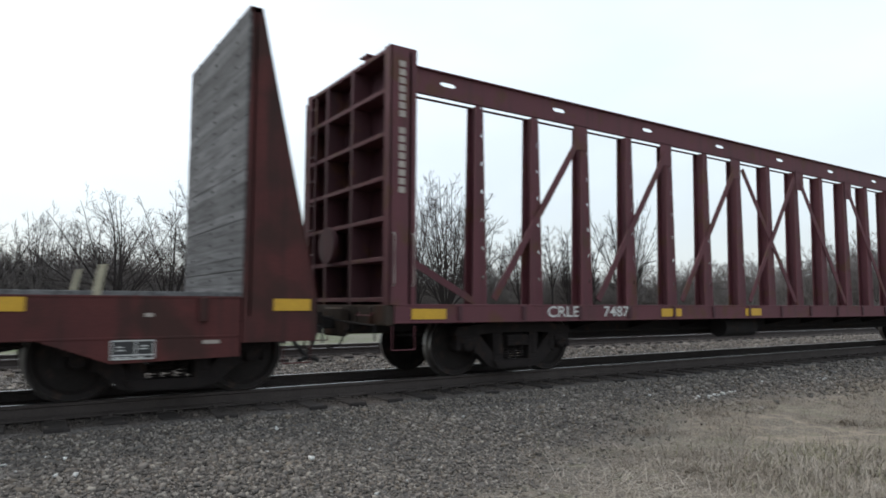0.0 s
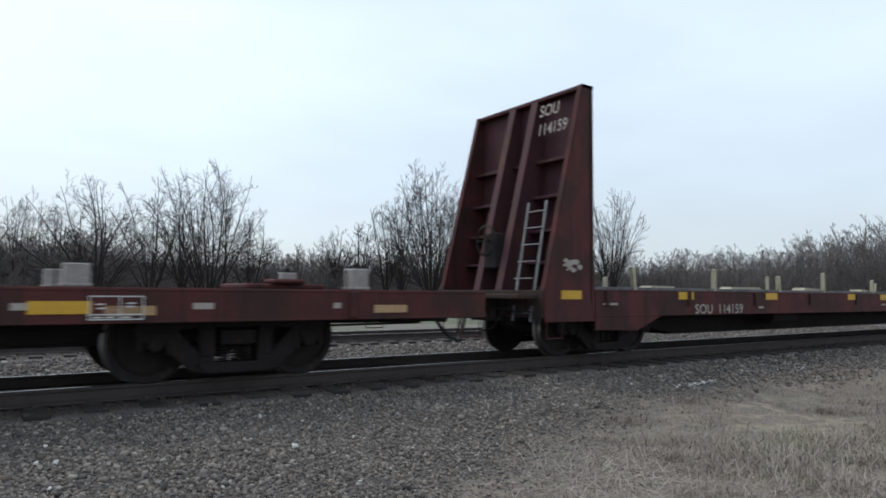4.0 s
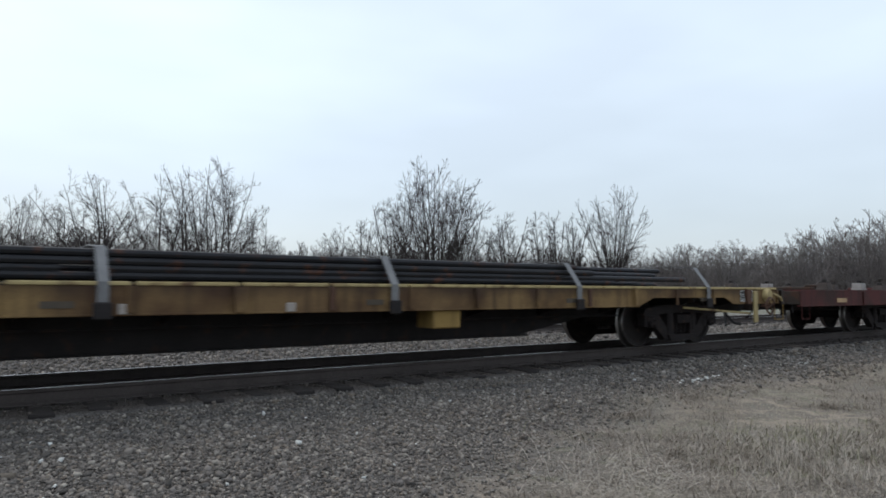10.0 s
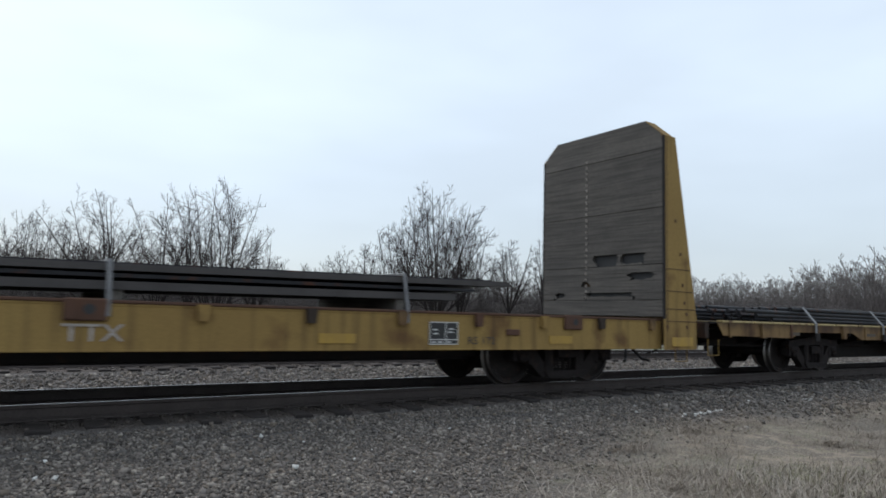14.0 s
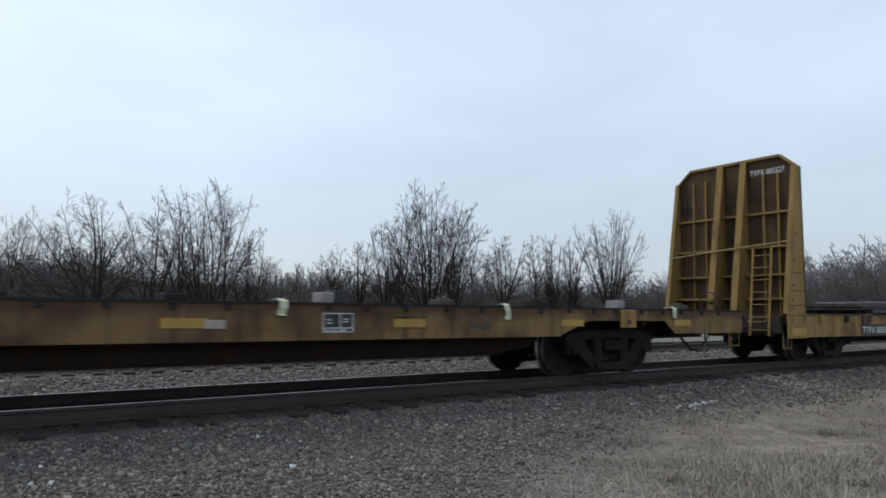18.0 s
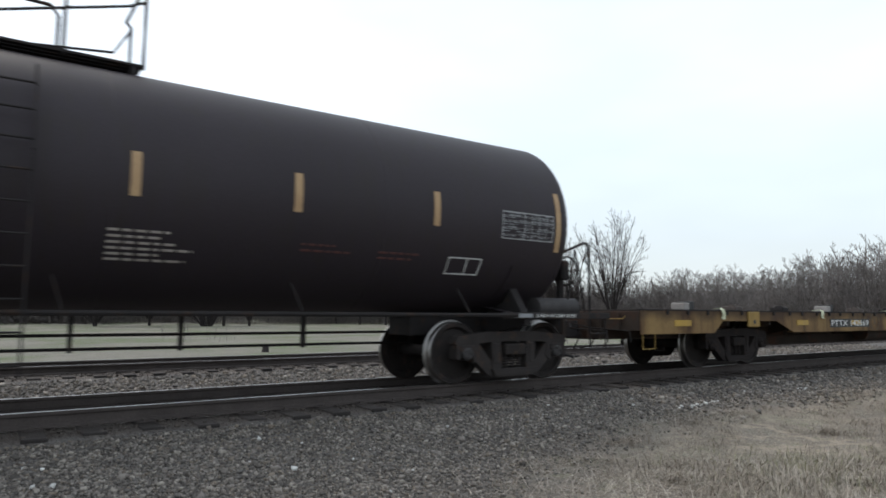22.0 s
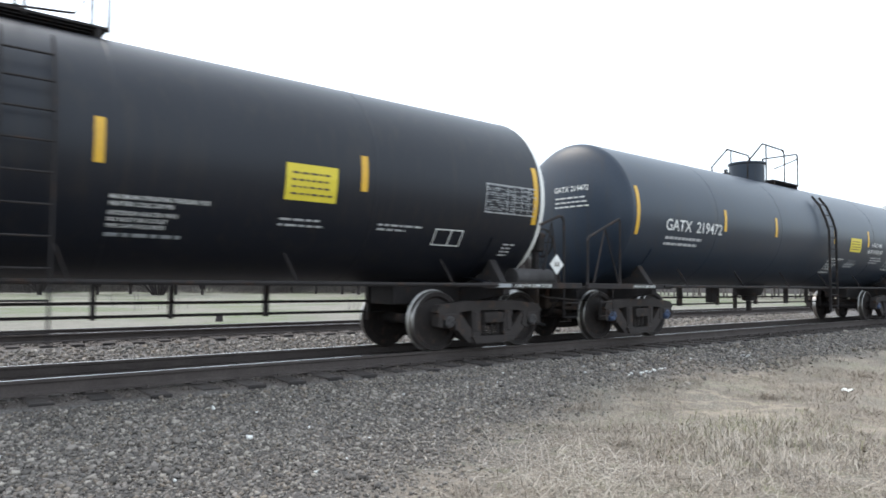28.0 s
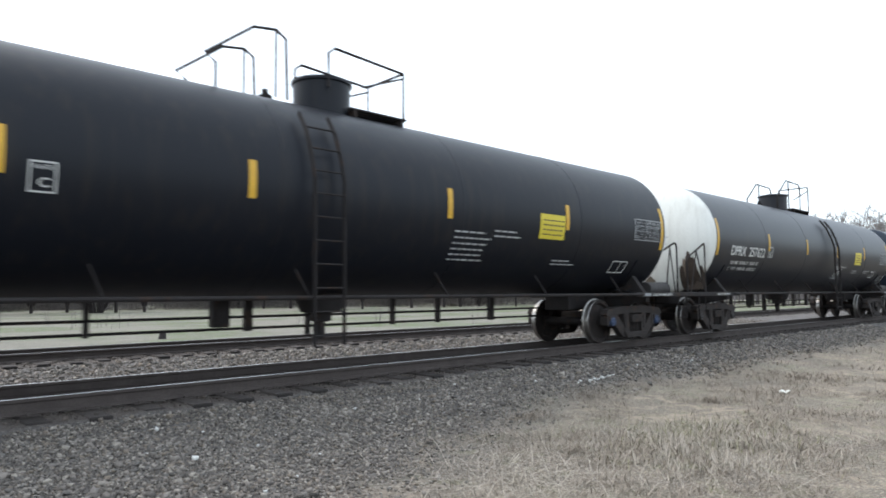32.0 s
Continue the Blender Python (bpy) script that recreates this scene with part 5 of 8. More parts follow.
def bulkhead(car, xi, s, depth_bot, depth_top, z0, ztop, steel, panel, plank, chamfer=0.0, hole_seed=None, ribs="columns", W=W, inner=None):
    """An end bulkhead: side webs that taper upwards, back plate, columns, horizontal ribs, ladder, planks on the inner face."""
    X = lambda d: xi + s * d
    zk = 1.12
    body = None

    def depth(z):
        return depth_bot + (depth_top - depth_bot) * max(0.0, (z - zk)) / (ztop - zk)
    side_top = ztop - chamfer * 0.85
    mb = MB()
    mb.prism([(-W, z0 + 0.3), (W, z0 + 0.3), (W, side_top), (W - chamfer, ztop), (-W + chamfer, ztop), (-W, side_top)], X(0.07), X(0.095), 'x')
    body = part("back_plate", mb, M[panel], car)
    for t in (-1, 1):
        mb = MB()
        mb.prism([(X(0.0), z0), (X(depth_bot), z0), (X(depth_bot), zk), (X(depth(side_top)), side_top), (X(0.03), side_top)], t * W, t * (W - 0.025))
        mb.bar((X(depth_bot), t * (W - 0.05), zk), (X(depth(side_top)), t * (W - 0.05), side_top), 0.1, 0.02, (s, 0, 0.1))
        part("side_web", mb, M[steel], car, "tapered steel side of the bulkhead")
    mb = MB()
    d = depth(ztop)
    mb.prism([(-W + chamfer, ztop), (W - chamfer, ztop), (W - chamfer, ztop - 0.06), (-W + chamfer, ztop - 0.06)], X(0.0), X(d), 'x')
    if chamfer:
        for t in (-1, 1):
            mb.prism([(t * (W - chamfer), ztop), (t * W, side_top), (t * W, side_top - 0.06), (t * (W - chamfer), ztop - 0.06)], X(0.0), X(d), 'x')
    part("top_cap", mb, M[steel], car)
    cols = [(-0.30, 0.16, 1.0), (0.30, 0.16, 1.0)]
    thin = [-1.1, -0.75, 0.75, 1.1] if ribs == "grid" else []
    for y, w_, k in cols:
        mb = MB()
        mb.prism([(X(0.09), z0 + 0.3), (X(depth_bot * k), z0 + 0.3), (X(depth_bot * k), zk), (X(depth(ztop - 0.06) * k), ztop - 0.06), (X(0.09), ztop - 0.06)], y - 0.03, y + 0.03)
        mb.bar((X(depth_bot * k), y, z0 + 0.35), (X(depth_bot * k), y, zk), w_, 0.025, (s, 0, 0))
        mb.bar((X(depth_bot * k), y, zk), (X(depth(ztop - 0.06) * k), y, ztop - 0.06), w_, 0.025, (s, 0, 0.1))
        part("column", mb, M[inner or steel], car)
    for y in thin:
        mb = MB()
        mb.prism([(X(0.09), z0 + 0.4), (X(0.22), z0 + 0.4), (X(0.14), side_top), (X(0.09), side_top)], y - 0.02, y + 0.02)
        part("stiffener", mb, M[steel], car)
    zs = [1.6, 2.15, 2.75, 3.4] if ribs == "columns" else [1.45, 2.0, 2.65, 3.45]
    for i, z in enumerate(zs):
        mb = MB()
        for a, b in ((-W + 0.03, -0.33), (-0.27, 0.27), (0.33, W - 0.03)):
            k = 0.55 if ribs == "columns" else 0.5
            x0, x1 = sorted((X(0.09), X(max(0.12, depth(z) * k))))
            mb.box(x0, x1, a, b, z - 0.025, z + 0.025, 0.005)
        part("cross_rib", mb, M[inner or steel], car)
    mb = MB()
    for y in (-1.15, -0.72):
        mb.bar((X(depth(0.9) + 0.06), y, 0.62), (X(depth(2.6) + 0.06), y, 2.6), 0.05, 0.015, (s, 0, 0))
    for k in range(7):
        z = 0.75 + k * 0.28
        x = X(depth(z) + 0.06)
        mb.cyl((x, -1.15, z), (x, -0.72, z), 0.012, n=6)
    part("ladder", mb, M["strap" if inner else "yellow"], car, "narrow end ladder")
    if ribs == "grid":
        mb = MB()
        mb.tube([(X(depth(2.55) + 0.03), W - 0.06, 2.50), (X(depth(2.6) + 0.05), 0.0, 2.62), (X(depth(2.7) + 0.03), -W + 0.06, 2.72)], 0.014, 6)
        part("brace_pipe", mb, M["yellow_pale"], car)
        mb = MB()
        mb.lathe([(0.23, -0.016), (0.26, 0.0), (0.23, 0.016)], 20, 'x', (X(depth_bot + 0.10), 0.25, 1.36))
        for k in range(5):
            a = k * 1.2566
            mb.cyl((X(depth_bot + 0.10), 0.25, 1.36), (X(depth_bot + 0.10), 0.25 + 0.24 * math.cos(a), 1.36 + 0.24 * math.sin(a)), 0.011, n=5)
        mb.cyl((X(depth_bot - 0.1), 0.25, 1.36), (X(depth_bot + 0.10), 0.25, 1.36), 0.03, n=8)
        part("brake_wheel", mb, M["end_grime_shade"], car, "rusty hand brake wheel")
    # planks, some broken
    g = random.Random(hole_seed or 3)
    if hole_seed:
        levels = [1.16, 1.34, 1.46, 1.60, 1.82, 1.97, 2.11, 2.33, 2.60, 2.86, 3.14, 3.40, 3.68, 3.94, 4.22, 4.50, ztop]
    else:
        levels = [1.16]
        while levels[-1] < ztop - 0.03:
            levels.append(min(levels[-1] + g.uniform(0.125, 0.18), ztop))
    holes = {2: [(-0.85, 0.30, 0.35), (0.92, 1.16, 0.6)], 4: [(-1.30, -0.75, 0.8)], 6: [(-1.10, -0.62, 0.85), (-0.55, 0.10, 0.9)], 3: [(0.2, 0.42, 0.3)]} if hole_seed else {}
    for i, (z, zt) in enumerate(zip(levels, levels[1:])):
        half = W - 0.02
        cut = lambda zz: chamfer * min(1.0, max(0.0, (zz - side_top) / (ztop - side_top + 1e-6)))
        ha, hb = half - cut(z), half - cut(zt)
        x0, x1 = sorted((X(0.065), X(-0.005 - g.uniform(0, 0.004))))
        za, zb = z + 0.001, zt - (0.010 if i % 4 == 1 else 0.0015)
        edge = -half
        cuts = sorted(holes.get(i, []))
        for c0, c1, dep in cuts + [(half, half, 0)]:
            mb = MB()
            jag = [(c0 + (g.uniform(-0.09, 0.09) if dep else 0), za + (zb - za) * k / 3) for k in range(4)] if dep else [(ha, za), (hb, zb)]
            back = [(edge + g.uniform(-0.09, 0.09), za + (zb - za) * k / 3) for k in (3, 2, 1, 0)] if edge > -half else [(-hb, zb), (-ha, za)]
            mb.prism(jag + back, x0, x1, 'x')
            part("plank", mb, M[plank], body)
            if dep and dep < 0.9:
                mb = MB()
                low = za + (zb - za) * (1 - dep) * 0.7
                n = 6
                rim = [(c1 + (c0 - c1) * k / n, low + g.uniform(-0.02, 0.02)) for k in range(n + 1)]
                mb.prism([(c0, za), (c1, za)] + rim, x0 + 0.004, x1 - 0.004, 'x')
                part("plank_stump", mb, M[plank], body)
            edge = c1
    if not hole_seed:
        for y in (-0.95, 0.0, 0.95):
            for z in levels[:-1]:
                mb = MB()
                x0, x1 = sorted((X(-0.018), X(0.0)))
                mb.box(x0, x1, y - 0.014, y + 0.014, z + 0.05, z + 0.078, 0.003)
                part("bolt", mb, M["under"], body)
    if hole_seed:
        # black sheets just off the back plate paint the shade inside the holes
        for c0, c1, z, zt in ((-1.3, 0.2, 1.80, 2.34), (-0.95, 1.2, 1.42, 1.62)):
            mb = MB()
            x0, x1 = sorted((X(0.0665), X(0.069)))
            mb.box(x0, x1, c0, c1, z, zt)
            part("dark_gap", mb, M["black"], body, "black sheet painted as the shade behind the broken planks")
        for k in range(24):
            mb = MB()
            x0, x1 = sorted((X(-0.026), X(0.0)))
            z = 1.5 + k * 0.12
            mb.box(x0, x1, 0.285, 0.305, z - 0.03 * g.uniform(0.5, 1.2), z + 0.03, 0.003)
            part("bolt", mb, M["letter_old"], body)
        for t in (-1, 1):
            # dark strip added in place of the shaded gap between planks and web
            mb = MB()
            x0, x1 = sorted((X(-0.012), X(0.035)))
            y0, y1 = sorted((t * (W + 0.004), t * (W - 0.035)))
            mb.box(x0, x1, y0, y1, 1.12, side_top, 0.004)
            part("edge_angle", mb, M["under"], car, "dark strip standing in for the gap along the planked face")
            for z in (1.08, 1.30, 1.62, 2.02):
                mb = MB()
                x0, x1 = sorted((X(0.05), X(depth(z) - 0.03)))
                y0, y1 = sorted((t * (W + 0.006), t * (W - 0.01)))
                mb.box(x0, x1, y0, y1, z - 0.008, z + 0.008)
                part("seam", mb, M["yellow_rust"], car)
            for z, d in ((0.98, 0.06), (0.98, 0.62), (1.22, 0.6), (1.42, 0.55), (1.74, 0.5), (2.3, 0.44), (2.9, 0.3)):
                mb = MB()
                x0, x1 = sorted((X(d), X(d + 0.04)))
                y0, y1 = sorted((t * (W + 0.012), t * (W - 0.01)))
                mb.box(x0, x1, y0, y1, z - 0.03, z + 0.03, 0.004)
                part("step_bracket", mb, M["rust"], car)


# ---- car A: maroon centre-beam flat car ----
def centerbeam():
    L = 22.6
    car = rolling("centerbeam_car", 4.2 + L / 2, "maroon centre-beam lumber car, empty, with perforated posts")
    h = L / 2
    side_sills(car, -h + 0.1, h - 0.1, 0.82, 1.05, "maroon")
    centre_sill(car, -h, h, 0.50, 0.66, taper=3.6)
    deck(car, -h + 0.1, h - 0.1, 1.055, "maroon_dark", 0.03)
    for s in (-1, 1):
        end_sill(car, s * h, s, 0.72, 1.05, "maroon")
        coupler(car, s * h, s)
        truck(car, s * (h - 2.45))
        xa, xb = sorted((s * h, s * (h - 0.42)))
        for t in (-1, 1):
            mb = MB()
            mb.box(xa, xb, min(t * W, t * (W - 0.03)), max(t * W, t * (W - 0.03)), 1.05, 4.55, 0.006)
            mb.box(xa if s < 0 else xb - 0.03, xa + 0.03 if s < 0 else xb, min(t * W, t * (W - 0.16)), max(t * W, t * (W - 0.16)), 1.05, 4.55)
            part("corner_post", mb, M["maroon"], car, "tall maroon corner post")
        mb = MB()
        xi0, xi1 = sorted((s * (h - 0.34), s * (h - 0.30)))
        mb.box(xi0, xi1, -W, W, 1.05, 4.5)
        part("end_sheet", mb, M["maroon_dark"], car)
        xo0, xo1 = sorted((s * (h - 0.30), s * h))
        for z in (1.12, 1.66, 2.2, 2.75, 3.35, 3.95, 4.5):
            mb = MB()
            mb.box(xo0, xo1, -W + 0.03, W - 0.03, z - 0.03, z + 0.03, 0.006)
            part("end_rib", mb, M["maroon"], car)
        for y in (-0.28, 0.62):
            mb = MB()
            mb.box(xo0, xo1, y - 0.04, y + 0.04, 1.05, 4.5, 0.006)
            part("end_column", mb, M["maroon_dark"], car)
        mb = MB()
        x = s * (h + 0.04)
        for y in (0.95, 1.36):
            mb.bar((x, y, 0.9), (x, y, 4.4), 0.04, 0.02)
        for k in range(9):
            mb.cyl((x, 0.95, 1.05 + k * 0.4), (x, 1.36, 1.05 + k * 0.4), 0.012, n=6)
        part("ladder", mb, M["maroon_dark"], car)
        y = -W - 0.05
        for x in (s * (h - 0.06), s * (h - 0.36)):
            mb = MB()
            mb.tube([(x, y + 0.04, 1.3), (x, y, 1.33), (x, y, 1.98), (x, y + 0.04, 2.0)], 0.012, 6)
            part("grab_iron", mb, M["letter_old"], car, "pale grab iron")
        mb = MB()
        mb.cyl((s * (h + 0.03), 0.35, 1.95), (s * (h + 0.10), 0.35, 1.95), 0.28, n=20)
        part("brake_wheel", mb, M["maroon_dark"], car, "", 35)
    # beam along the middle: top chord with oval holes, posts, diagonals
    yb = 0.10
    chord = MB()
    for t in (-1,):
        holes = [-9.46 + 2.52 * k for k in range(8)] + [9.46]
        edges = sorted({-h + 0.3, h - 0.3} | {c - 0.17 for c in holes} | {c + 0.17 for c in holes})
        y0, y1 = sorted((t * yb, t * (yb - 0.02)))
        for a, b in zip(edges, edges[1:]):
            mid = (a + b) / 2
            if any(abs(mid - c) < 0.1 for c in holes):
                chord.box(a, b, y0, y1, 4.47, 4.66)
                chord.box(a, b, y0, y1, 4.735, 4.87)
                for e in (a, b):
                    sgn = 1 if e == a else -1
                    chord.prism([(e, 4.66), (e + sgn * 0.07, 4.66), (e, 4.697)], y0, y1)
                    chord.prism([(e, 4.735), (e + sgn * 0.07, 4.735), (e, 4.697)], y0, y1)
            else:
                chord.box(a, b, y0, y1, 4.47, 4.87)
    chord.box(-h + 0.3, h - 0.3, -yb - 0.05, yb, 4.87, 4.89)
    chord.box(-h + 0.3, h - 0.3, -yb - 0.05, -yb + 0.02, 4.455, 4.47)
    chord.box(-h + 0.3, h - 0.3, yb - 0.02, yb + 0.05, 4.455, 4.47)
    part("top_chord", chord, M["maroon"], car, "maroon top chord with oval holes")
    n = 15
    xs = [-8.83 + 17.66 * i / (n - 1) for i in range(n)]
    for i, x in enumerate(xs):
        mb = MB()
        w0, w1 = 0.15, 0.075
        for t in (-1, 1):
            y0, y1 = sorted((t * (yb + 0.03), t * (yb + 0.012)))
            for k in range(7):
                za, zb = 1.06 + k * 0.4857, 1.06 + (k + 1) * 0.4857
                wa, wb = w0 + (w1 - w0) * k / 7, w0 + (w1 - w0) * (k + 1) / 7
                mb.prism([(x - wa, za), (x + wa * 0.35, za), (x + wb * 0.35, zb), (x - wb, zb)], y0, y1)
                mb.prism([(x + wa * 0.65, za), (x + wa, za), (x + wb, zb), (x + wb * 0.65, zb)], y0, y1)
                mb.box(x + wb * 0.3, x + wb * 0.7, y0, y1, za, zb - 0.07)
        mb.prism([(x - 0.012, 1.06), (x + 0.012, 1.06), (x + 0.012, 4.46), (x - 0.012, 4.46)], -yb - 0.01, yb + 0.01)
        part("post", mb, M["maroon"], car, "tapered maroon post with slots")
    for s in (-1, 1):
        for i in (0, 2, 4):
            a, b = s * (-8.83 + 1.2614 * i + 0.28), s * (-8.83 + 1.2614 * (i + 2) - 0.14)
            for t in (-1,):
                mb = MB()
                mb.bar((a, t * (yb + 0.05), 1.15), (b, t * (yb + 0.05), 4.25), 0.02, 0.13, (0, 0, 1))
                y0, y1 = sorted((t * (yb + 0.035), t * (yb + 0.05)))
                mb.box(b - 0.16, b + 0.2, y0, y1, 4.0, 4.5)
                part("diagonal", mb, M["maroon"], car, "slanting maroon brace")
        mb = MB()
        mb.bar((s * -1.0, -yb - 0.05, 1.15), (s * 1.1, -yb - 0.05 - 0.02 * s, 4.25), 0.02, 0.12, (0, 0, 1))
        part("diagonal", mb, M["maroon"], car, "slanting maroon brace")
    for s in (-1, 1):
        mb = MB()
        mb.bar((s * (h - 0.4), -yb - 0.06, 2.1), (s * (h - 2.3), -yb - 0.06, 1.12), 0.02, 0.11, (0, 0, 1))
        part("end_brace", mb, M["maroon"], car)
    strip(car, [-h + 0.63, -h + 5.75, -h + 8.3, h - 5.75, h - 0.7], 0.86, 1.0, "reflect", -W - 0.006, w=0.55)
    lettering("lettering", "CRLE", -h + 2.78, 0.875, 0.17, car, M["letter"], -W - 0.012, width=0.67)
    lettering("lettering", "7487", -h + 4.01, 0.875, 0.17, car, M["letter"], -W - 0.012, width=0.61)
    mb = MB()
    for k in range(16):
        if k != 7:
            z = 4.35 - k * 0.115
            mb.box(-h + 0.14, -h + 0.24, -W - 0.006, -W - 0.001, z - 0.085, z)
    tagged(part("stencil_line", mb, M["letter_old"], car, "column of worn white stencil writing"), kind="stuff")
    mb = MB()
    mb.box(0, 0.07, -W - 0.03, -W - 0.006, 0.84, 1.04, 0.006)
    row_of("stake_pocket", mb, M["maroon_dark"], car, [-h + 1.1 + 1.17 * k for k in range(18)])
    mb = MB()
    for k in range(8):
        mb.box(h - 2.6 + k * 0.2, h - 2.5 + k * 0.2, -W - 0.006, -W - 0.001, 0.88, 0.95)
    tagged(part("stencil_line", mb, M["letter_old"], car), kind="stuff")


# ---- car B: red-brown bulkhead flat car ----
def bulkhead_flat_red():
    x0, x1 = -17.87, 3.23
    xc, h = (x0 + x1) / 2, (x1 - x0) / 2
    car = rolling("bulkhead_flat_car", xc, "rusty red-brown bulkhead flat car with grey planked ends")
    knee = []
    for s in (-1, 1):
        d = 0.94 if s > 0 else 1.17
        knee.append([(s * (h - d), 0.70), (s * (h - d), 0.47), (s * (h - 2.25), 0.44), (s * (h - 2.95), 0.70)])
    side_sills(car, -h + 1.17, h - 0.94, 0.70, 1.13, "redbrown", knee=knee)
    centre_sill(car, -h, h, 0.28, 0.60, taper=4.0)
    deck(car, -h + 0.9, h - 0.9, 1.19, "plank", 0.06)
    for s in (-1, 1):
        end_sill(car, s * h, s, 0.62, 1.12, "redbrown")
        coupler(car, s * h, s)
        truck(car, s * (h - (1.6 if s > 0 else 1.9)))
        d = 0.92 if s > 0 else 1.15
        # back plate, columns and ribs get the recess's shade through a darker maroon
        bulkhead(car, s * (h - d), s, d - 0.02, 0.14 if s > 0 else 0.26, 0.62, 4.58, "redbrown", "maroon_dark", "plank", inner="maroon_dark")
    ys = [h - 0.33, 7.30, 4.77, 1.65, -0.16, -3.89, -6.9, -h + 0.60]
    strip(car, ys, 0.98, 1.12, "reflect", -W - 0.006, w=0.46)
    lettering("lettering", "SOU  114159", -13.95 - xc, 0.71, 0.19, car, M["letter_old"], -W - 0.012, width=1.62)
    for k, t in enumerate(("SOU", "114159")):
        me = letters(t, 0.22, 'CENTER', 0.8)
        me.materials.append(M["letter_old"])
        ob = part("lettering", me, None, car, at=(-h + 0.70 + 0.06 * k, -0.83, 4.15 - 0.3 * k))
        ob.rotation_euler = (radians(-9), 0, radians(-90))
    g = random.Random(8)
    # bare pale patch on the web of the trailing bulkhead
    for k in range(22):
        mb = MB()
        x, z = -10.13 + 0.40 * g.random(), 1.60 - 0.16 * g.random() ** 1.5
        n = 7
        r = g.uniform(0.025, 0.065)
        mb.prism([(x + r * g.uniform(0.6, 1.2) * math.cos(i * 6.283 / n), z + 0.6 * r * g.uniform(0.6, 1.2) * math.sin(i * 6.283 / n)) for i in range(n)], -W - 0.002 - 0.0004 * k, -W + 0.004)
        part("paint_patch", mb, M["letter_old"], car, "bare pale patch in the paint")
    mb = MB()
    mb.box(-h - 0.42, -h - 0.03, -1.3, 0.9, 0.98, 1.06, 0.015)
    part("end_platform", mb, M["end_grime_shade"], car, "grimy brake platform")
    # hand brake wheel on the outer face of the trailing bulkhead
    BX, BY, BZ = -h - 0.02, 0.0, 1.98
    mb = MB()
    mb.lathe([(0.25, -0.018), (0.28, 0.0), (0.25, 0.018)], 22, 'x', (BX, BY, BZ))
    for k in range(5):
        a = k * 1.2566
        mb.cyl((BX, BY, BZ), (BX, BY + 0.26 * math.cos(a), BZ + 0.26 * math.sin(a)), 0.012, n=5)
    mb.cyl((BX, BY, BZ), (BX + 0.3, BY, BZ), 0.03, n=8)
    mb.box(BX + 0.08, BX + 0.3, BY - 0.16, BY + 0.16, 1.5, 2.12, 0.02)
    part("brake_wheel", mb, M["under"], car, "dark hand brake wheel")
    for k in range(8):
        x = -h + 2.3 + k * 2.3 + g.uniform(-0.3, 0.3)
        for t in ((-1, 1) if k % 3 == 1 else (-1,)):
            hh, lean_, w_ = g.uniform(0.26, 0.44), g.gauss(0, 0.05), g.uniform(0.028, 0.045)
            mb = MB()
            mb.prism([(x - w_, 1.13), (x + w_, 1.13), (x + w_ * 0.9 + lean_, 1.19 + hh), (x - w_ * 0.9 + lean_, 1.19 + hh * 0.96)], t * 1.38 - 0.04, t * 1.38 + 0.04)
            part("stake", mb, M["stake"], car, "short pale timber stake")
    for k in range(6):
        x = -h + 2.9 + k * 2.9 + g.uniform(-0.3, 0.3)
        mb = MB()
        w_ = g.uniform(0.18, 0.6)
        mb.prism([(x - w_, 1.19), (x + w_, 1.19), (x + w_ * 0.9, 1.19 + g.uniform(0.03, 0.06)), (x - w_ * 0.8, 1.19 + g.uniform(0.03, 0.08))], -1.3, -1.02)
        part("loose_board", mb, M["stake"], car, "pale loose board on the deck")
    label_panel(car, h - 2.05, 0.58, 0.42, 0.2, -W - 0.003)
    mb = MB()
    mb.box(0, 0.09, -W - 0.045, -W - 0.006, 0.86, 1.13, 0.01)
    row_of("stake_pocket", mb, M["redbrown"], car, [-h + 1.4 + k * (2 * h - 2.8) / 8 for k in range(9)])
    mb = MB()
    for a, b, z in ((-9.2, -8.6, 0.88), (-4.4, -4.1, 0.8), (1.5, 1.9, 0.84), (3.2, 3.5, 0.86), (6.6, 7.0, 0.8), (9.2, 9.5, 0.62), (8.6, 8.75, 0.92)):
        mb.box(a, a + (b - a) * 0.6, -W - 0.006, -W - 0.001, z, z + 0.04)
    tagged(part("stencil_line", mb, M["letter_old"], car), kind="stuff")


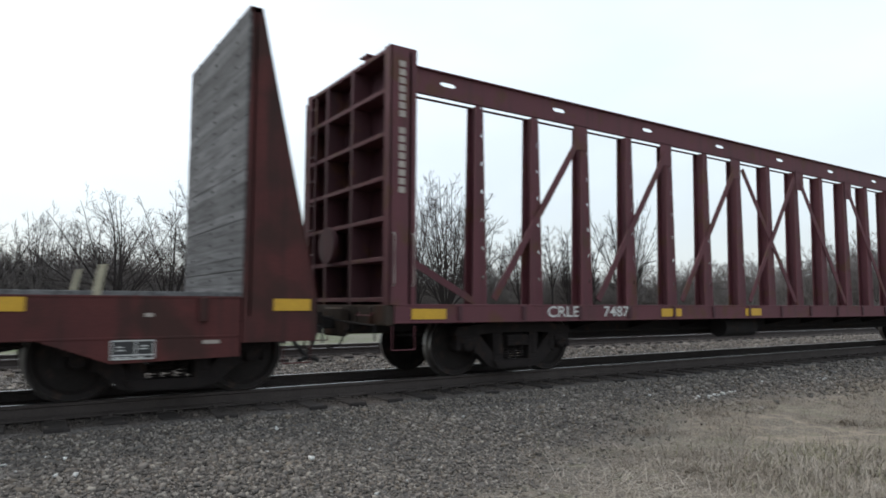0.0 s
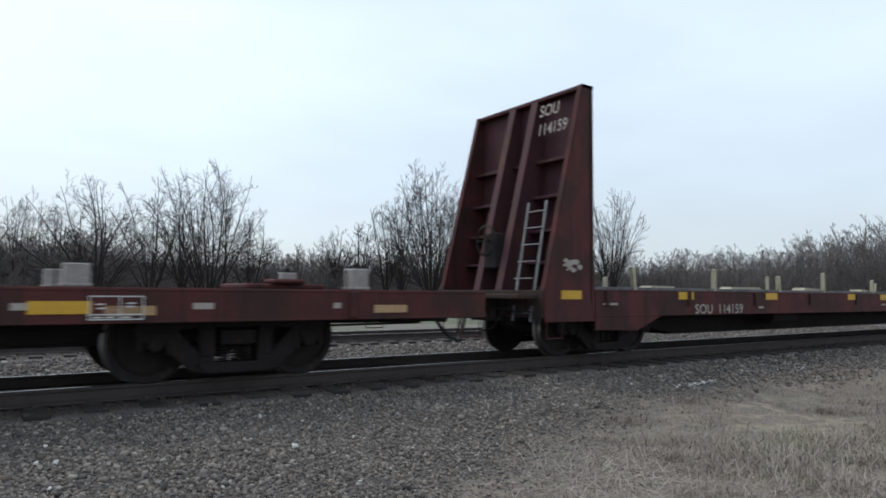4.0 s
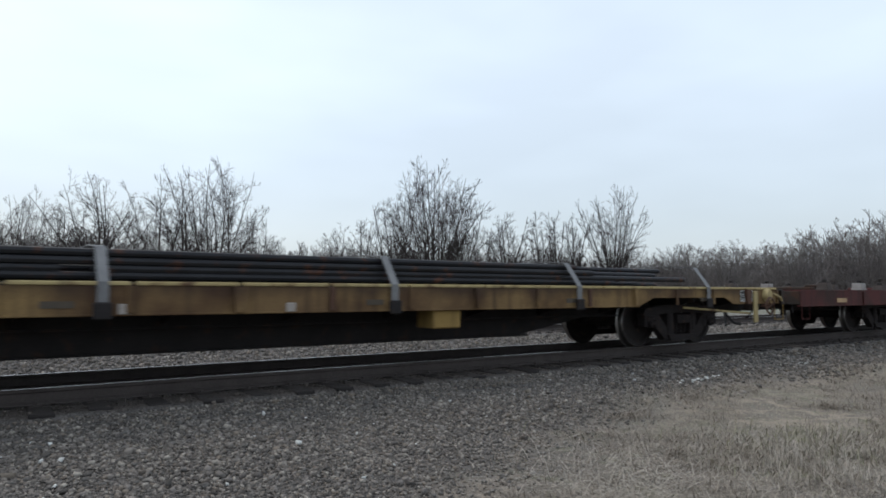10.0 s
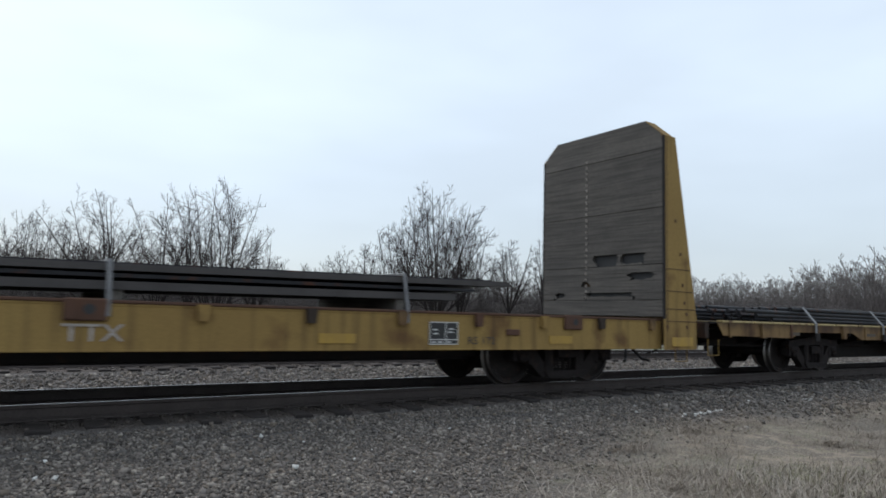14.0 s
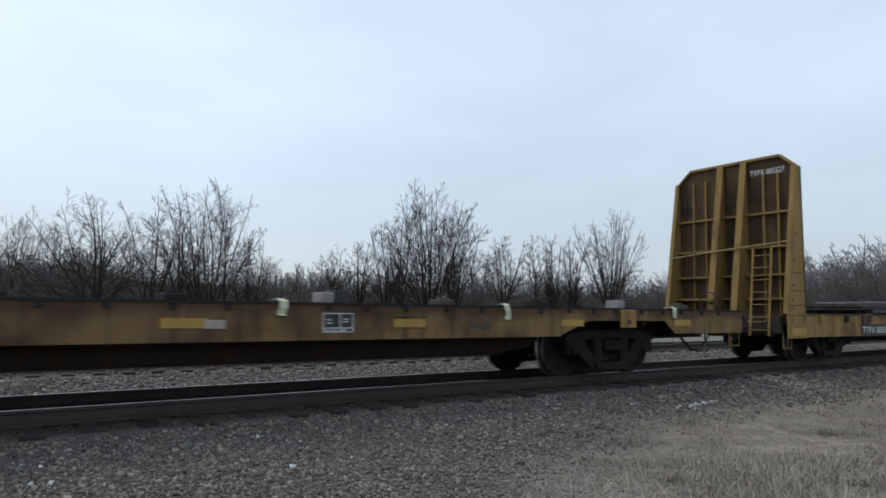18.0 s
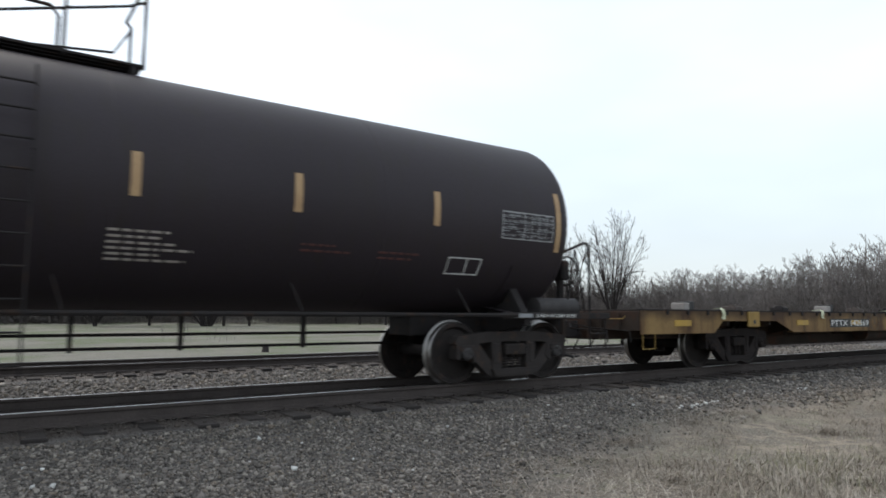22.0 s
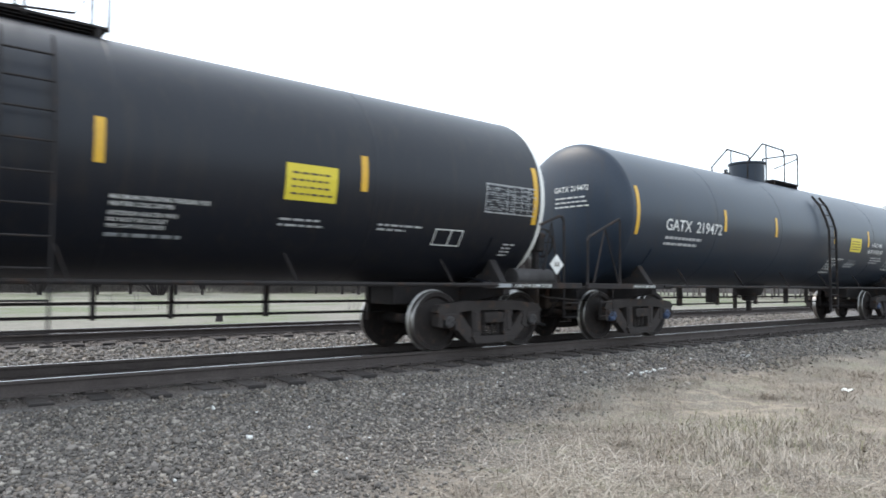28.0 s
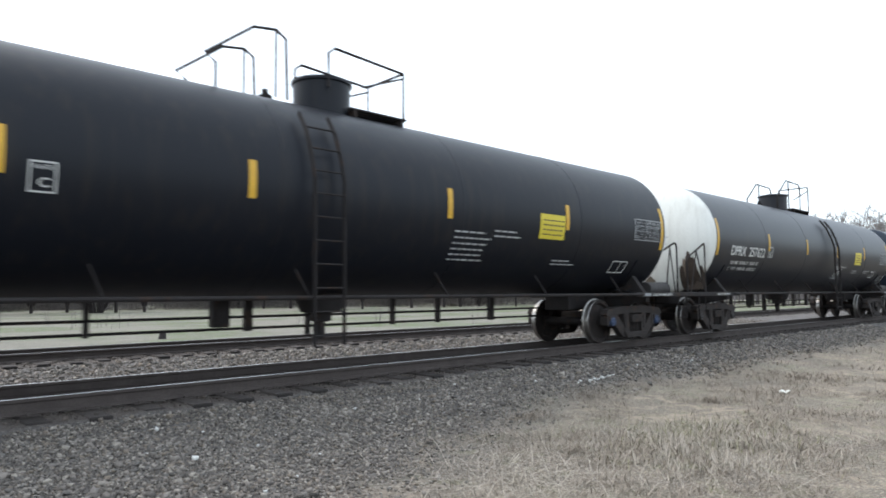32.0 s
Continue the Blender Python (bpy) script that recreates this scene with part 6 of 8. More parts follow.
# ---- car C: red flat car ----
def flat_red():
    x0, x1 = -47.75, -19.05
    xc, h = (x0 + x1) / 2, (x1 - x0) / 2
    car = rolling("flat_car", xc, "long oxide-red flat car with container pedestals")
    side_sills(car, -h, h, 0.73, 1.07, "red")
    centre_sill(car, -h, h, 0.44, 0.62, taper=4.4)
    deck(car, -h + 0.1, h - 0.1, 1.095, "red", 0.03)
    for s in (-1, 1):
        end_sill(car, s * h, s, 0.70, 1.06, "red")
        coupler(car, s * h, s)
        truck(car, s * (h - (3.5 if s > 0 else 4.9)))
    g = random.Random(5)
    for k, xw in enumerate((-21.04, -24.29, -27.5, -30.8, -34.0, -37.1, -40.5, -43.2, -44.4, -46.2)):
        x = xw - xc
        for t in (-1, 1):
            mb = MB()
            tall = (0.27, 0.24, 0.13, 0.12, 0.14, 0.17, 0.18, 0.12, 0.17, 0.17)[k]
            mb.box(x - 0.12, x + 0.12, t * 1.2 - 0.12, t * 1.2 + 0.12, 1.095, 1.10 + tall, 0.015)
            mb.box(x - 0.14, x + 0.14, t * 1.2 - 0.14, t * 1.2 + 0.14, 1.095, 1.13, 0.008)
            p = part("pedestal", mb, M["block" if k in (0, 1, 8) else "block_dark"], car, "worn container pedestal")
            mb = MB()
            mb.box(x - 0.09, x + 0.09, t * 1.2 - 0.09, t * 1.2 + 0.09, 1.10 + tall, 1.125 + tall, 0.006)
            mb.box(x - 0.03, x + 0.03, t * 1.2 - 0.05, t * 1.2 + 0.05, 1.12 + tall, 1.17 + tall, 0.012)
            part("lock_head", mb, M["under"], p)
            if tall > 0.18:
                mb = MB()
                for q in (-0.19, 0.19):
                    mb.tube([(x + q, t * 1.2 - 0.1, 1.095), (x + q, t * 1.2 - 0.1, 1.08 + tall)], 0.012, 6)
                part("guide_rod", mb, M["under"], p)
    for x, w_, m_ in ((-h + 2.6, 0.5, "end_grime_shade"), (-h + 7.2, 0.6, "redbrown"), (-h + 12.0, 0.35, "end_grime_shade"), (-h + 17.0, 0.6, "redbrown"), (-h + 21.3, 0.4, "end_grime_shade"), (-h + 26.0, 0.55, "redbrown")):
        mb = MB()
        mb.box(x - w_, x + w_, -0.6, 0.5, 1.095, 1.17, 0.02)
        mb.box(x - w_ * 0.4, x + w_ * 0.4, -0.7, -0.3, 1.17, 1.23, 0.02)
        part("deck_fitting", mb, M[m_], car)
    strip(car, [-h + 1.9 + k * 3.15 for k in range(9)], 0.80, 0.90, "reflect_old", -W - 0.006, w=0.5)
    strip(car, [-24.44 - xc], 0.82, 0.95, "reflect", -W - 0.008, w=0.55)
    label_panel(car, -23.93 - xc, 0.88, 0.52, 0.25, -W - 0.006, "red")
    lettering("lettering", "BTCX  514", -42.13 - xc, 0.82, 0.13, car, M["letter"], -W - 0.012, width=1.06)
    mb = MB()
    for k in range(14):
        x = -h + 4.4 + k * 1.7 + g.uniform(-0.3, 0.3)
        if not -42.6 < x + xc < -40.8:
            mb.box(x, x + g.uniform(0.1, 0.3), -W - 0.006, -W - 0.001, 0.86, 0.93)
    tagged(part("stencil_line", mb, M["letter_old"], car), kind="stuff")
    mb = MB()
    mb.box(0, 0.12, -W - 0.035, -W - 0.006, 0.74, 1.07, 0.01)
    row_of("side_post", mb, M["red"], car, [-h + 3.0 + k * 4.7 for k in range(6)])


# ---- car D: yellow flat car with a load of steel bars ----
def flat_yellow_loaded():
    x0, x1 = -76.1, -48.40
    xc, h = (x0 + x1) / 2, (x1 - x0) / 2
    car = rolling("flat_car", xc, "faded yellow flat car with stake pockets and rust streaks")
    for s in (-1, 1):
        y0, y1 = sorted((s * W, s * (W - 0.02)))
        mb = MB()
        mb.prism([(-h + 0.35, 1.09), (-h + 0.55, 0.84), (-h + 3.1, 0.80), (-h + 3.45, 0.93), (-h + 5.9, 0.93), (-h + 6.3, 0.79), (h - 4.9, 0.79), (h - 4.5, 0.93), (h - 2.3, 0.93),
                  (h - 2.0, 0.80), (h - 0.3, 0.80), (h - 0.3, 1.09)], y0, y1)
        f0, f1 = sorted((s * (W + 0.008), s * (W - 0.1)))
        mb.box(-h + 6.3, h - 4.9, f0, f1, 0.775, 0.80, 0.004)
        part("side_sill", mb, M["yellow_rust"], car)
        # pale edge rail in lengths with rusty gaps
        g = random.Random(4)
        x = -h + 0.5
        while x < h - 0.4:
            b = min(x + g.uniform(1.1, 1.3), h - 0.35)
            mb = MB()
            mb.box(x, b - 0.06, min(s * (W + 0.02), s * (W - 0.12)), max(s * (W + 0.02), s * (W - 0.12)), 1.092, 1.135, 0.008)
            part("edge_rail", mb, M["yellow_pale"], car)
            x = b
    centre_sill(car, -h, h, 0.30, 0.60, taper=6.2)
    deck(car, -h + 0.1, h - 0.1, 1.10, "under", 0.03)
    for s in (-1, 1):
        end_sill(car, s * h, s, 0.72, 1.08, "yellow")
        coupler(car, s * h, s)
        truck(car, s * (h - (3.2 if s > 0 else 4.75)))
    for k in range(24):
        x = -h + 0.75 + k * 1.155
        mb = MB()
        if k % 3 == 1:
            mb.prism([(x - 0.09, 1.09), (x + 0.09, 1.09), (x + 0.06, 0.8), (x - 0.06, 0.8)], -W - 0.07, -W - 0.006)
        else:
            mb.box(x - 0.035, x + 0.035, -W - 0.03, -W - 0.006, 0.8, 1.09, 0.006)
        part("stake_pocket", mb, M["rust" if k % 4 == 2 else "yellow_rust"], car)
    lettering("lettering", "9627", -67.98 - xc, 0.80, 0.2, car, M["letter_dark"], -W - 0.006, width=0.76)
    for x in (-63.56, -61.54, -59.72):
        mb = MB()
        mb.box(x - xc - 0.06, x - xc + 0.06, -W - 0.02, -W - 0.002, 0.79, 0.90, 0.01)
        part("side_plate", mb, M["letter_old"], car, "small pale plate on the sill")
    label_panel(car, -49.95 - xc, 0.96, 0.44, 0.22, -W - 0.006)
    x = h - 0.95
    mb = MB()
    mb.box(x - 0.38, x - 0.24, -W - 0.05, -W - 0.01, 0.42, 1.06, 0.01)
    part("brake_bracket", mb, M["yellow_pale"], car, "upright pale yellow brake bracket")
    mb = MB()
    mb.lathe([(0.15, -0.02), (0.19, 0.0), (0.15, 0.02)], 20, 'y', (x + 0.02, -W - 0.16, 0.76))
    for k in range(4):
        a = k * 1.571 + 0.4
        mb.cyl((x + 0.02, -W - 0.16, 0.76), (x + 0.02 + 0.17 * math.cos(a), -W - 0.16, 0.76 + 0.17 * math.sin(a)), 0.014, n=5)
    mb.cyl((x + 0.02, -W - 0.16, 0.76), (x + 0.02, -W + 0.02, 0.76), 0.035, n=8)
    part("brake_wheel", mb, M["rust"], car, "rusty hand brake wheel on the car side")
    mb = MB()
    mb.lathe([(0.0, -0.05), (0.10, -0.05), (0.13, 0.0), (0.13, 0.06)], 14, 'y', (x + 0.12, -W - 0.06, 0.98))
    mb.box(x + 0.02, x + 0.22, -W - 0.06, -W - 0.005, 0.84, 1.08, 0.02)
    part("brake_gear_case", mb, M["yellow_pale"], car, "pale yellow brake gear case", 35)
    mb = MB()
    mb.tube([(x + 0.16, -W - 0.09, 1.02), (x + 0.36, -W - 0.1, 0.98), (x + 0.56, -W - 0.09, 0.93), (x + 0.66, -W - 0.06, 0.86)], 0.022, 7)
    part("brake_lever", mb, M["yellow_pale"], car)
    mb = MB()
    mb.tube([(x - 2.4, -W + 0.2, 0.74), (x - 1.2, -W + 0.15, 0.66), (x - 0.3, -W + 0.1, 0.6)], 0.022, 6)
    part("brake_rod", mb, M["yellow_pale"], car)
    mb = MB()
    mb.box(-57.62 - xc, -57.15 - xc, -W + 0.05, -W + 0.5, 0.52, 0.78, 0.02)
    part("valve_box", mb, M["yellow"], car)
    g = random.Random(12)
    mb = MB()
    for k in range(7):
        x = -h + 3.0 + k * 3.6
        mb.box(x, x + g.uniform(0.25, 0.6), -W - 0.006, -W - 0.001, 0.86, 0.93)
    tagged(part("stencil_line", mb, M["letter_dark"], car), kind="stuff")
    load = rolling("steel_bars", xc, "bundle of long dark steel bars lying on the flat car")
    tagged(load, category="steel load", group="loads of the flat cars")
    g = random.Random(13)
    for layer in range(4):
        for k in range(9):
            y = -1.12 + k * 0.28 + g.uniform(-0.05, 0.05)
            z = 1.15 + 0.085 * layer + g.uniform(0, 0.02)
            a = -h + (1.75 if k < 5 else 0.75) + g.uniform(0, 0.5) + (0.7, 0.15, 0.0, 1.6)[layer]
            b = h - 2.4 - g.uniform(0, 3.4) - (0.8 if layer == 3 else 0)
            if layer in (1, 2) and k % 2 == 0:
                c = g.uniform(-4, 5)
                spans = [(a, c), (c + 0.3, b)]
            else:
                spans = [(a, b)]
            for p, q in spans:
                mb = MB()
                mb.cyl((p, y, z + 0.03), (q, y + g.uniform(-0.06, 0.06), z + 0.03), 0.044, n=8)
                part("steel_bar", mb, M["bars"], load, smooth=40)
    for x in (-51.31, -54.84, -58.3, -61.75, -65.19, -68.66, -72.04):
        mb = MB()
        x -= xc
        pts = [(-W - 0.05, 0.78), (-W - 0.05, 1.12), (-1.18, 1.50), (-0.6, 1.54), (0.6, 1.54), (1.18, 1.50), (W + 0.05, 1.12), (W + 0.05, 0.8)]
        ring = [(x + q, ya, za + e) for ya, za in pts for q, e in ((-0.055, 0.0), (0.055, 0.0), (0.055, 0.012), (-0.055, 0.012))]
        k4 = len(pts) - 1
        mb.add(ring, [(4 * i + j, 4 * i + (j + 1) % 4, 4 * i + 4 + (j + 1) % 4, 4 * i + 4 + j) for i in range(k4) for j in range(4)] + [(3, 2, 1, 0), (4 * k4, 4 * k4 + 1, 4 * k4 + 2, 4 * k4 + 3)])
        s_ = part("strap", mb, M["strap"], car, "grey strap over the load")
        mb = MB()
        mb.box(x - 0.09, x + 0.09, -W - 0.09, -W - 0.05, 0.74, 0.92, 0.015)
        part("winch", mb, M["under"], s_)


# ---- car E: yellow bulkhead flat car ----
def bulkhead_flat_yellow():
    x0, x1 = -97.36, -76.60
    xc, h = (x0 + x1) / 2, (x1 - x0) / 2
    car = rolling("bulkhead_flat_car", xc, "faded yellow bulkhead flat car with brown planked ends")
    side_sills(car, -h + 0.85, h - 0.85, 0.60, 1.07, "yellow")
    for s in (-1, 1):
        mb = MB()
        mb.box(-h + 0.86, h - 0.86, min(s * (W + 0.02), s * (W - 0.1)), max(s * (W + 0.02), s * (W - 0.1)), 1.084, 1.12, 0.008)
        part("edge_rail", mb, M["rust"], car, "rusty steel deck edge")
    centre_sill(car, -h, h, 0.40, 0.58, taper=4.0)
    deck(car, -h + 0.8, h - 0.8, 1.115, "plank_brown", 0.05)
    for s in (-1, 1):
        end_sill(car, s * h, s, 0.62, 1.07, "yellow")
        coupler(car, s * h, s)
        truck(car, s * (h - 2.9))
        bulkhead(car, s * (h - (0.94 if s > 0 else 0.81)), s, 0.93 if s > 0 else 0.80, 0.26 if s > 0 else 0.17, 0.58, 4.80, "yellow", "olive", "board", chamfer=0.40, hole_seed=6, ribs="grid", W=1.56)
    for k in range(15):
        x = h - 1.17 - 1.28 * k
        mb = MB()
        mb.prism([(x - 0.07, 1.10), (x + 0.07, 1.10), (x + 0.05, 0.92), (x - 0.05, 0.92)], -W - 0.07, -W - 0.006)
        part("stake_pocket", mb, M[("yellow_rust", "rust", "yellow", "end_grime_shade")[(k * 7) % 4]], car)
    for x in (h - 3.1, h - 10.0, -h + 4.0):
        mb = MB()
        mb.box(x - 0.2, x + 0.2, -W - 0.05, -W - 0.006, 0.90, 1.13, 0.015)
        p = part("jack_pad", mb, M["rust"], car, "rusty pad with a hole")
        mb = MB()
        mb.cyl((x + 0.03, -W - 0.053, 1.02), (x + 0.03, -W - 0.045, 1.02), 0.055, n=12)
        part("hole", mb, M["black"], p)
    strip(car, [h - 3.35, h - 7.2, -h + 6.0, -h + 8.7], 0.68, 0.80, "reflect_dull", -W - 0.008, w=0.5)
    strip(car, [h - 0.44, -h + 0.44], 0.64, 0.80, "reflect_dull", -1.56 - 0.008, w=0.6)
    mb = MB()
    mb.box(h - 4.48, h - 4.22, -W - 0.03, -W - 0.006, 0.80, 0.89, 0.01)
    part("name_plate", mb, M["rust"], car, "small rusty plate on the sill")
    mb = MB()
    xa = -93.60 - xc
    mb.box(xa, xa + 1.78, -W - 0.008, -W - 0.001, 0.60, 0.88)
    part("number_panel", mb, M["black"], car, "black panel behind the white car number")
    lettering("lettering", "TTPX 805527", xa + 0.06, 0.655, 0.17, car, M["letter"], -W - 0.014, width=1.66)
    lettering("lettering", "TTX", -86.8 - xc, 0.70, 0.18, car, M["letter_old"], -W - 0.014, squeeze=1.2)
    label_panel(car, -82.2 - xc, 0.82, 0.48, 0.31, -W - 0.008)
    lettering("lettering", "RS 172", -81.78 - xc, 0.67, 0.11, car, M["letter_dark"], -W - 0.010, width=0.5)
    me = letters("TTPX 805527", 0.13, 'CENTER', 0.8)
    me.materials.append(M["letter"])
    ob = part("lettering", me, None, car, at=(-h + 0.40, -1.0, 4.32))
    ob.rotation_euler = (0, 0, radians(-90))
    load = rolling("steel_bars", xc, "low stack of dark steel bars on the bulkhead flat car")
    tagged(load, category="steel load", group="loads of the flat cars")
    g = random.Random(23)
    a0, b0 = -93.7 - xc, -80.8 - xc
    tilt = lambda x, z0, z1: z0 + (z1 - z0) * (x - a0) / (b0 - a0)
    for layer, (zr, zf, back, front, m_) in enumerate(((1.19, 1.34, 0.7, 0.75, "slab"), (1.29, 1.45, 0.4, 0.45, "bars"), (1.35, 1.56, 0.0, 0.0, "slab"), (1.38, 1.60, 1.3, 0.25, "bars"))):
        thick = (0.09, 0.04, 0.075, 0.03)[layer]
        for k in range(8):
            y = -1.16 + k * 0.33 + g.uniform(-0.02, 0.02)
            a, b = a0 + back + g.uniform(0, 0.5), b0 - front - g.uniform(0, 0.4)
            za, zb = tilt(a, zr, zf), tilt(b, zr, zf)
            mb = MB()
            mb.prism([(a, za - thick / 2), (b, zb - thick / 2), (b, zb + thick / 2), (a, za + thick / 2)], y - 0.15, y + 0.15)
            part("steel_bar", mb, M[m_], load)
    for x in (a0 + 1.2, a0 + 4.2, a0 + 7.4, b0 - 2.0):
        mb = MB()
        mb.box(x - 0.07, x + 0.07, -1.25, 1.25, 1.115, tilt(x, 1.19, 1.34) - 0.045, 0.01)
        part("dunnage", mb, M["plank_brown"], load, "timber bearer under the steel")
    for xw in (-82.8, -86.4, -90.0):
        x = xw - xc
        zt = tilt(x, 1.38, 1.60) + 0.03
        mb = MB()
        mb.tube([(x, -W - 0.03, 0.95), (x, -W - 0.02, 1.13), (x, -1.33, zt), (x, 0, zt + 0.01), (x, 1.33, zt), (x, W + 0.02, 1.13), (x, W + 0.03, 0.95)], 0.028, 5)
        part("strap", mb, M["strap"], car, "grey strap over the load")


# ---- car F: long yellow flat car ----
def flat_yellow():
    x0, x1 = -126.42, -98.92
    xc, h = (x0 + x1) / 2, (x1 - x0) / 2
    car = rolling("flat_car", xc, "long faded yellow flat car with pale webbing over its edge")
    tc = h - 3.56
    for s in (-1, 1):
        mb = MB()
        y0, y1 = sorted((s * W, s * (W - 0.02)))
        poly = [(-h, 1.14), (-h, 0.72), (-tc - 1.35, 0.72), (-tc - 1.05, 0.95), (-tc + 0.95, 0.95), (-tc + 1.6, 0.72), (tc - 1.6, 0.72), (tc - 0.95, 0.95), (tc + 1.05, 0.95),
                (tc + 1.35, 0.72), (h, 0.72), (h, 1.14)]
        mb.prism(poly, y0, y1)
        mb.box(-tc + 1.6, tc - 1.6, min(s * (W + 0.01), s * (W - 0.12)), max(s * (W + 0.01), s * (W - 0.12)), 0.705, 0.725)
        part("side_sill", mb, M["yellow_rust"], car)
        mb = MB()
        mb.box(-h, h, min(s * (W + 0.015), s * (W - 0.1)), max(s * (W + 0.015), s * (W - 0.1)), 1.14, 1.165)
        part("edge_rail", mb, M["under"], car)
        for q in (-1, 1):
            mb = MB()
            c = q * tc
            mb.box(c - 0.2, c + 0.2, min(s * (W + 0.05), s * (W + 0.001)), max(s * (W + 0.05), s * (W + 0.001)), 0.83, 1.14, 0.012)
            p = part("jack_pad", mb, M["yellow"], car)
            mb = MB()
            mb.lathe([(0.0, 0.0), (0.05, 0.0)], 10, 'y', (c, -W - 0.053 if s < 0 else W + 0.053, 0.93))
            part("hole", mb, M["black"], p)
    centre_sill(car, -h, h, 0.40, 0.60, "end_grime_shade", taper=5.2, w=0.5)
    deck(car, -h + 0.1, h - 0.1, 1.16, "under", 0.03)
    for s in (-1, 1):
        end_sill(car, s * h, s, 0.72, 1.13, "yellow")
        coupler(car, s * h, s)
        truck(car, s * tc)
    g = random.Random(31)
    mb = MB()
    mb.box(-0.03, 0.03, -W - 0.03, -W - 0.003, 1.07, 1.15, 0.006)
    row_of("edge_lug", mb, M["under"], car, [-h + 0.8 + k * (2 * h - 1.6) / 43 + g.uniform(-0.06, 0.06) for k in range(44)])
    for k in range(14):
        x = -h + 1.6 + k * (2 * h - 3.2) / 13
        mb = MB()
        if k % 3 == 0:
            mb.box(x - 0.15, x + 0.02, -1.3, -1.0, 1.165, 1.30, 0.012)
            part("pedestal", mb, M["block"], car)
            mb = MB()
            mb.box(x + 0.03, x + 0.2, -1.28, -1.0, 1.165, 1.33, 0.012)
            part("pedestal", mb, M["black"], car)
        else:
            mb.box(x - 0.13, x + 0.13, -1.2, -0.9, 1.165, 1.25, 0.012)
            mb.box(x - 0.07, x + 0.07, -1.12, -0.98, 1.25, 1.285, 0.01)
            part("deck_fitting", mb, M["block_dark" if k % 3 == 1 else "under"], car)
    for x in (-101.18, -105.22, -108.72, -112.4, -116.41, -119.95, -123.94):
        x -= xc
        if abs(x) > h - 0.4:
            continue
        mb = MB()
        path = [(-W + 0.16, 1.185), (-W + 0.02, 1.20), (-W - 0.035, 1.175), (-W - 0.05, 1.10), (-W - 0.035, 1.03), (-W - 0.045, 0.98 + 0.03 * math.sin(x * 5))]
        ring = [(x + q + 0.02 * math.sin(i * 1.7 + x), ya + e, za + e * 0.5) for i, (ya, za) in enumerate(path) for q, e in ((-0.05, 0.0), (0.05, 0.0), (0.05, 0.014), (-0.05, 0.014))]
        k4 = len(path) - 1
        mb.add(ring, [(4 * i + j, 4 * i + (j + 1) % 4, 4 * i + 4 + (j + 1) % 4, 4 * i + 4 + j) for i in range(k4) for j in range(4)] + [(3, 2, 1, 0), (4 * k4, 4 * k4 + 1, 4 * k4 + 2, 4 * k4 + 3)])
        part("webbing", mb, M["webbing"], car, "pale webbing strap hanging over the edge")
    strip(car, [h - 2.0, h - 4.9, h - 8.0, 0.0, -h + 8.2, -h + 5.6, -h + 1.2, h - 10.9], 0.86, 0.97, "reflect_dull", -W - 0.006, w=0.5)
    label_panel(car, -107.98 - xc, 0.92, 0.42, 0.24, -W - 0.006)
    mb = MB()
    xa = -119.55 - xc
    mb.box(xa, xa + 2.03, -W - 0.008, -W - 0.001, 0.80, 1.0)
    part("number_panel", mb, M["black"], car, "black panel behind the white car number")
    lettering("lettering", "PTTX 142669", xa + 0.05, 0.835, 0.14, car, M["letter"], -W - 0.014, width=1.93)
    mb = MB()
    for a, w_ in ((-113.2, 0.3), (-105.9, 0.4), (-112.0, 0.3)):
        mb.box(a - xc, a - xc + w_, -W - 0.006, -W - 0.001, 0.84, 0.92)
    tagged(part("stencil_line", mb, M["letter_dark"], car), kind="stuff")
    lettering("lettering", "LT WT  85900", -115.67 - xc, 0.855, 0.10, car, M["black"], -W - 0.008, width=0.80)
    mb = MB()
    mb.lathe([(0.215, 0.0), (0.235, 0.0), (0.235, 0.006), (0.215, 0.006), (0.215, 0.0)], 30, 'y', (-117.2 - xc, -W - 0.007, 0.93))
    mb.box(-117.22 - xc, -117.18 - xc, -W - 0.007, -W - 0.001, 0.86, 1.0)
    part("emblem", mb, M["letter_dark"], car, "worn dark ring emblem")
    mb = MB()
    mb.box(-109.62 - xc, -109.38 - xc, -W - 0.012, -W - 0.001, 0.85, 0.95, 0.004)
    part("side_plate", mb, M["letter_old"], car, "small pale plate on the sill")
    lettering("lettering", "TTX", -107.2 - xc, 0.84, 0.17, car, M["redbrown"], -W - 0.010, squeeze=1.2)


# ---- tank cars ----
R_TANK, Z_TANK = 1.47, 2.52


def on_tank(x, v, r=R_TANK + 0.006):
    """A place on the near side of the shell, v metres of arc above the middle."""
    a = v / R_TANK
    return (x, -r * math.cos(a), Z_TANK + r * math.sin(a))


def patch(mb, x0, x1, v0, v1, r=R_TANK + 0.006):
    n = max(1, int(abs(v1 - v0) / 0.12))
    vs = []
    for rr in (r, r - 0.012):
        for i in range(n + 1):
            v = v0 + (v1 - v0) * i / n
            vs += [on_tank(x0, v, rr), on_tank(x1, v, rr)]
    k = 2 * (n + 1)
    fs = [(2 * i, 2 * i + 1, 2 * i + 3, 2 * i + 2) for i in range(n)]
    fs += [(2 * i, 2 * i + 2, k + 2 * i + 2, k + 2 * i) for i in range(n)] + [(2 * i + 1, k + 2 * i + 1, k + 2 * i + 3, 2 * i + 3) for i in range(n)]
    fs += [(0, k, k + 1, 1), (2 * n, 2 * n + 1, k + 2 * n + 1, k + 2 * n)]
    mb.add(vs, fs)


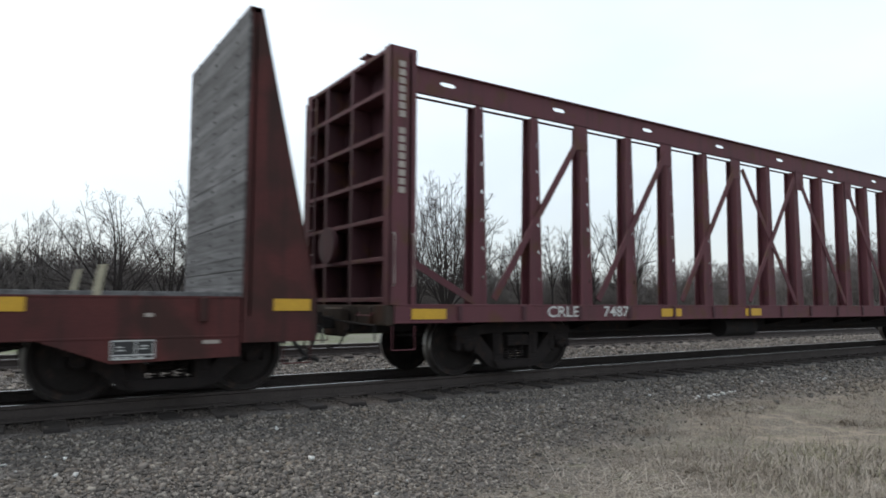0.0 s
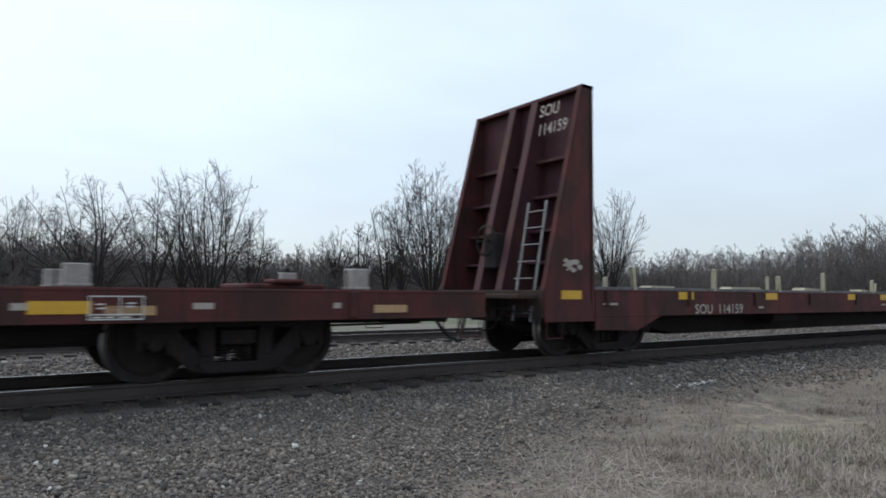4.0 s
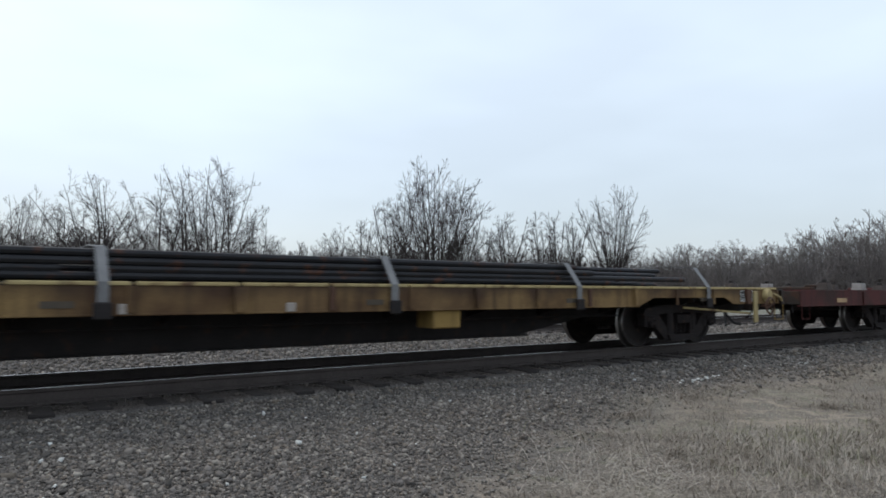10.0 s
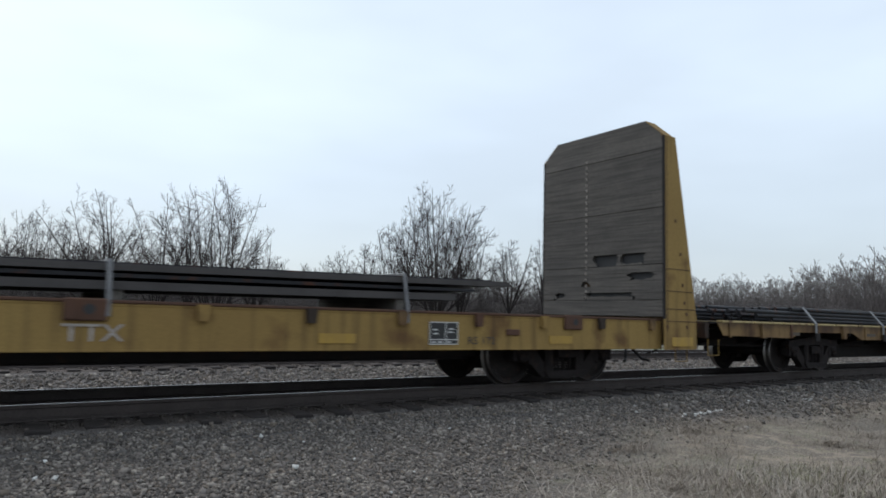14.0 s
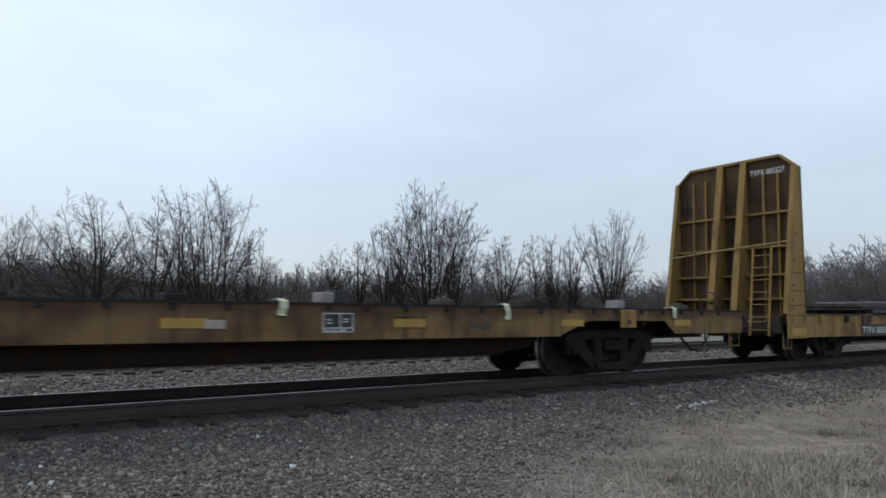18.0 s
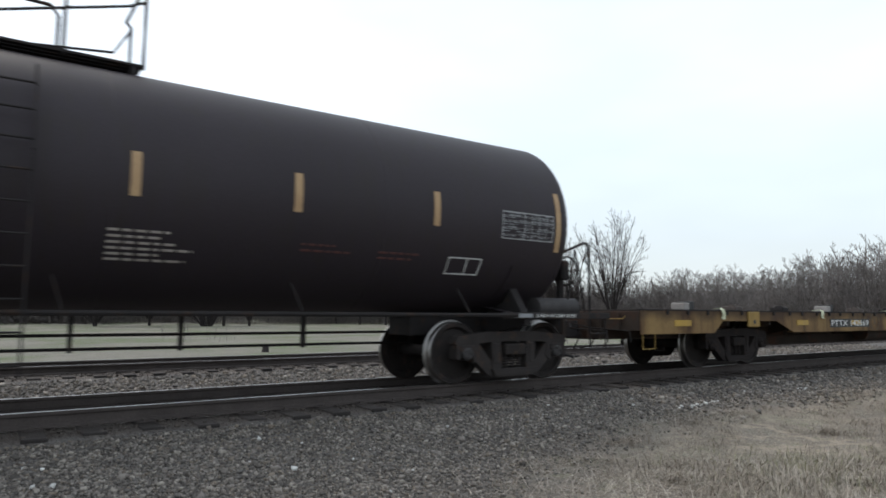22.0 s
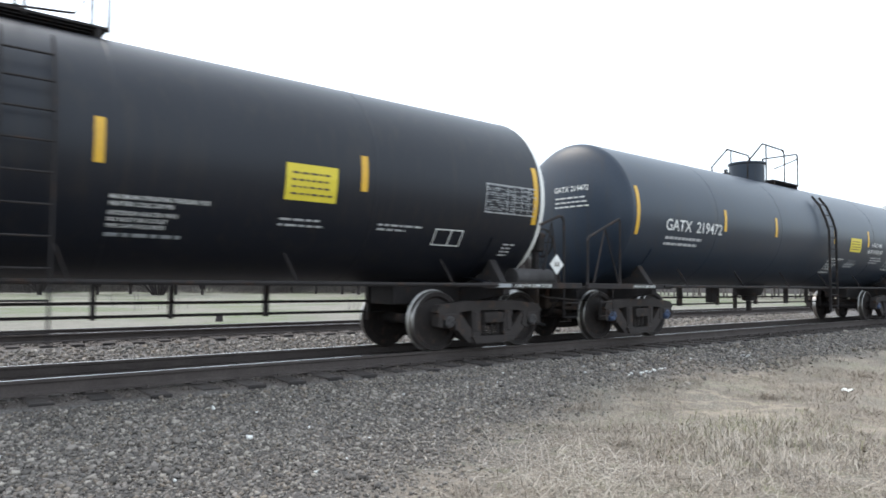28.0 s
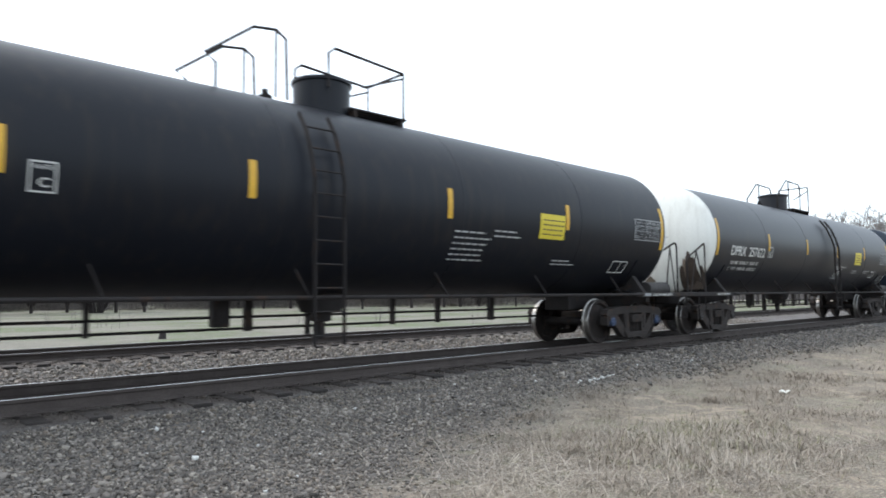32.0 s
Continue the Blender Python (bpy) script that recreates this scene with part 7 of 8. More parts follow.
def tank_letters(car, text, x, v, size, material="letter", squeeze=1.0, r=R_TANK + 0.008, width=None):
    me = letters(text, size, 'LEFT', squeeze, width)
    co = np.zeros(len(me.vertices) * 3)
    me.vertices.foreach_get("co", co)
    co = co.reshape(-1, 3)
    a = (co[:, 2] + v) / R_TANK
    me.vertices.foreach_set("co", np.stack([co[:, 0] + x, -r * np.cos(a), Z_TANK + r * np.sin(a)], 1).ravel())
    me.materials.append(M[material])
    return part("lettering", me, None, car)


def bars_of_text(mb, x, v, lines, width, pitch, g, h=0.035):
    for i in range(lines):
        p = x
        end = x + width * g.uniform(0.55, 1.0)
        while p < end:
            w_ = g.uniform(0.05, 0.16)
            patch(mb, p, min(p + w_, end), v - i * pitch - h, v - i * pitch)
            p += w_ + 0.035


def tank_car(name, xl, xr, paint, label, stripes, dome, ladder, head=None, cap="cap", stripe_mat="reflect", dome_r=0.42, rails="walk", reach=1.30, mast=False, brake=True):
    """xl, xr: ends of the straight shell at the start; stripes: places of the reflector strips."""
    xc, h = (xl + xr) / 2, (xr - xl) / 2
    car = rolling(name, xc, label)
    mb = MB()
    mb.lathe([(R_TANK, -h), (R_TANK, h)], 96, 'x', (0, 0, Z_TANK))
    part("tank_shell", mb, M[paint], car, "", 40)
    hd = 0.42
    prof = [(R_TANK * math.cos(a), hd * math.sin(a)) for a in [math.pi / 2 * i / 14 for i in range(15)]]
    for s in (-1, 1):
        mb = MB()
        mb.lathe([(r, s * (h + d)) for r, d in prof], 96, 'x', (0, 0, Z_TANK))
        part("tank_head", mb, M[head or paint], car, "white domed tank head" if head else "", 40)
        if head:
            mb = MB()
            mb.lathe([(R_TANK + 0.004, s * (h - 0.035)), (R_TANK + 0.004, s * h)], 96, 'x', (0, 0, Z_TANK))
            part("edge_band", mb, M["white"], car, "", 40)
    # seams
    for k in range(1, 5):
        mb = MB()
        x = -h + 2 * h * k / 5
        mb.lathe([(R_TANK, x - 0.012), (R_TANK + 0.004, x - 0.006), (R_TANK + 0.004, x + 0.006), (R_TANK, x + 0.012)], 96, 'x', (0, 0, Z_TANK))
        part("weld_seam", mb, M[paint], car, "", 40)
    xe = h + 1.05
    tcx = h - 0.75
    for s in (-1, 1):
        a, b = sorted((s * (h - 2.2), s * xe))
        mb = MB()
        mb.box(a, b, -0.33, 0.33, 0.72, 1.02, 0.015)
        part("stub_sill", mb, M["under"], car)
        mb = MB()
        mb.prism([(-1.06, 1.46), (-0.9, 1.26), (-0.4, 1.04), (0.4, 1.04), (0.9, 1.26), (1.06, 1.46), (1.40, 1.0), (1.40, 0.90), (0.7, 0.78), (-0.7, 0.78), (-1.40, 0.90), (-1.40, 1.0)],
                 s * tcx - 0.07, s * tcx + 0.07, 'x')
        part("saddle", mb, M["under"], car)
        coupler(car, s * xe, s)
        truck(car, s * tcx, cap)
        # end platform, steps, hand rails
        mb = MB()
        a, b = sorted((s * (h + 0.35), s * (xe if s > 0 else h + reach + 0.05)))
        mb.box(a, b, -1.45, 1.45, 1.0, 1.035, 0.006)
        for y in (-1.42, 1.42):
            q0, q1 = sorted((s * (h - 1.3), s * (xe if s > 0 else h + reach + 0.05)))
            mb.box(q0, q1, y - 0.035, y + 0.035, 0.99, 1.09, 0.008)
        part("end_platform", mb, M["under"], car)
        for y in (-1.42, 1.42):
            mb = MB()
            mb.tube([(s * (xe - 0.08), y, 1.05), (s * (xe - 0.08), y, 0.5), (s * (xe - 0.45), y, 0.5), (s * (xe - 0.45), y, 1.05)], 0.016, 6)
            mb.box(min(s * (xe - 0.08), s * (xe - 0.45)), max(s * (xe - 0.08), s * (xe - 0.45)), y - 0.02, y + 0.02, 0.74, 0.76)
            part("end_step", mb, M["under"], car)
        y = -1.4
        mb = MB()
        if s < 0:
            xo, xi = s * (h + reach), s * (h + reach - 0.95)
            mb.tube([(xo, y, 1.04), (xo, y, 1.86), (xo - s * 0.04, y, 1.92), (xi + s * 0.09, y, 2.28), (xi + s * 0.03, y, 2.30), (xi, y, 2.24), (xi, y, 1.04)], 0.024, 7)
            part("end_railing", mb, M["under"], car, "dark tubular end railing")
            mb = MB()
            mb.tube([(xo - s * 0.16, y, 1.04), (xo - s * 0.50, y, 2.10), (xi + s * 0.02, y, 1.04)], 0.018, 6)
            part("railing_brace", mb, M["under"], car)
        else:
            mb.tube([(h + 0.62, y, 1.04), (h + 0.62, y, 2.16), (h + 0.58, y, 2.23), (h + 0.50, y, 2.24), (h + 0.02, y, 2.06)], 0.024, 7)
            part("end_railing", mb, M["under"], car, "dark tubular end railing")
            if mast:
                mb = MB()
                for q in (0.86, 0.92):
                    mb.tube([(h + q, y, 1.0), (h + q, y, 2.02)], 0.02, 6)
                mb.box(h + 0.83, h + 0.95, y - 0.03, y + 0.03, 2.0, 2.06, 0.01)
                part("corner_post", mb, M["under"], car, "paired upright at the platform corner")
                mb = MB()
                mb.tube([(h + 0.30, y + 0.3, 1.04), (h + 0.30, y + 0.3, 2.42), (h + 0.36, y + 0.3, 2.52), (h + 0.50, y + 0.3, 2.40), (h + 0.34, y + 0.3, 2.30)], 0.024, 6)
                part("hook_mast", mb, M["under"], car, "upright with a bent hook at its top")
            else:
                mb = MB()
                mb.tube([(h + 0.52, y, 1.04), (h + 0.30, y, 2.12), (h + 0.12, y, 1.3)], 0.017, 6)
                part("railing_brace", mb, M["under"], car)
    if brake:
        bx, by, bz = h + 0.56, -0.95, 1.80
        mb = MB()
        mb.lathe([(0.23, -0.016), (0.26, 0.0), (0.23, 0.016)], 24, 'x', (bx, by, bz))
        for k in range(6):
            a = k * 1.0472
            mb.cyl((bx, by, bz), (bx, by + 0.24 * math.cos(a), bz + 0.24 * math.sin(a)), 0.012, n=5)
        mb.cyl((bx - 0.2, by, bz), (bx + 0.03, by, bz), 0.04, n=8)
        part("brake_wheel", mb, M["under"], car, "dark spoked brake wheel")
        mb = MB()
        mb.box(bx - 0.24, bx - 0.06, by - 0.14, by + 0.14, bz - 0.17, bz + 0.17, 0.03)
        mb.box(bx - 0.22, bx - 0.12, by - 0.05, by + 0.05, 1.03, bz - 0.1, 0.01)
        part("brake_gear_case", mb, M["under"], car, "dark brake gear case on its stand")
        mb = MB()
        for k in range(11):
            mb.lathe([(0.016, -0.006), (0.03, 0.0), (0.016, 0.006)], 8, 'x' if k % 2 else 'y', (bx - 0.1, by - 0.1, bz - 0.2 - 0.05 * k))
        tagged(part("brake_chain", mb, M["under"], car, "hanging brake chain"), kind="stuff")
    mb = MB()
    mb.cyl((h - 0.35, -1.1, 1.17), (h + 0.55, -1.1, 1.17), 0.16, n=14)
    part("air_reservoir", mb, M["cap"], car, "dull grey air reservoir", 35)
    # side hand rail with slanting supports
    for y in (-1.46, 1.46):
        mb = MB()
        mb.tube([(-h + 1.0, y, 1.045), (h - 1.0, y, 1.045)], 0.03, 7)
        n = 6
        for k in range(n):
            x = -h + 1.9 + (2 * h - 3.8) * k / (n - 1)
            mb.bar((x, y, 1.05), (x - 0.10, y * 0.865, 1.42), 0.035, 0.014, (1, 0, 0))
        part("side_rail", mb, M["under"], car, "dark pipe rail along the tank side")
    # broad upright straps from the bolsters up the shell, bare at the top
    for q in (-1, 1):
        mb = MB()
        sx = q * (tcx - 0.15)
        n_ = 6
        vs = []
        for i in range(n_ + 1):
            z = 1.05 + 0.75 * i / n_
            y = -1.44 if i == 0 else -math.sqrt(R_TANK ** 2 - (z - Z_TANK) ** 2) - 0.02
            w_ = 0.10 - 0.03 * i / n_
            vs += [(sx - w_, y, z), (sx + w_, y, z), (sx + w_, y + 0.03, z), (sx - w_, y + 0.03, z)]
        mb.add(vs, [(4 * i + a, 4 * i + (a + 1) % 4, 4 * i + 4 + (a + 1) % 4, 4 * i + 4 + a) for i in range(n_) for a in range(4)]
               + [(3, 2, 1, 0), (4 * n_, 4 * n_ + 1, 4 * n_ + 2, 4 * n_ + 3)])
        part("bolster_strap", mb, M[paint], car)
        if paint != "tank_brown" or q > 0:
            continue
        mb = MB()
        yt = -math.sqrt(R_TANK ** 2 - (1.80 - Z_TANK) ** 2)
        mb.box(sx - 0.05, sx + 0.04, yt - 0.05, yt + 0.02, 1.72, 1.83, 0.02)
        part("strap_end", mb, M["letter_grey"], car, "bare pale end of the strap")
    # pipes and hangers under the shell
    mb = MB()
    for y, z in ((0.55, 0.76), (0.62, 0.58)):
        mb.tube([(-h + 1.6, y, z), (h - 1.6, y, z)], 0.024, 6)
    part("brake_pipe", mb, M["under"], car, "long pipes slung under the tank")
    g = random.Random(int(abs(xl)))
    for k in range(9):
        mb = MB()
        x = -h + 2.0 + (2 * h - 4.0) * (k + g.uniform(-0.3, 0.3)) / 8
        mb.box(x, x + g.choice((0.05, 0.06, 0.12)), 0.52, 0.62, 0.44 if k % 4 == 0 else 0.54, 1.2)
        part("pipe_hanger", mb, M["under"], car)
    mb = MB()
    mb.box(-1.75, -1.5, 0.3, 0.5, 0.62, 1.15, 0.02)
    part("valve_box", mb, M["under"], car)
    mb = MB()
    mb.lathe([(0.0, -0.62), (0.07, -0.62), (0.07, -0.36), (0.17, -0.34), (0.17, -0.22), (0.32, -0.2), (0.4, 0.0), (0.42, 0.12)], 16, 'z', (dome - xc, 0, 1.02))
    part("bottom_outlet", mb, M["under"], car, "", 35)
    # dome, platform, railing on top
    d = dome - xc
    zt = Z_TANK + R_TANK
    mb = MB()
    hgt = 0.50
    mb.lathe([(dome_r, -0.1), (dome_r, hgt - 0.06), (dome_r + 0.03, hgt - 0.05), (dome_r + 0.03, hgt), (dome_r * 0.6, hgt + 0.04), (0.0, hgt + 0.05)], 28, 'z', (d, 0, zt))
    part("dome", mb, M[paint], car, "round valve housing on top of the tank", 35)
    mb = MB()
    mb.cyl((d - 0.95, 0.1, zt - 0.05), (d - 0.95, 0.1, zt + 0.14), 0.11, n=12)
    mb.cyl((d - 0.95, 0.1, zt + 0.14), (d - 0.95, 0.1, zt + 0.24), 0.05, n=10)
    part("relief_valve", mb, M["under"], car, "", 35)
    px0, px1 = (d + 0.45, d + 2.05) if rails == "walk" else (d + 0.2, d + 1.35)
    for k in range(9):
        y = -0.48 + k * 0.12
        mb = MB()
        mb.box(px0, px1, y - 0.045, y + 0.045, zt + 0.02, zt + 0.05)
        part("walkway_slat", mb, M["under"], car)
    for x in (px0 + 0.1, px1 - 0.1):
        mb = MB()
        mb.box(x - 0.03, x + 0.03, -0.52, 0.52, zt - 0.14, zt + 0.018)
        part("walkway_bearer", mb, M["under"], car)
    zr = zt + 0.95
    for y in (-0.5, 0.5):
        mb = MB()
        if rails == "walk":
            mb.tube([(px1, y, zt), (px1, y, zr - 0.06), (px1 - 0.06, y, zr)], 0.024, 7)
            mb.tube([(px0 + 0.75, y, zt), (px0 + 0.75, y, zr - 0.12), (px0 + 0.66, y, zr), (d - 0.1, y, zr + 0.02), (d - 0.95, y, zt + 0.36), (d - 0.95, y, zt - 0.12)], 0.024, 7)
            mb.tube([(d + 0.1, y, zt - 0.1), (d + 0.1, y, zr)], 0.02, 7)
            mb.tube([(px0 + 0.1, y, zt + 0.35), (px1 - 0.2, y, zt + 0.75 if y < 0 else zt + 0.5), (px1, y, zt + 0.85)], 0.018, 6)
        else:
            mb.tube([(d - 2.0, y, zt - 0.1), (d - 2.0, y, zt + 0.25), (d - 2.15, y, zt + 0.36), (d - 1.45, y, zr - 0.05), (d - 1.1, y, zr), (d - 0.94, y, zr - 0.1), (d - 0.91, y, zt - 0.05)], 0.024, 7)
            mb.tube([(d - 1.1, y, zt - 0.05), (d - 1.1, y, zr)], 0.02, 7)
            mb.tube([(d - 0.2, y, zt + 0.3), (d - 0.2, y, zr - 0.12), (d - 0.08, y, zr - 0.02), (px1 - 0.05, y, zr - 0.12), (px1 - 0.05, y, zt)], 0.024, 7)
            mb.tube([(d + 0.45, y, zt + 0.42), (px1 - 0.05, y, zr - 0.2)], 0.018, 6)
        part("top_railing", mb, M["under"], car, "dark tubular railing beside the dome")
    mb = MB()
    mb.tube([(px1 - 0.06, -0.5, zr if rails == "walk" else zr - 0.12), (px1 - 0.06, 0.5, zr if rails == "walk" else zr - 0.12)], 0.022, 7)
    part("cross_rail", mb, M["under"], car)
    # ladder
    lx = ladder - xc
    mb = MB()
    for x in (lx - 0.23, lx + 0.23):
        pts = [(x, -1.62, 0.42), (x, -1.62, 2.6)] + [(x, -(R_TANK + 0.12) * math.cos(a), Z_TANK + (R_TANK + 0.12) * math.sin(a)) for a in (0.25, 0.5, 0.72)]
        for p, q in zip(pts, pts[1:]):
            mb.bar(p, q, 0.02, 0.06, (0, -1, 0.2))
    for k in range(10):
        z = 0.55 + k * 0.31
        a = math.asin(max(-1, min(1, (z - Z_TANK) / (R_TANK + 0.12)))) if z > 2.6 else 0
        y = -1.62 if z <= 2.6 else -(R_TANK + 0.12) * math.cos(a)
        mb.cyl((lx - 0.23, y, z), (lx + 0.23, y, z), 0.013, n=6)
    part("ladder", mb, M["under"], car, "dark steel side ladder")
    # reflector strips
    for i, x in enumerate(stripes):
        big = i in (0, len(stripes) - 1)
        hh = 0.48 if big else 0.24
        mb = MB()
        patch(mb, x - xc - 0.05, x - xc + 0.05, -hh, hh)
        part("reflector", mb, M[stripe_mat], car, "upright yellow reflector strip")
    return car, xc, h


def sill_text(car, h, front="2 INCH HF COMP SHOES", rear="2 INCH HF COMP SHOES", block=True):
    """Small white writing on the sills at both ends."""
    tagged(lettering("sill_lettering", front, h - 0.62, 1.015, 0.052, car, M["letter"], -1.462, width=0.86), kind="stuff")
    tagged(lettering("sill_lettering", rear, -h - 0.02, 1.015, 0.052, car, M["letter"], -1.462, width=0.72), kind="stuff")
    if block:
        mb = MB()
        mb.box(h - 1.05, h - 0.70, -1.463, -1.456, 1.01, 1.07)
        part("stencil_block", mb, M["letter_grey"], car)


def framed(car, x, v, w, hgt, name="stencil_frame", lines=0, bar=True):
    mb = MB()
    t = 0.016
    for a, b, c, d in ((x, x + w, v, v + t), (x, x + w, v + hgt - t, v + hgt), (x, x + t, v, v + hgt), (x + w - t, x + w, v, v + hgt)):
        patch(mb, a, b, c, d)
    for k in range(lines):
        vv = v + hgt * (k + 1) / (lines + 1)
        patch(mb, x, x + w, vv, vv + t * 0.6)
    if bar:
        patch(mb, x + w * 0.55, x + w * 0.55 + t, v, v + hgt)
    part(name, mb, M["letter"], car, "white stencilled frame")


def table(car, x, v, w, hgt, seed):
    """A white data table of small writing."""
    mb = MB()
    g = random.Random(seed)
    t = 0.012
    for v_ in (v, v + hgt - t):
        patch(mb, x, x + w, v_, v_ + t)
    for x_ in (x, x + w - t):
        patch(mb, x_, x_ + t, v, v + hgt)
    for k in range(4):
        xx = x + w * (0.42 + 0.145 * k)
        patch(mb, xx, xx + 0.006, v, v + hgt)
    rows = 12
    for k in (2, 5, 8, 10):
        vv = v + hgt * k / rows
        patch(mb, x, x + w, vv, vv + 0.004)
    tb = tagged(part("data_table", mb, M["letter_mid"], car, "grey stencilled data table"), kind="stuff")
    mb = MB()
    for k in range(rows):
        vv = v + hgt * k / rows
        p = x + 0.02
        while p < x + w - 0.05:
            q = p + g.uniform(0.03, 0.12)
            if g.random() < 0.6:
                patch(mb, p, min(q, x + w), vv + 0.010, vv + 0.010 + hgt / rows * 0.34)
            p = q + 0.03
    tagged(part("table_writing", mb, M["letter_grey"], tb), kind="stuff")


def writing(car, x, v, lines, width, pitch, seed, material="letter_mid", h=0.026):
    mb = MB()
    bars_of_text(mb, x, v, lines, width, pitch, random.Random(seed), h)
    tagged(part("stencil_line", mb, M[material], car, "small stencilled writing"), kind="stuff")


def yellow_sign(car, x, v, w, hgt, seed):
    mb = MB()
    patch(mb, x, x + w, v, v + hgt)
    p = part("sign", mb, M["sign"], car, "yellow warning sign with dark writing")
    mb = MB()
    g = random.Random(seed)
    for k in range(4):
        q = x + 0.08
        while q < x + w - 0.12:
            e = q + g.uniform(0.04, 0.1)
            patch(mb, q, e, v + hgt * (0.73 - 0.19 * k), v + hgt * (0.785 - 0.19 * k), R_TANK + 0.010)
            q = e + 0.03
    tagged(part("sign_writing", mb, M["letter_dark"], p), kind="stuff")


def placard(car, x, z, size, number=None):
    mb = MB()
    c = (x, -1.48, z)
    mb.bar((x, -1.465, 1.06), (x, -1.465, z), 0.05, 0.008, (0, 1, 0))
    part("placard_bracket", mb, M["under"], car)
    mb = MB()
    mb.prism([(c[0] - size, c[2]), (c[0], c[2] - size), (c[0] + size, c[2]), (c[0], c[2] + size)], c[1] - 0.01, c[1])
    p = part("placard", mb, M["letter"], car, "white diamond-shaped placard")
    if number:
        me = letters(number, size * 0.42, 'CENTER', 0.85)
        me.materials.append(M["letter_dark"])
        part("placard_number", me, None, p, at=(c[0], c[1] - 0.014, c[2] - size * 0.2))
    else:
        mb = MB()
        for k in (-0.3, 0.0, 0.25):
            mb.box(c[0] + size * k, c[0] + size * (k + 0.12), c[1] - 0.014, c[1] - 0.010, c[2] - size * 0.25, c[2] + size * 0.25)
        part("placard_bars", mb, M["letter_dark"], p)


def head_writing(car, h, s, text, seed, material="letter", y0=-0.55, z0=0.55, size=0.15):
    """Writing on a tank head, on a small plane set just off it."""
    me = letters(text, size, 'CENTER', 0.9)
    me.materials.append(M[material])
    hd = 0.42
    co = np.zeros(len(me.vertices) * 3)
    me.vertices.foreach_get("co", co)
    co = co.reshape(-1, 3)
    y, z = y0 + (-1 if s < 0 else 1) * co[:, 0], z0 + co[:, 2]
    x = s * (h + hd * np.sqrt(np.clip(1 - (y * y + z * z) / R_TANK ** 2, 0, 1)) + 0.012)
    me.vertices.foreach_set("co", np.stack([x, y, z + Z_TANK], 1).ravel())
    part("lettering", me, None, car)
    mb = MB()
    g = random.Random(seed)
    for k in range(3):
        y1 = y0 + 0.38
        while y1 > y0 - 0.35:
            y2 = y1 - g.uniform(0.06, 0.14)
            z1 = z0 - 0.13 - 0.09 * k
            ym, zm = (y1 + y2) / 2, z1
            x = s * (h + hd * math.sqrt(max(0, 1 - (ym * ym + zm * zm) / R_TANK ** 2)) + 0.01)
            mb.box(x - 0.008, x + 0.008, y2, y1, Z_TANK + z1 - 0.013, Z_TANK + z1 + 0.013)
            y1 = y2 - 0.04
    tagged(part("stencil_line", mb, M[material], car), kind="stuff")


def head_stain(car, h, s, y0, z0, tall, seed):
    """Brown rust run down a tank head: narrow ragged drips that hug the surface."""
    g = random.Random(seed)
    for k in range(34):
        y = y0 + g.gauss(0, 0.14)
        top, w_ = z0 - abs(g.gauss(0, 0.2)) - abs(y - y0) * 1.6, g.uniform(0.02, 0.06)
        n = 8
        vs, fs = [], []
        for i in range(n + 1):
            z = max(1.16, top - tall * g.uniform(0.85, 1.0) * i / n)
            ww = w_ * math.sin(math.pi * (0.12 + 0.8 * i / n)) * g.uniform(0.7, 1.2)
            for yy in (y - ww, y + ww):
                rr = min(0.98, ((yy * yy + (z - Z_TANK) ** 2) / R_TANK ** 2))
                vs.append((s * (h + 0.42 * math.sqrt(1 - rr) + 0.004 + 0.0005 * k), yy, z))
        for i in range(n):
            fs.append((2 * i, 2 * i + 1, 2 * i + 3, 2 * i + 2))
        mb = MB()
        mb.add(vs, fs)
        part("rust_run", mb, M["stain" if k < 12 else "soot"], car, "brown rust run on the white head")


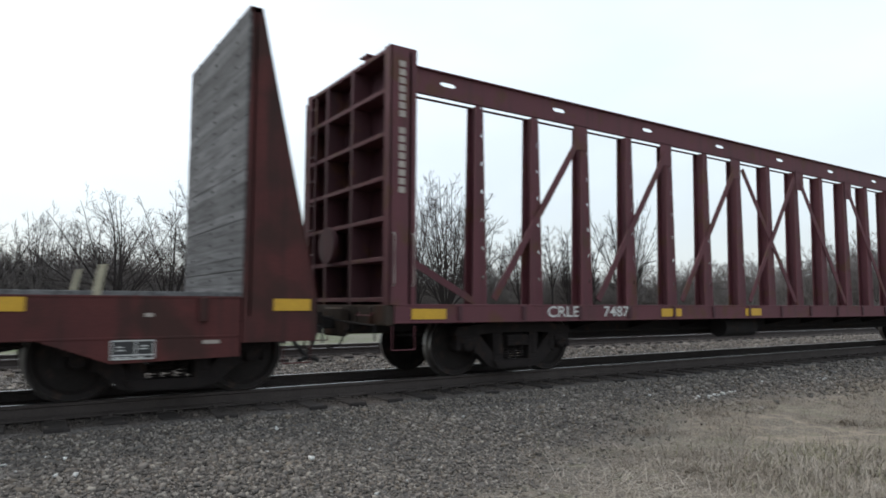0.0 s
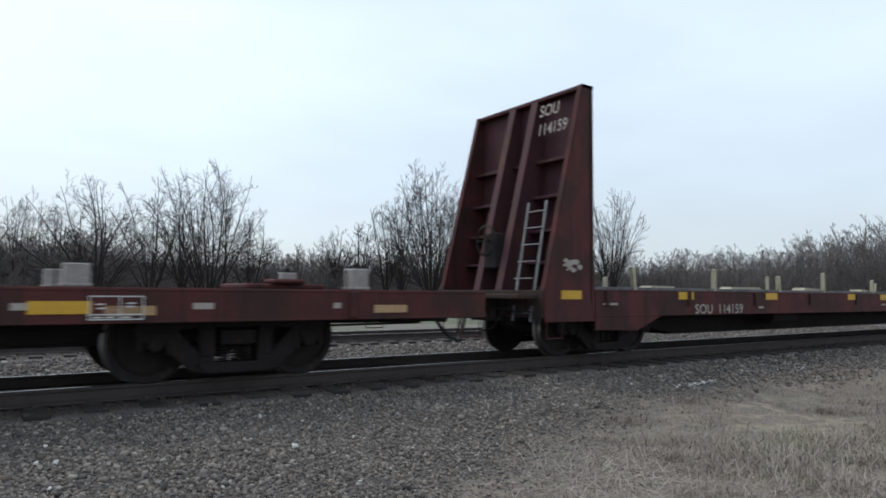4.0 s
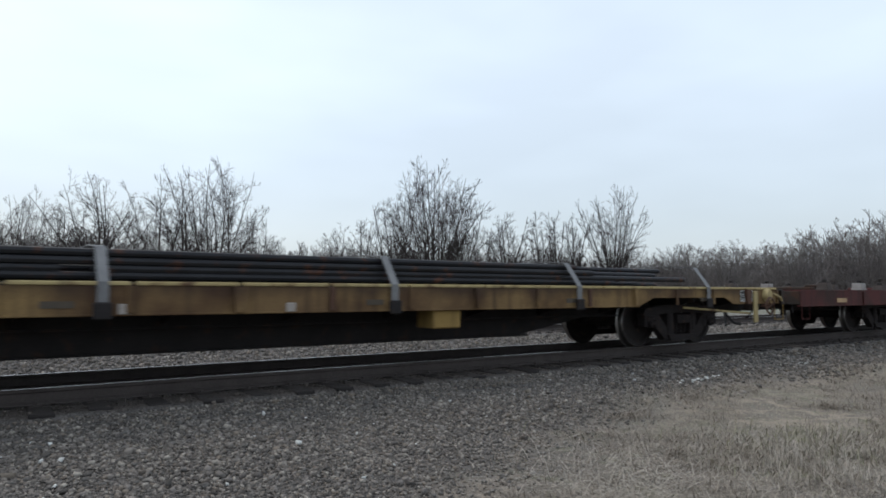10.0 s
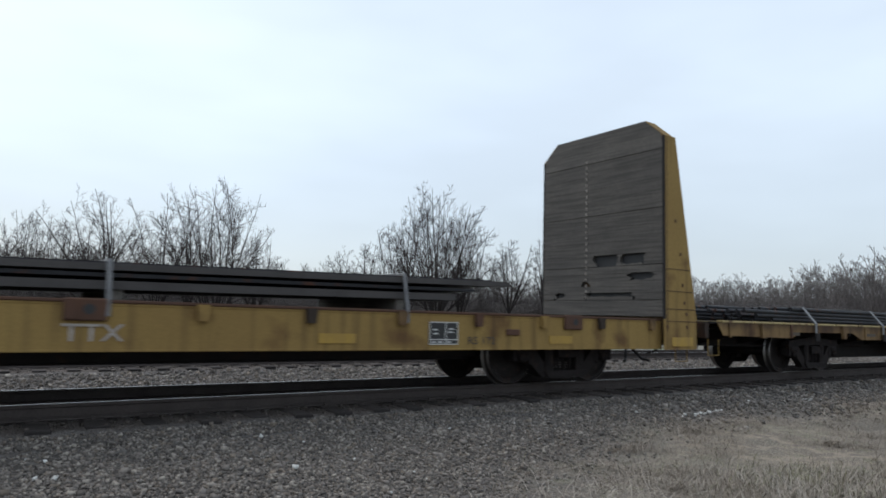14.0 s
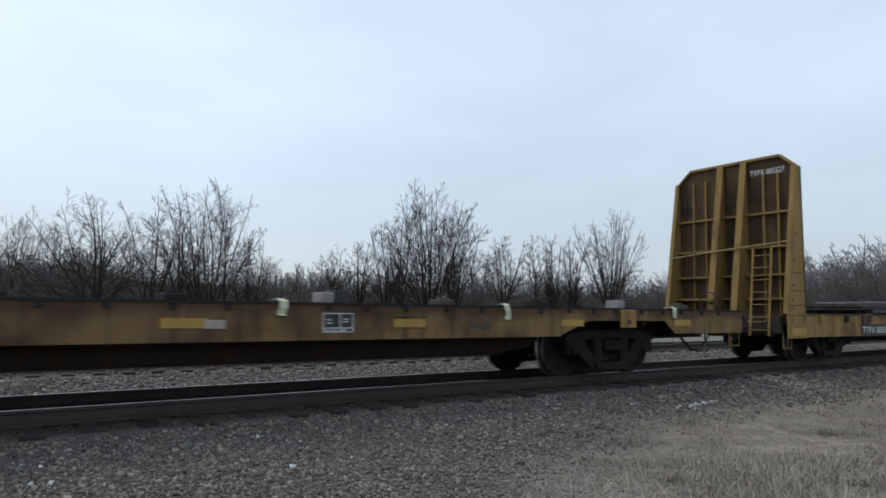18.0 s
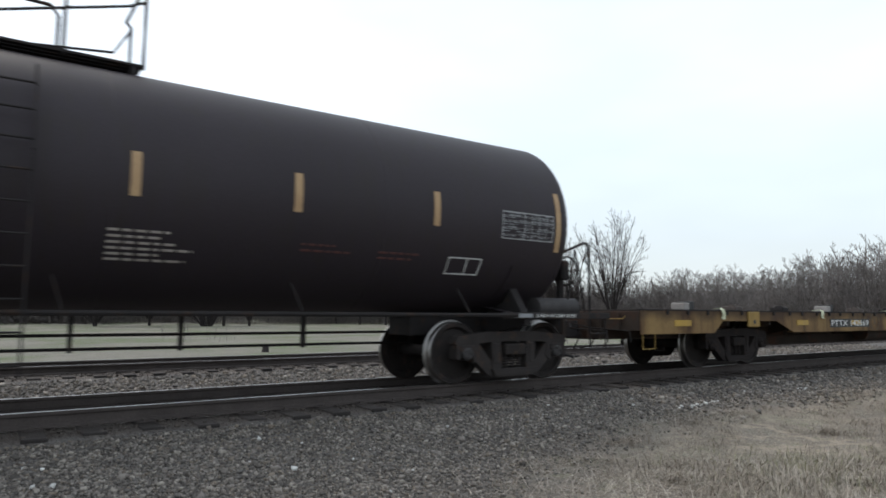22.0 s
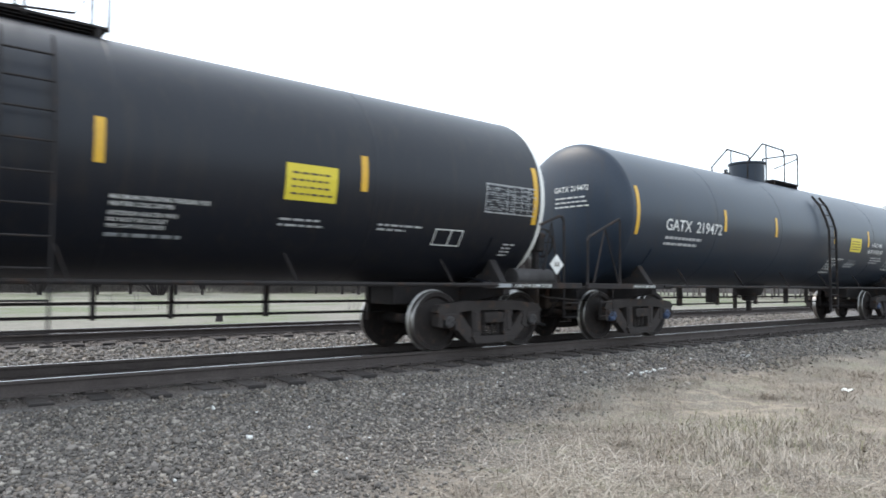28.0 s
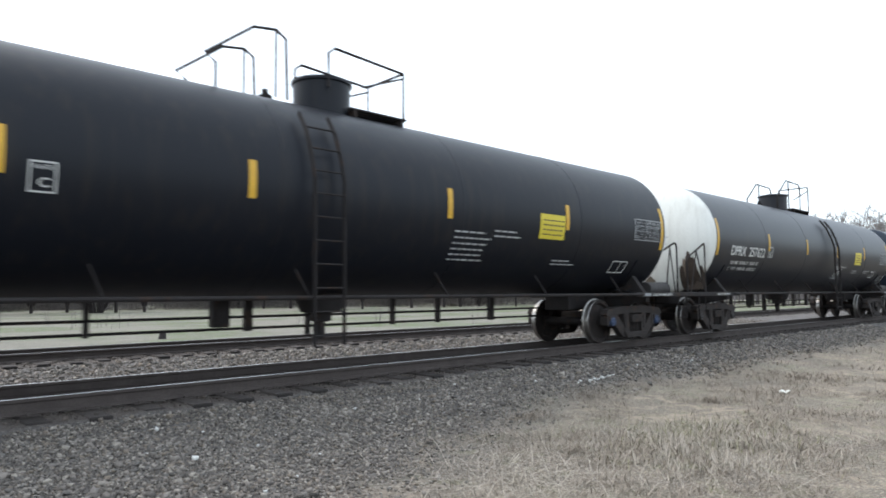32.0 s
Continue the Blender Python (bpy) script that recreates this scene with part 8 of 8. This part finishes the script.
def tanks():
    # G: brown-black
    car, xc, h = tank_car("tank_car", -144.79, -128.31, "tank_brown", "brown-black tank car with worn reflector strips",
                          [-144.64, -141.10, -138.65, -134.68, -132.85, -130.80, -128.45], -136.55, -135.85, stripe_mat="reflect_old", dome_r=0.33)
    tank_letters(car, "NATX  250943", -143.64 - xc, -0.42, 0.26, "letter_cream", width=2.30)
    tank_letters(car, "LD LMT  186600 LB  84660 KG", -143.75 - xc, -0.66, 0.10, "letter_old", width=1.85)
    tank_letters(car, "LT  WT   76400 LB  34650 KG", -143.65 - xc, -0.83, 0.10, "letter_old", width=1.85)
    framed(car, -140.64 - xc, -0.38, 0.30, 0.30, bar=False)
    tank_letters(car, "C", -140.55 - xc, -0.33, 0.10, "letter_cream", 1.2)
    table(car, -129.61 - xc, -0.33, 1.05, 0.42, 2)
    framed(car, -130.49 - xc, -0.95, 0.6, 0.28)
    writing(car, -134.91 - xc, -0.60, 6, 0.95, 0.07, 3, "letter_old")
    writing(car, -132.75 - xc, -0.62, 2, 0.7, 0.08, 4, "letter_red")
    writing(car, -131.65 - xc, -0.66, 2, 0.7, 0.08, 6, "letter_red")
    head_writing(car, h, -1, "NATX 250943", 5, "letter_old", -0.3, 0.45, 0.115)
    sill_text(car, h)
    # H: blue-black
    car, xc, h = tank_car("tank_car", -162.72, -147.22, "tank_navy", "blue-black tank car with yellow reflector strips",
                          [-162.57, -159.28, -156.82, -153.27, -150.78, -147.37], -155.34, -153.85, cap="cap_blue", dome_r=0.46, mast=True)
    tank_letters(car, "GATX  219472", -161.61 - xc, -0.33, 0.24, "letter", width=2.19)
    writing(car, -161.55 - xc, -0.46, 2, 1.8, 0.13, 11, h=0.055)
    tank_letters(car, "AAR ST-444", -150.50 - xc, -0.22, 0.13, "letter", width=0.82)
    tank_letters(car, "SR-8754 FRA AIP", -150.77 - xc, -0.43, 0.13, "letter", width=1.24)
    writing(car, -150.35 - xc, -0.55, 3, 1.1, 0.08, 12)
    table(car, -148.68 - xc, -0.42, 1.1, 0.62, 13)
    framed(car, -148.99 - xc, -0.95, 0.46, 0.3)
    yellow_sign(car, -152.12 - xc, -0.42, 0.79, 0.4, 14)
    for k, (t, w_) in enumerate((("MAXIMUM OPERATING PRESSURE FOR", 1.06), ("HEATER COILS 150 PSI", 0.66), ("EXTERIOR HEATER PIPES", 0.72), ("NO INLET OR OUTLET", 0.62), ("PIPE CAPS REQUIRED", 0.61))):
        tank_letters(car, t, -153.40 - xc, -0.70 - 0.078 * k - 0.03 * (k > 1), 0.052, "letter", width=w_)
    writing(car, -153.40 - xc, -1.12, 1, 0.95, 0.08, 18, h=0.045)
    for k, (t, w_) in enumerate((("CERAMIC FIBER AND", 0.58), ("FIBERGLASS INSULATION", 0.72))):
        tank_letters(car, t, -152.0 - xc, -0.72 - 0.072 * k, 0.048, "letter_grey", width=w_)
    writing(car, -152.1 - xc, -0.80, 2, 0.75, 0.075, 15, "letter_grey", h=0.045)
    writing(car, -147.85 - xc, -0.78, 4, 0.32, 0.07, 16)
    placard(car, -148.24 - xc, 1.42, 0.17, "1738")
    head_writing(car, h, -1, "GATX 219472", 17, "letter", -0.25, 0.42, 0.115)
    sill_text(car, h, "2 INCH TREAD      COND SHOES", block=False)
    # I: black with white heads
    car, xc, h = tank_car("tank_car", -181.65, -165.28, "tank_black", "black tank car with white domed heads and yellow reflector strips",
                          [-181.50, -178.15, -175.00, -171.97, -168.75, -165.43], -173.78, -172.62, head="white", dome_r=0.46, reach=1.48)
    tank_letters(car, "DPRX  257622", -180.66 - xc, -0.45, 0.27, "letter", width=2.21)
    tank_letters(car, "LD LMT 205500 LB  93200 KG", -180.53 - xc, -0.70, 0.10, "letter", width=1.79)
    tank_letters(car, "LT  WT   80800 LB  36500 KG", -180.55 - xc, -0.88, 0.10, "letter", width=1.79)
    framed(car, -178.15 - xc, -0.43, 0.29, 0.3, bar=False)
    tank_letters(car, "C", -178.07 - xc, -0.38, 0.10, "letter", 1.2)
    table(car, -166.54 - xc, -0.35, 1.1, 0.46, 22)
    framed(car, -167.41 - xc, -0.95, 0.54, 0.28)
    yellow_sign(car, -169.88 - xc, -0.44, 0.72, 0.46, 23)
    for k, (t, w_) in enumerate((("MAXIMUM OPERATING PRESSURE FOR", 1.06), ("HEATER COILS 200 PSI", 0.66), ("EXTERIOR HEATER PIPES", 0.72), ("NO INLET OR OUTLET", 0.62), ("PIPE CAPS REQUIRED", 0.61))):
        tank_letters(car, t, -171.83 - xc, -0.60 - 0.078 * k - 0.03 * (k > 1), 0.052, "letter", width=w_)
    writing(car, -171.83 - xc, -1.02, 1, 0.95, 0.08, 24, "letter_grey", h=0.045)
    writing(car, -169.89 - xc, -0.68, 2, 0.77, 0.08, 25)
    writing(car, -168.43 - xc, -0.66, 2, 0.84, 0.07, 26)
    writing(car, -165.95 - xc, -0.85, 4, 0.3, 0.07, 27)
    head_writing(car, h, -1, "DPRX 257622", 28, "letter_faint", 0.08, 0.15, 0.11)
    head_stain(car, h, -1, -0.86, 2.2, 1.05, 29)
    mb = MB()
    x = -h - 0.29
    mb.prism([(0.24 - 0.15, 1.4), (0.24, 1.25), (0.24 + 0.15, 1.4), (0.24, 1.55)], x - 0.012, x, 'x')
    part("placard", mb, M["letter_dark"], car, "dark diamond-shaped placard")
    placard(car, -164.94 - xc, 1.40, 0.17)
    sill_text(car, h)
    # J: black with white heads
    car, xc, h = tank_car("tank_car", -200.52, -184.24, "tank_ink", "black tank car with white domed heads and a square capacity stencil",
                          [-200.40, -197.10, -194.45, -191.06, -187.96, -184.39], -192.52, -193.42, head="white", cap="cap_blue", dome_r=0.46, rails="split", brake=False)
    tank_letters(car, "PLATE", -196.80 - xc, -0.16, 0.045, "letter", 0.95)
    tank_letters(car, "C", -196.76 - xc, -0.34, 0.10, "letter", 1.2)
    framed(car, -196.84 - xc, -0.40, 0.25, 0.32, bar=False)
    table(car, -185.54 - xc, -0.30, 1.12, 0.46, 31)
    framed(car, -186.10 - xc, -1.10, 0.56, 0.30)
    yellow_sign(car, -188.78 - xc, -0.44, 0.74, 0.46, 33)
    writing(car, -190.90 - xc, -0.42, 6, 0.9, 0.1, 34)
    writing(car, -189.97 - xc, -0.36, 2, 0.7, 0.09, 35)
    writing(car, -188.17 - xc, -0.85, 2, 0.8, 0.08, 36)
    sill_text(car, h)


centerbeam()
bulkhead_flat_red()
flat_red()
flat_yellow_loaded()
bulkhead_flat_yellow()
flat_yellow()
tanks()


# ---- movement ----
def motions():
    ts = [t for t, _ in TRAVEL]
    ss = [s for _, s in TRAVEL]
    for car, x in CARS:
        walk(car, [(t, pose(x + s, YC, 0)) for t, s in TRAVEL])
    steps = [round(i * 0.0666667 * FPS) / FPS for i in range(481)]
    roll = [math.degrees(np.interp(t, ts, ss) / WHEEL_R) for t in steps]
    for ax in AXLES:
        p = ax.location.copy()
        walk(ax, [(t, pose(*p, 0, a, 0)) for t, a in zip(steps, roll)])


motions()
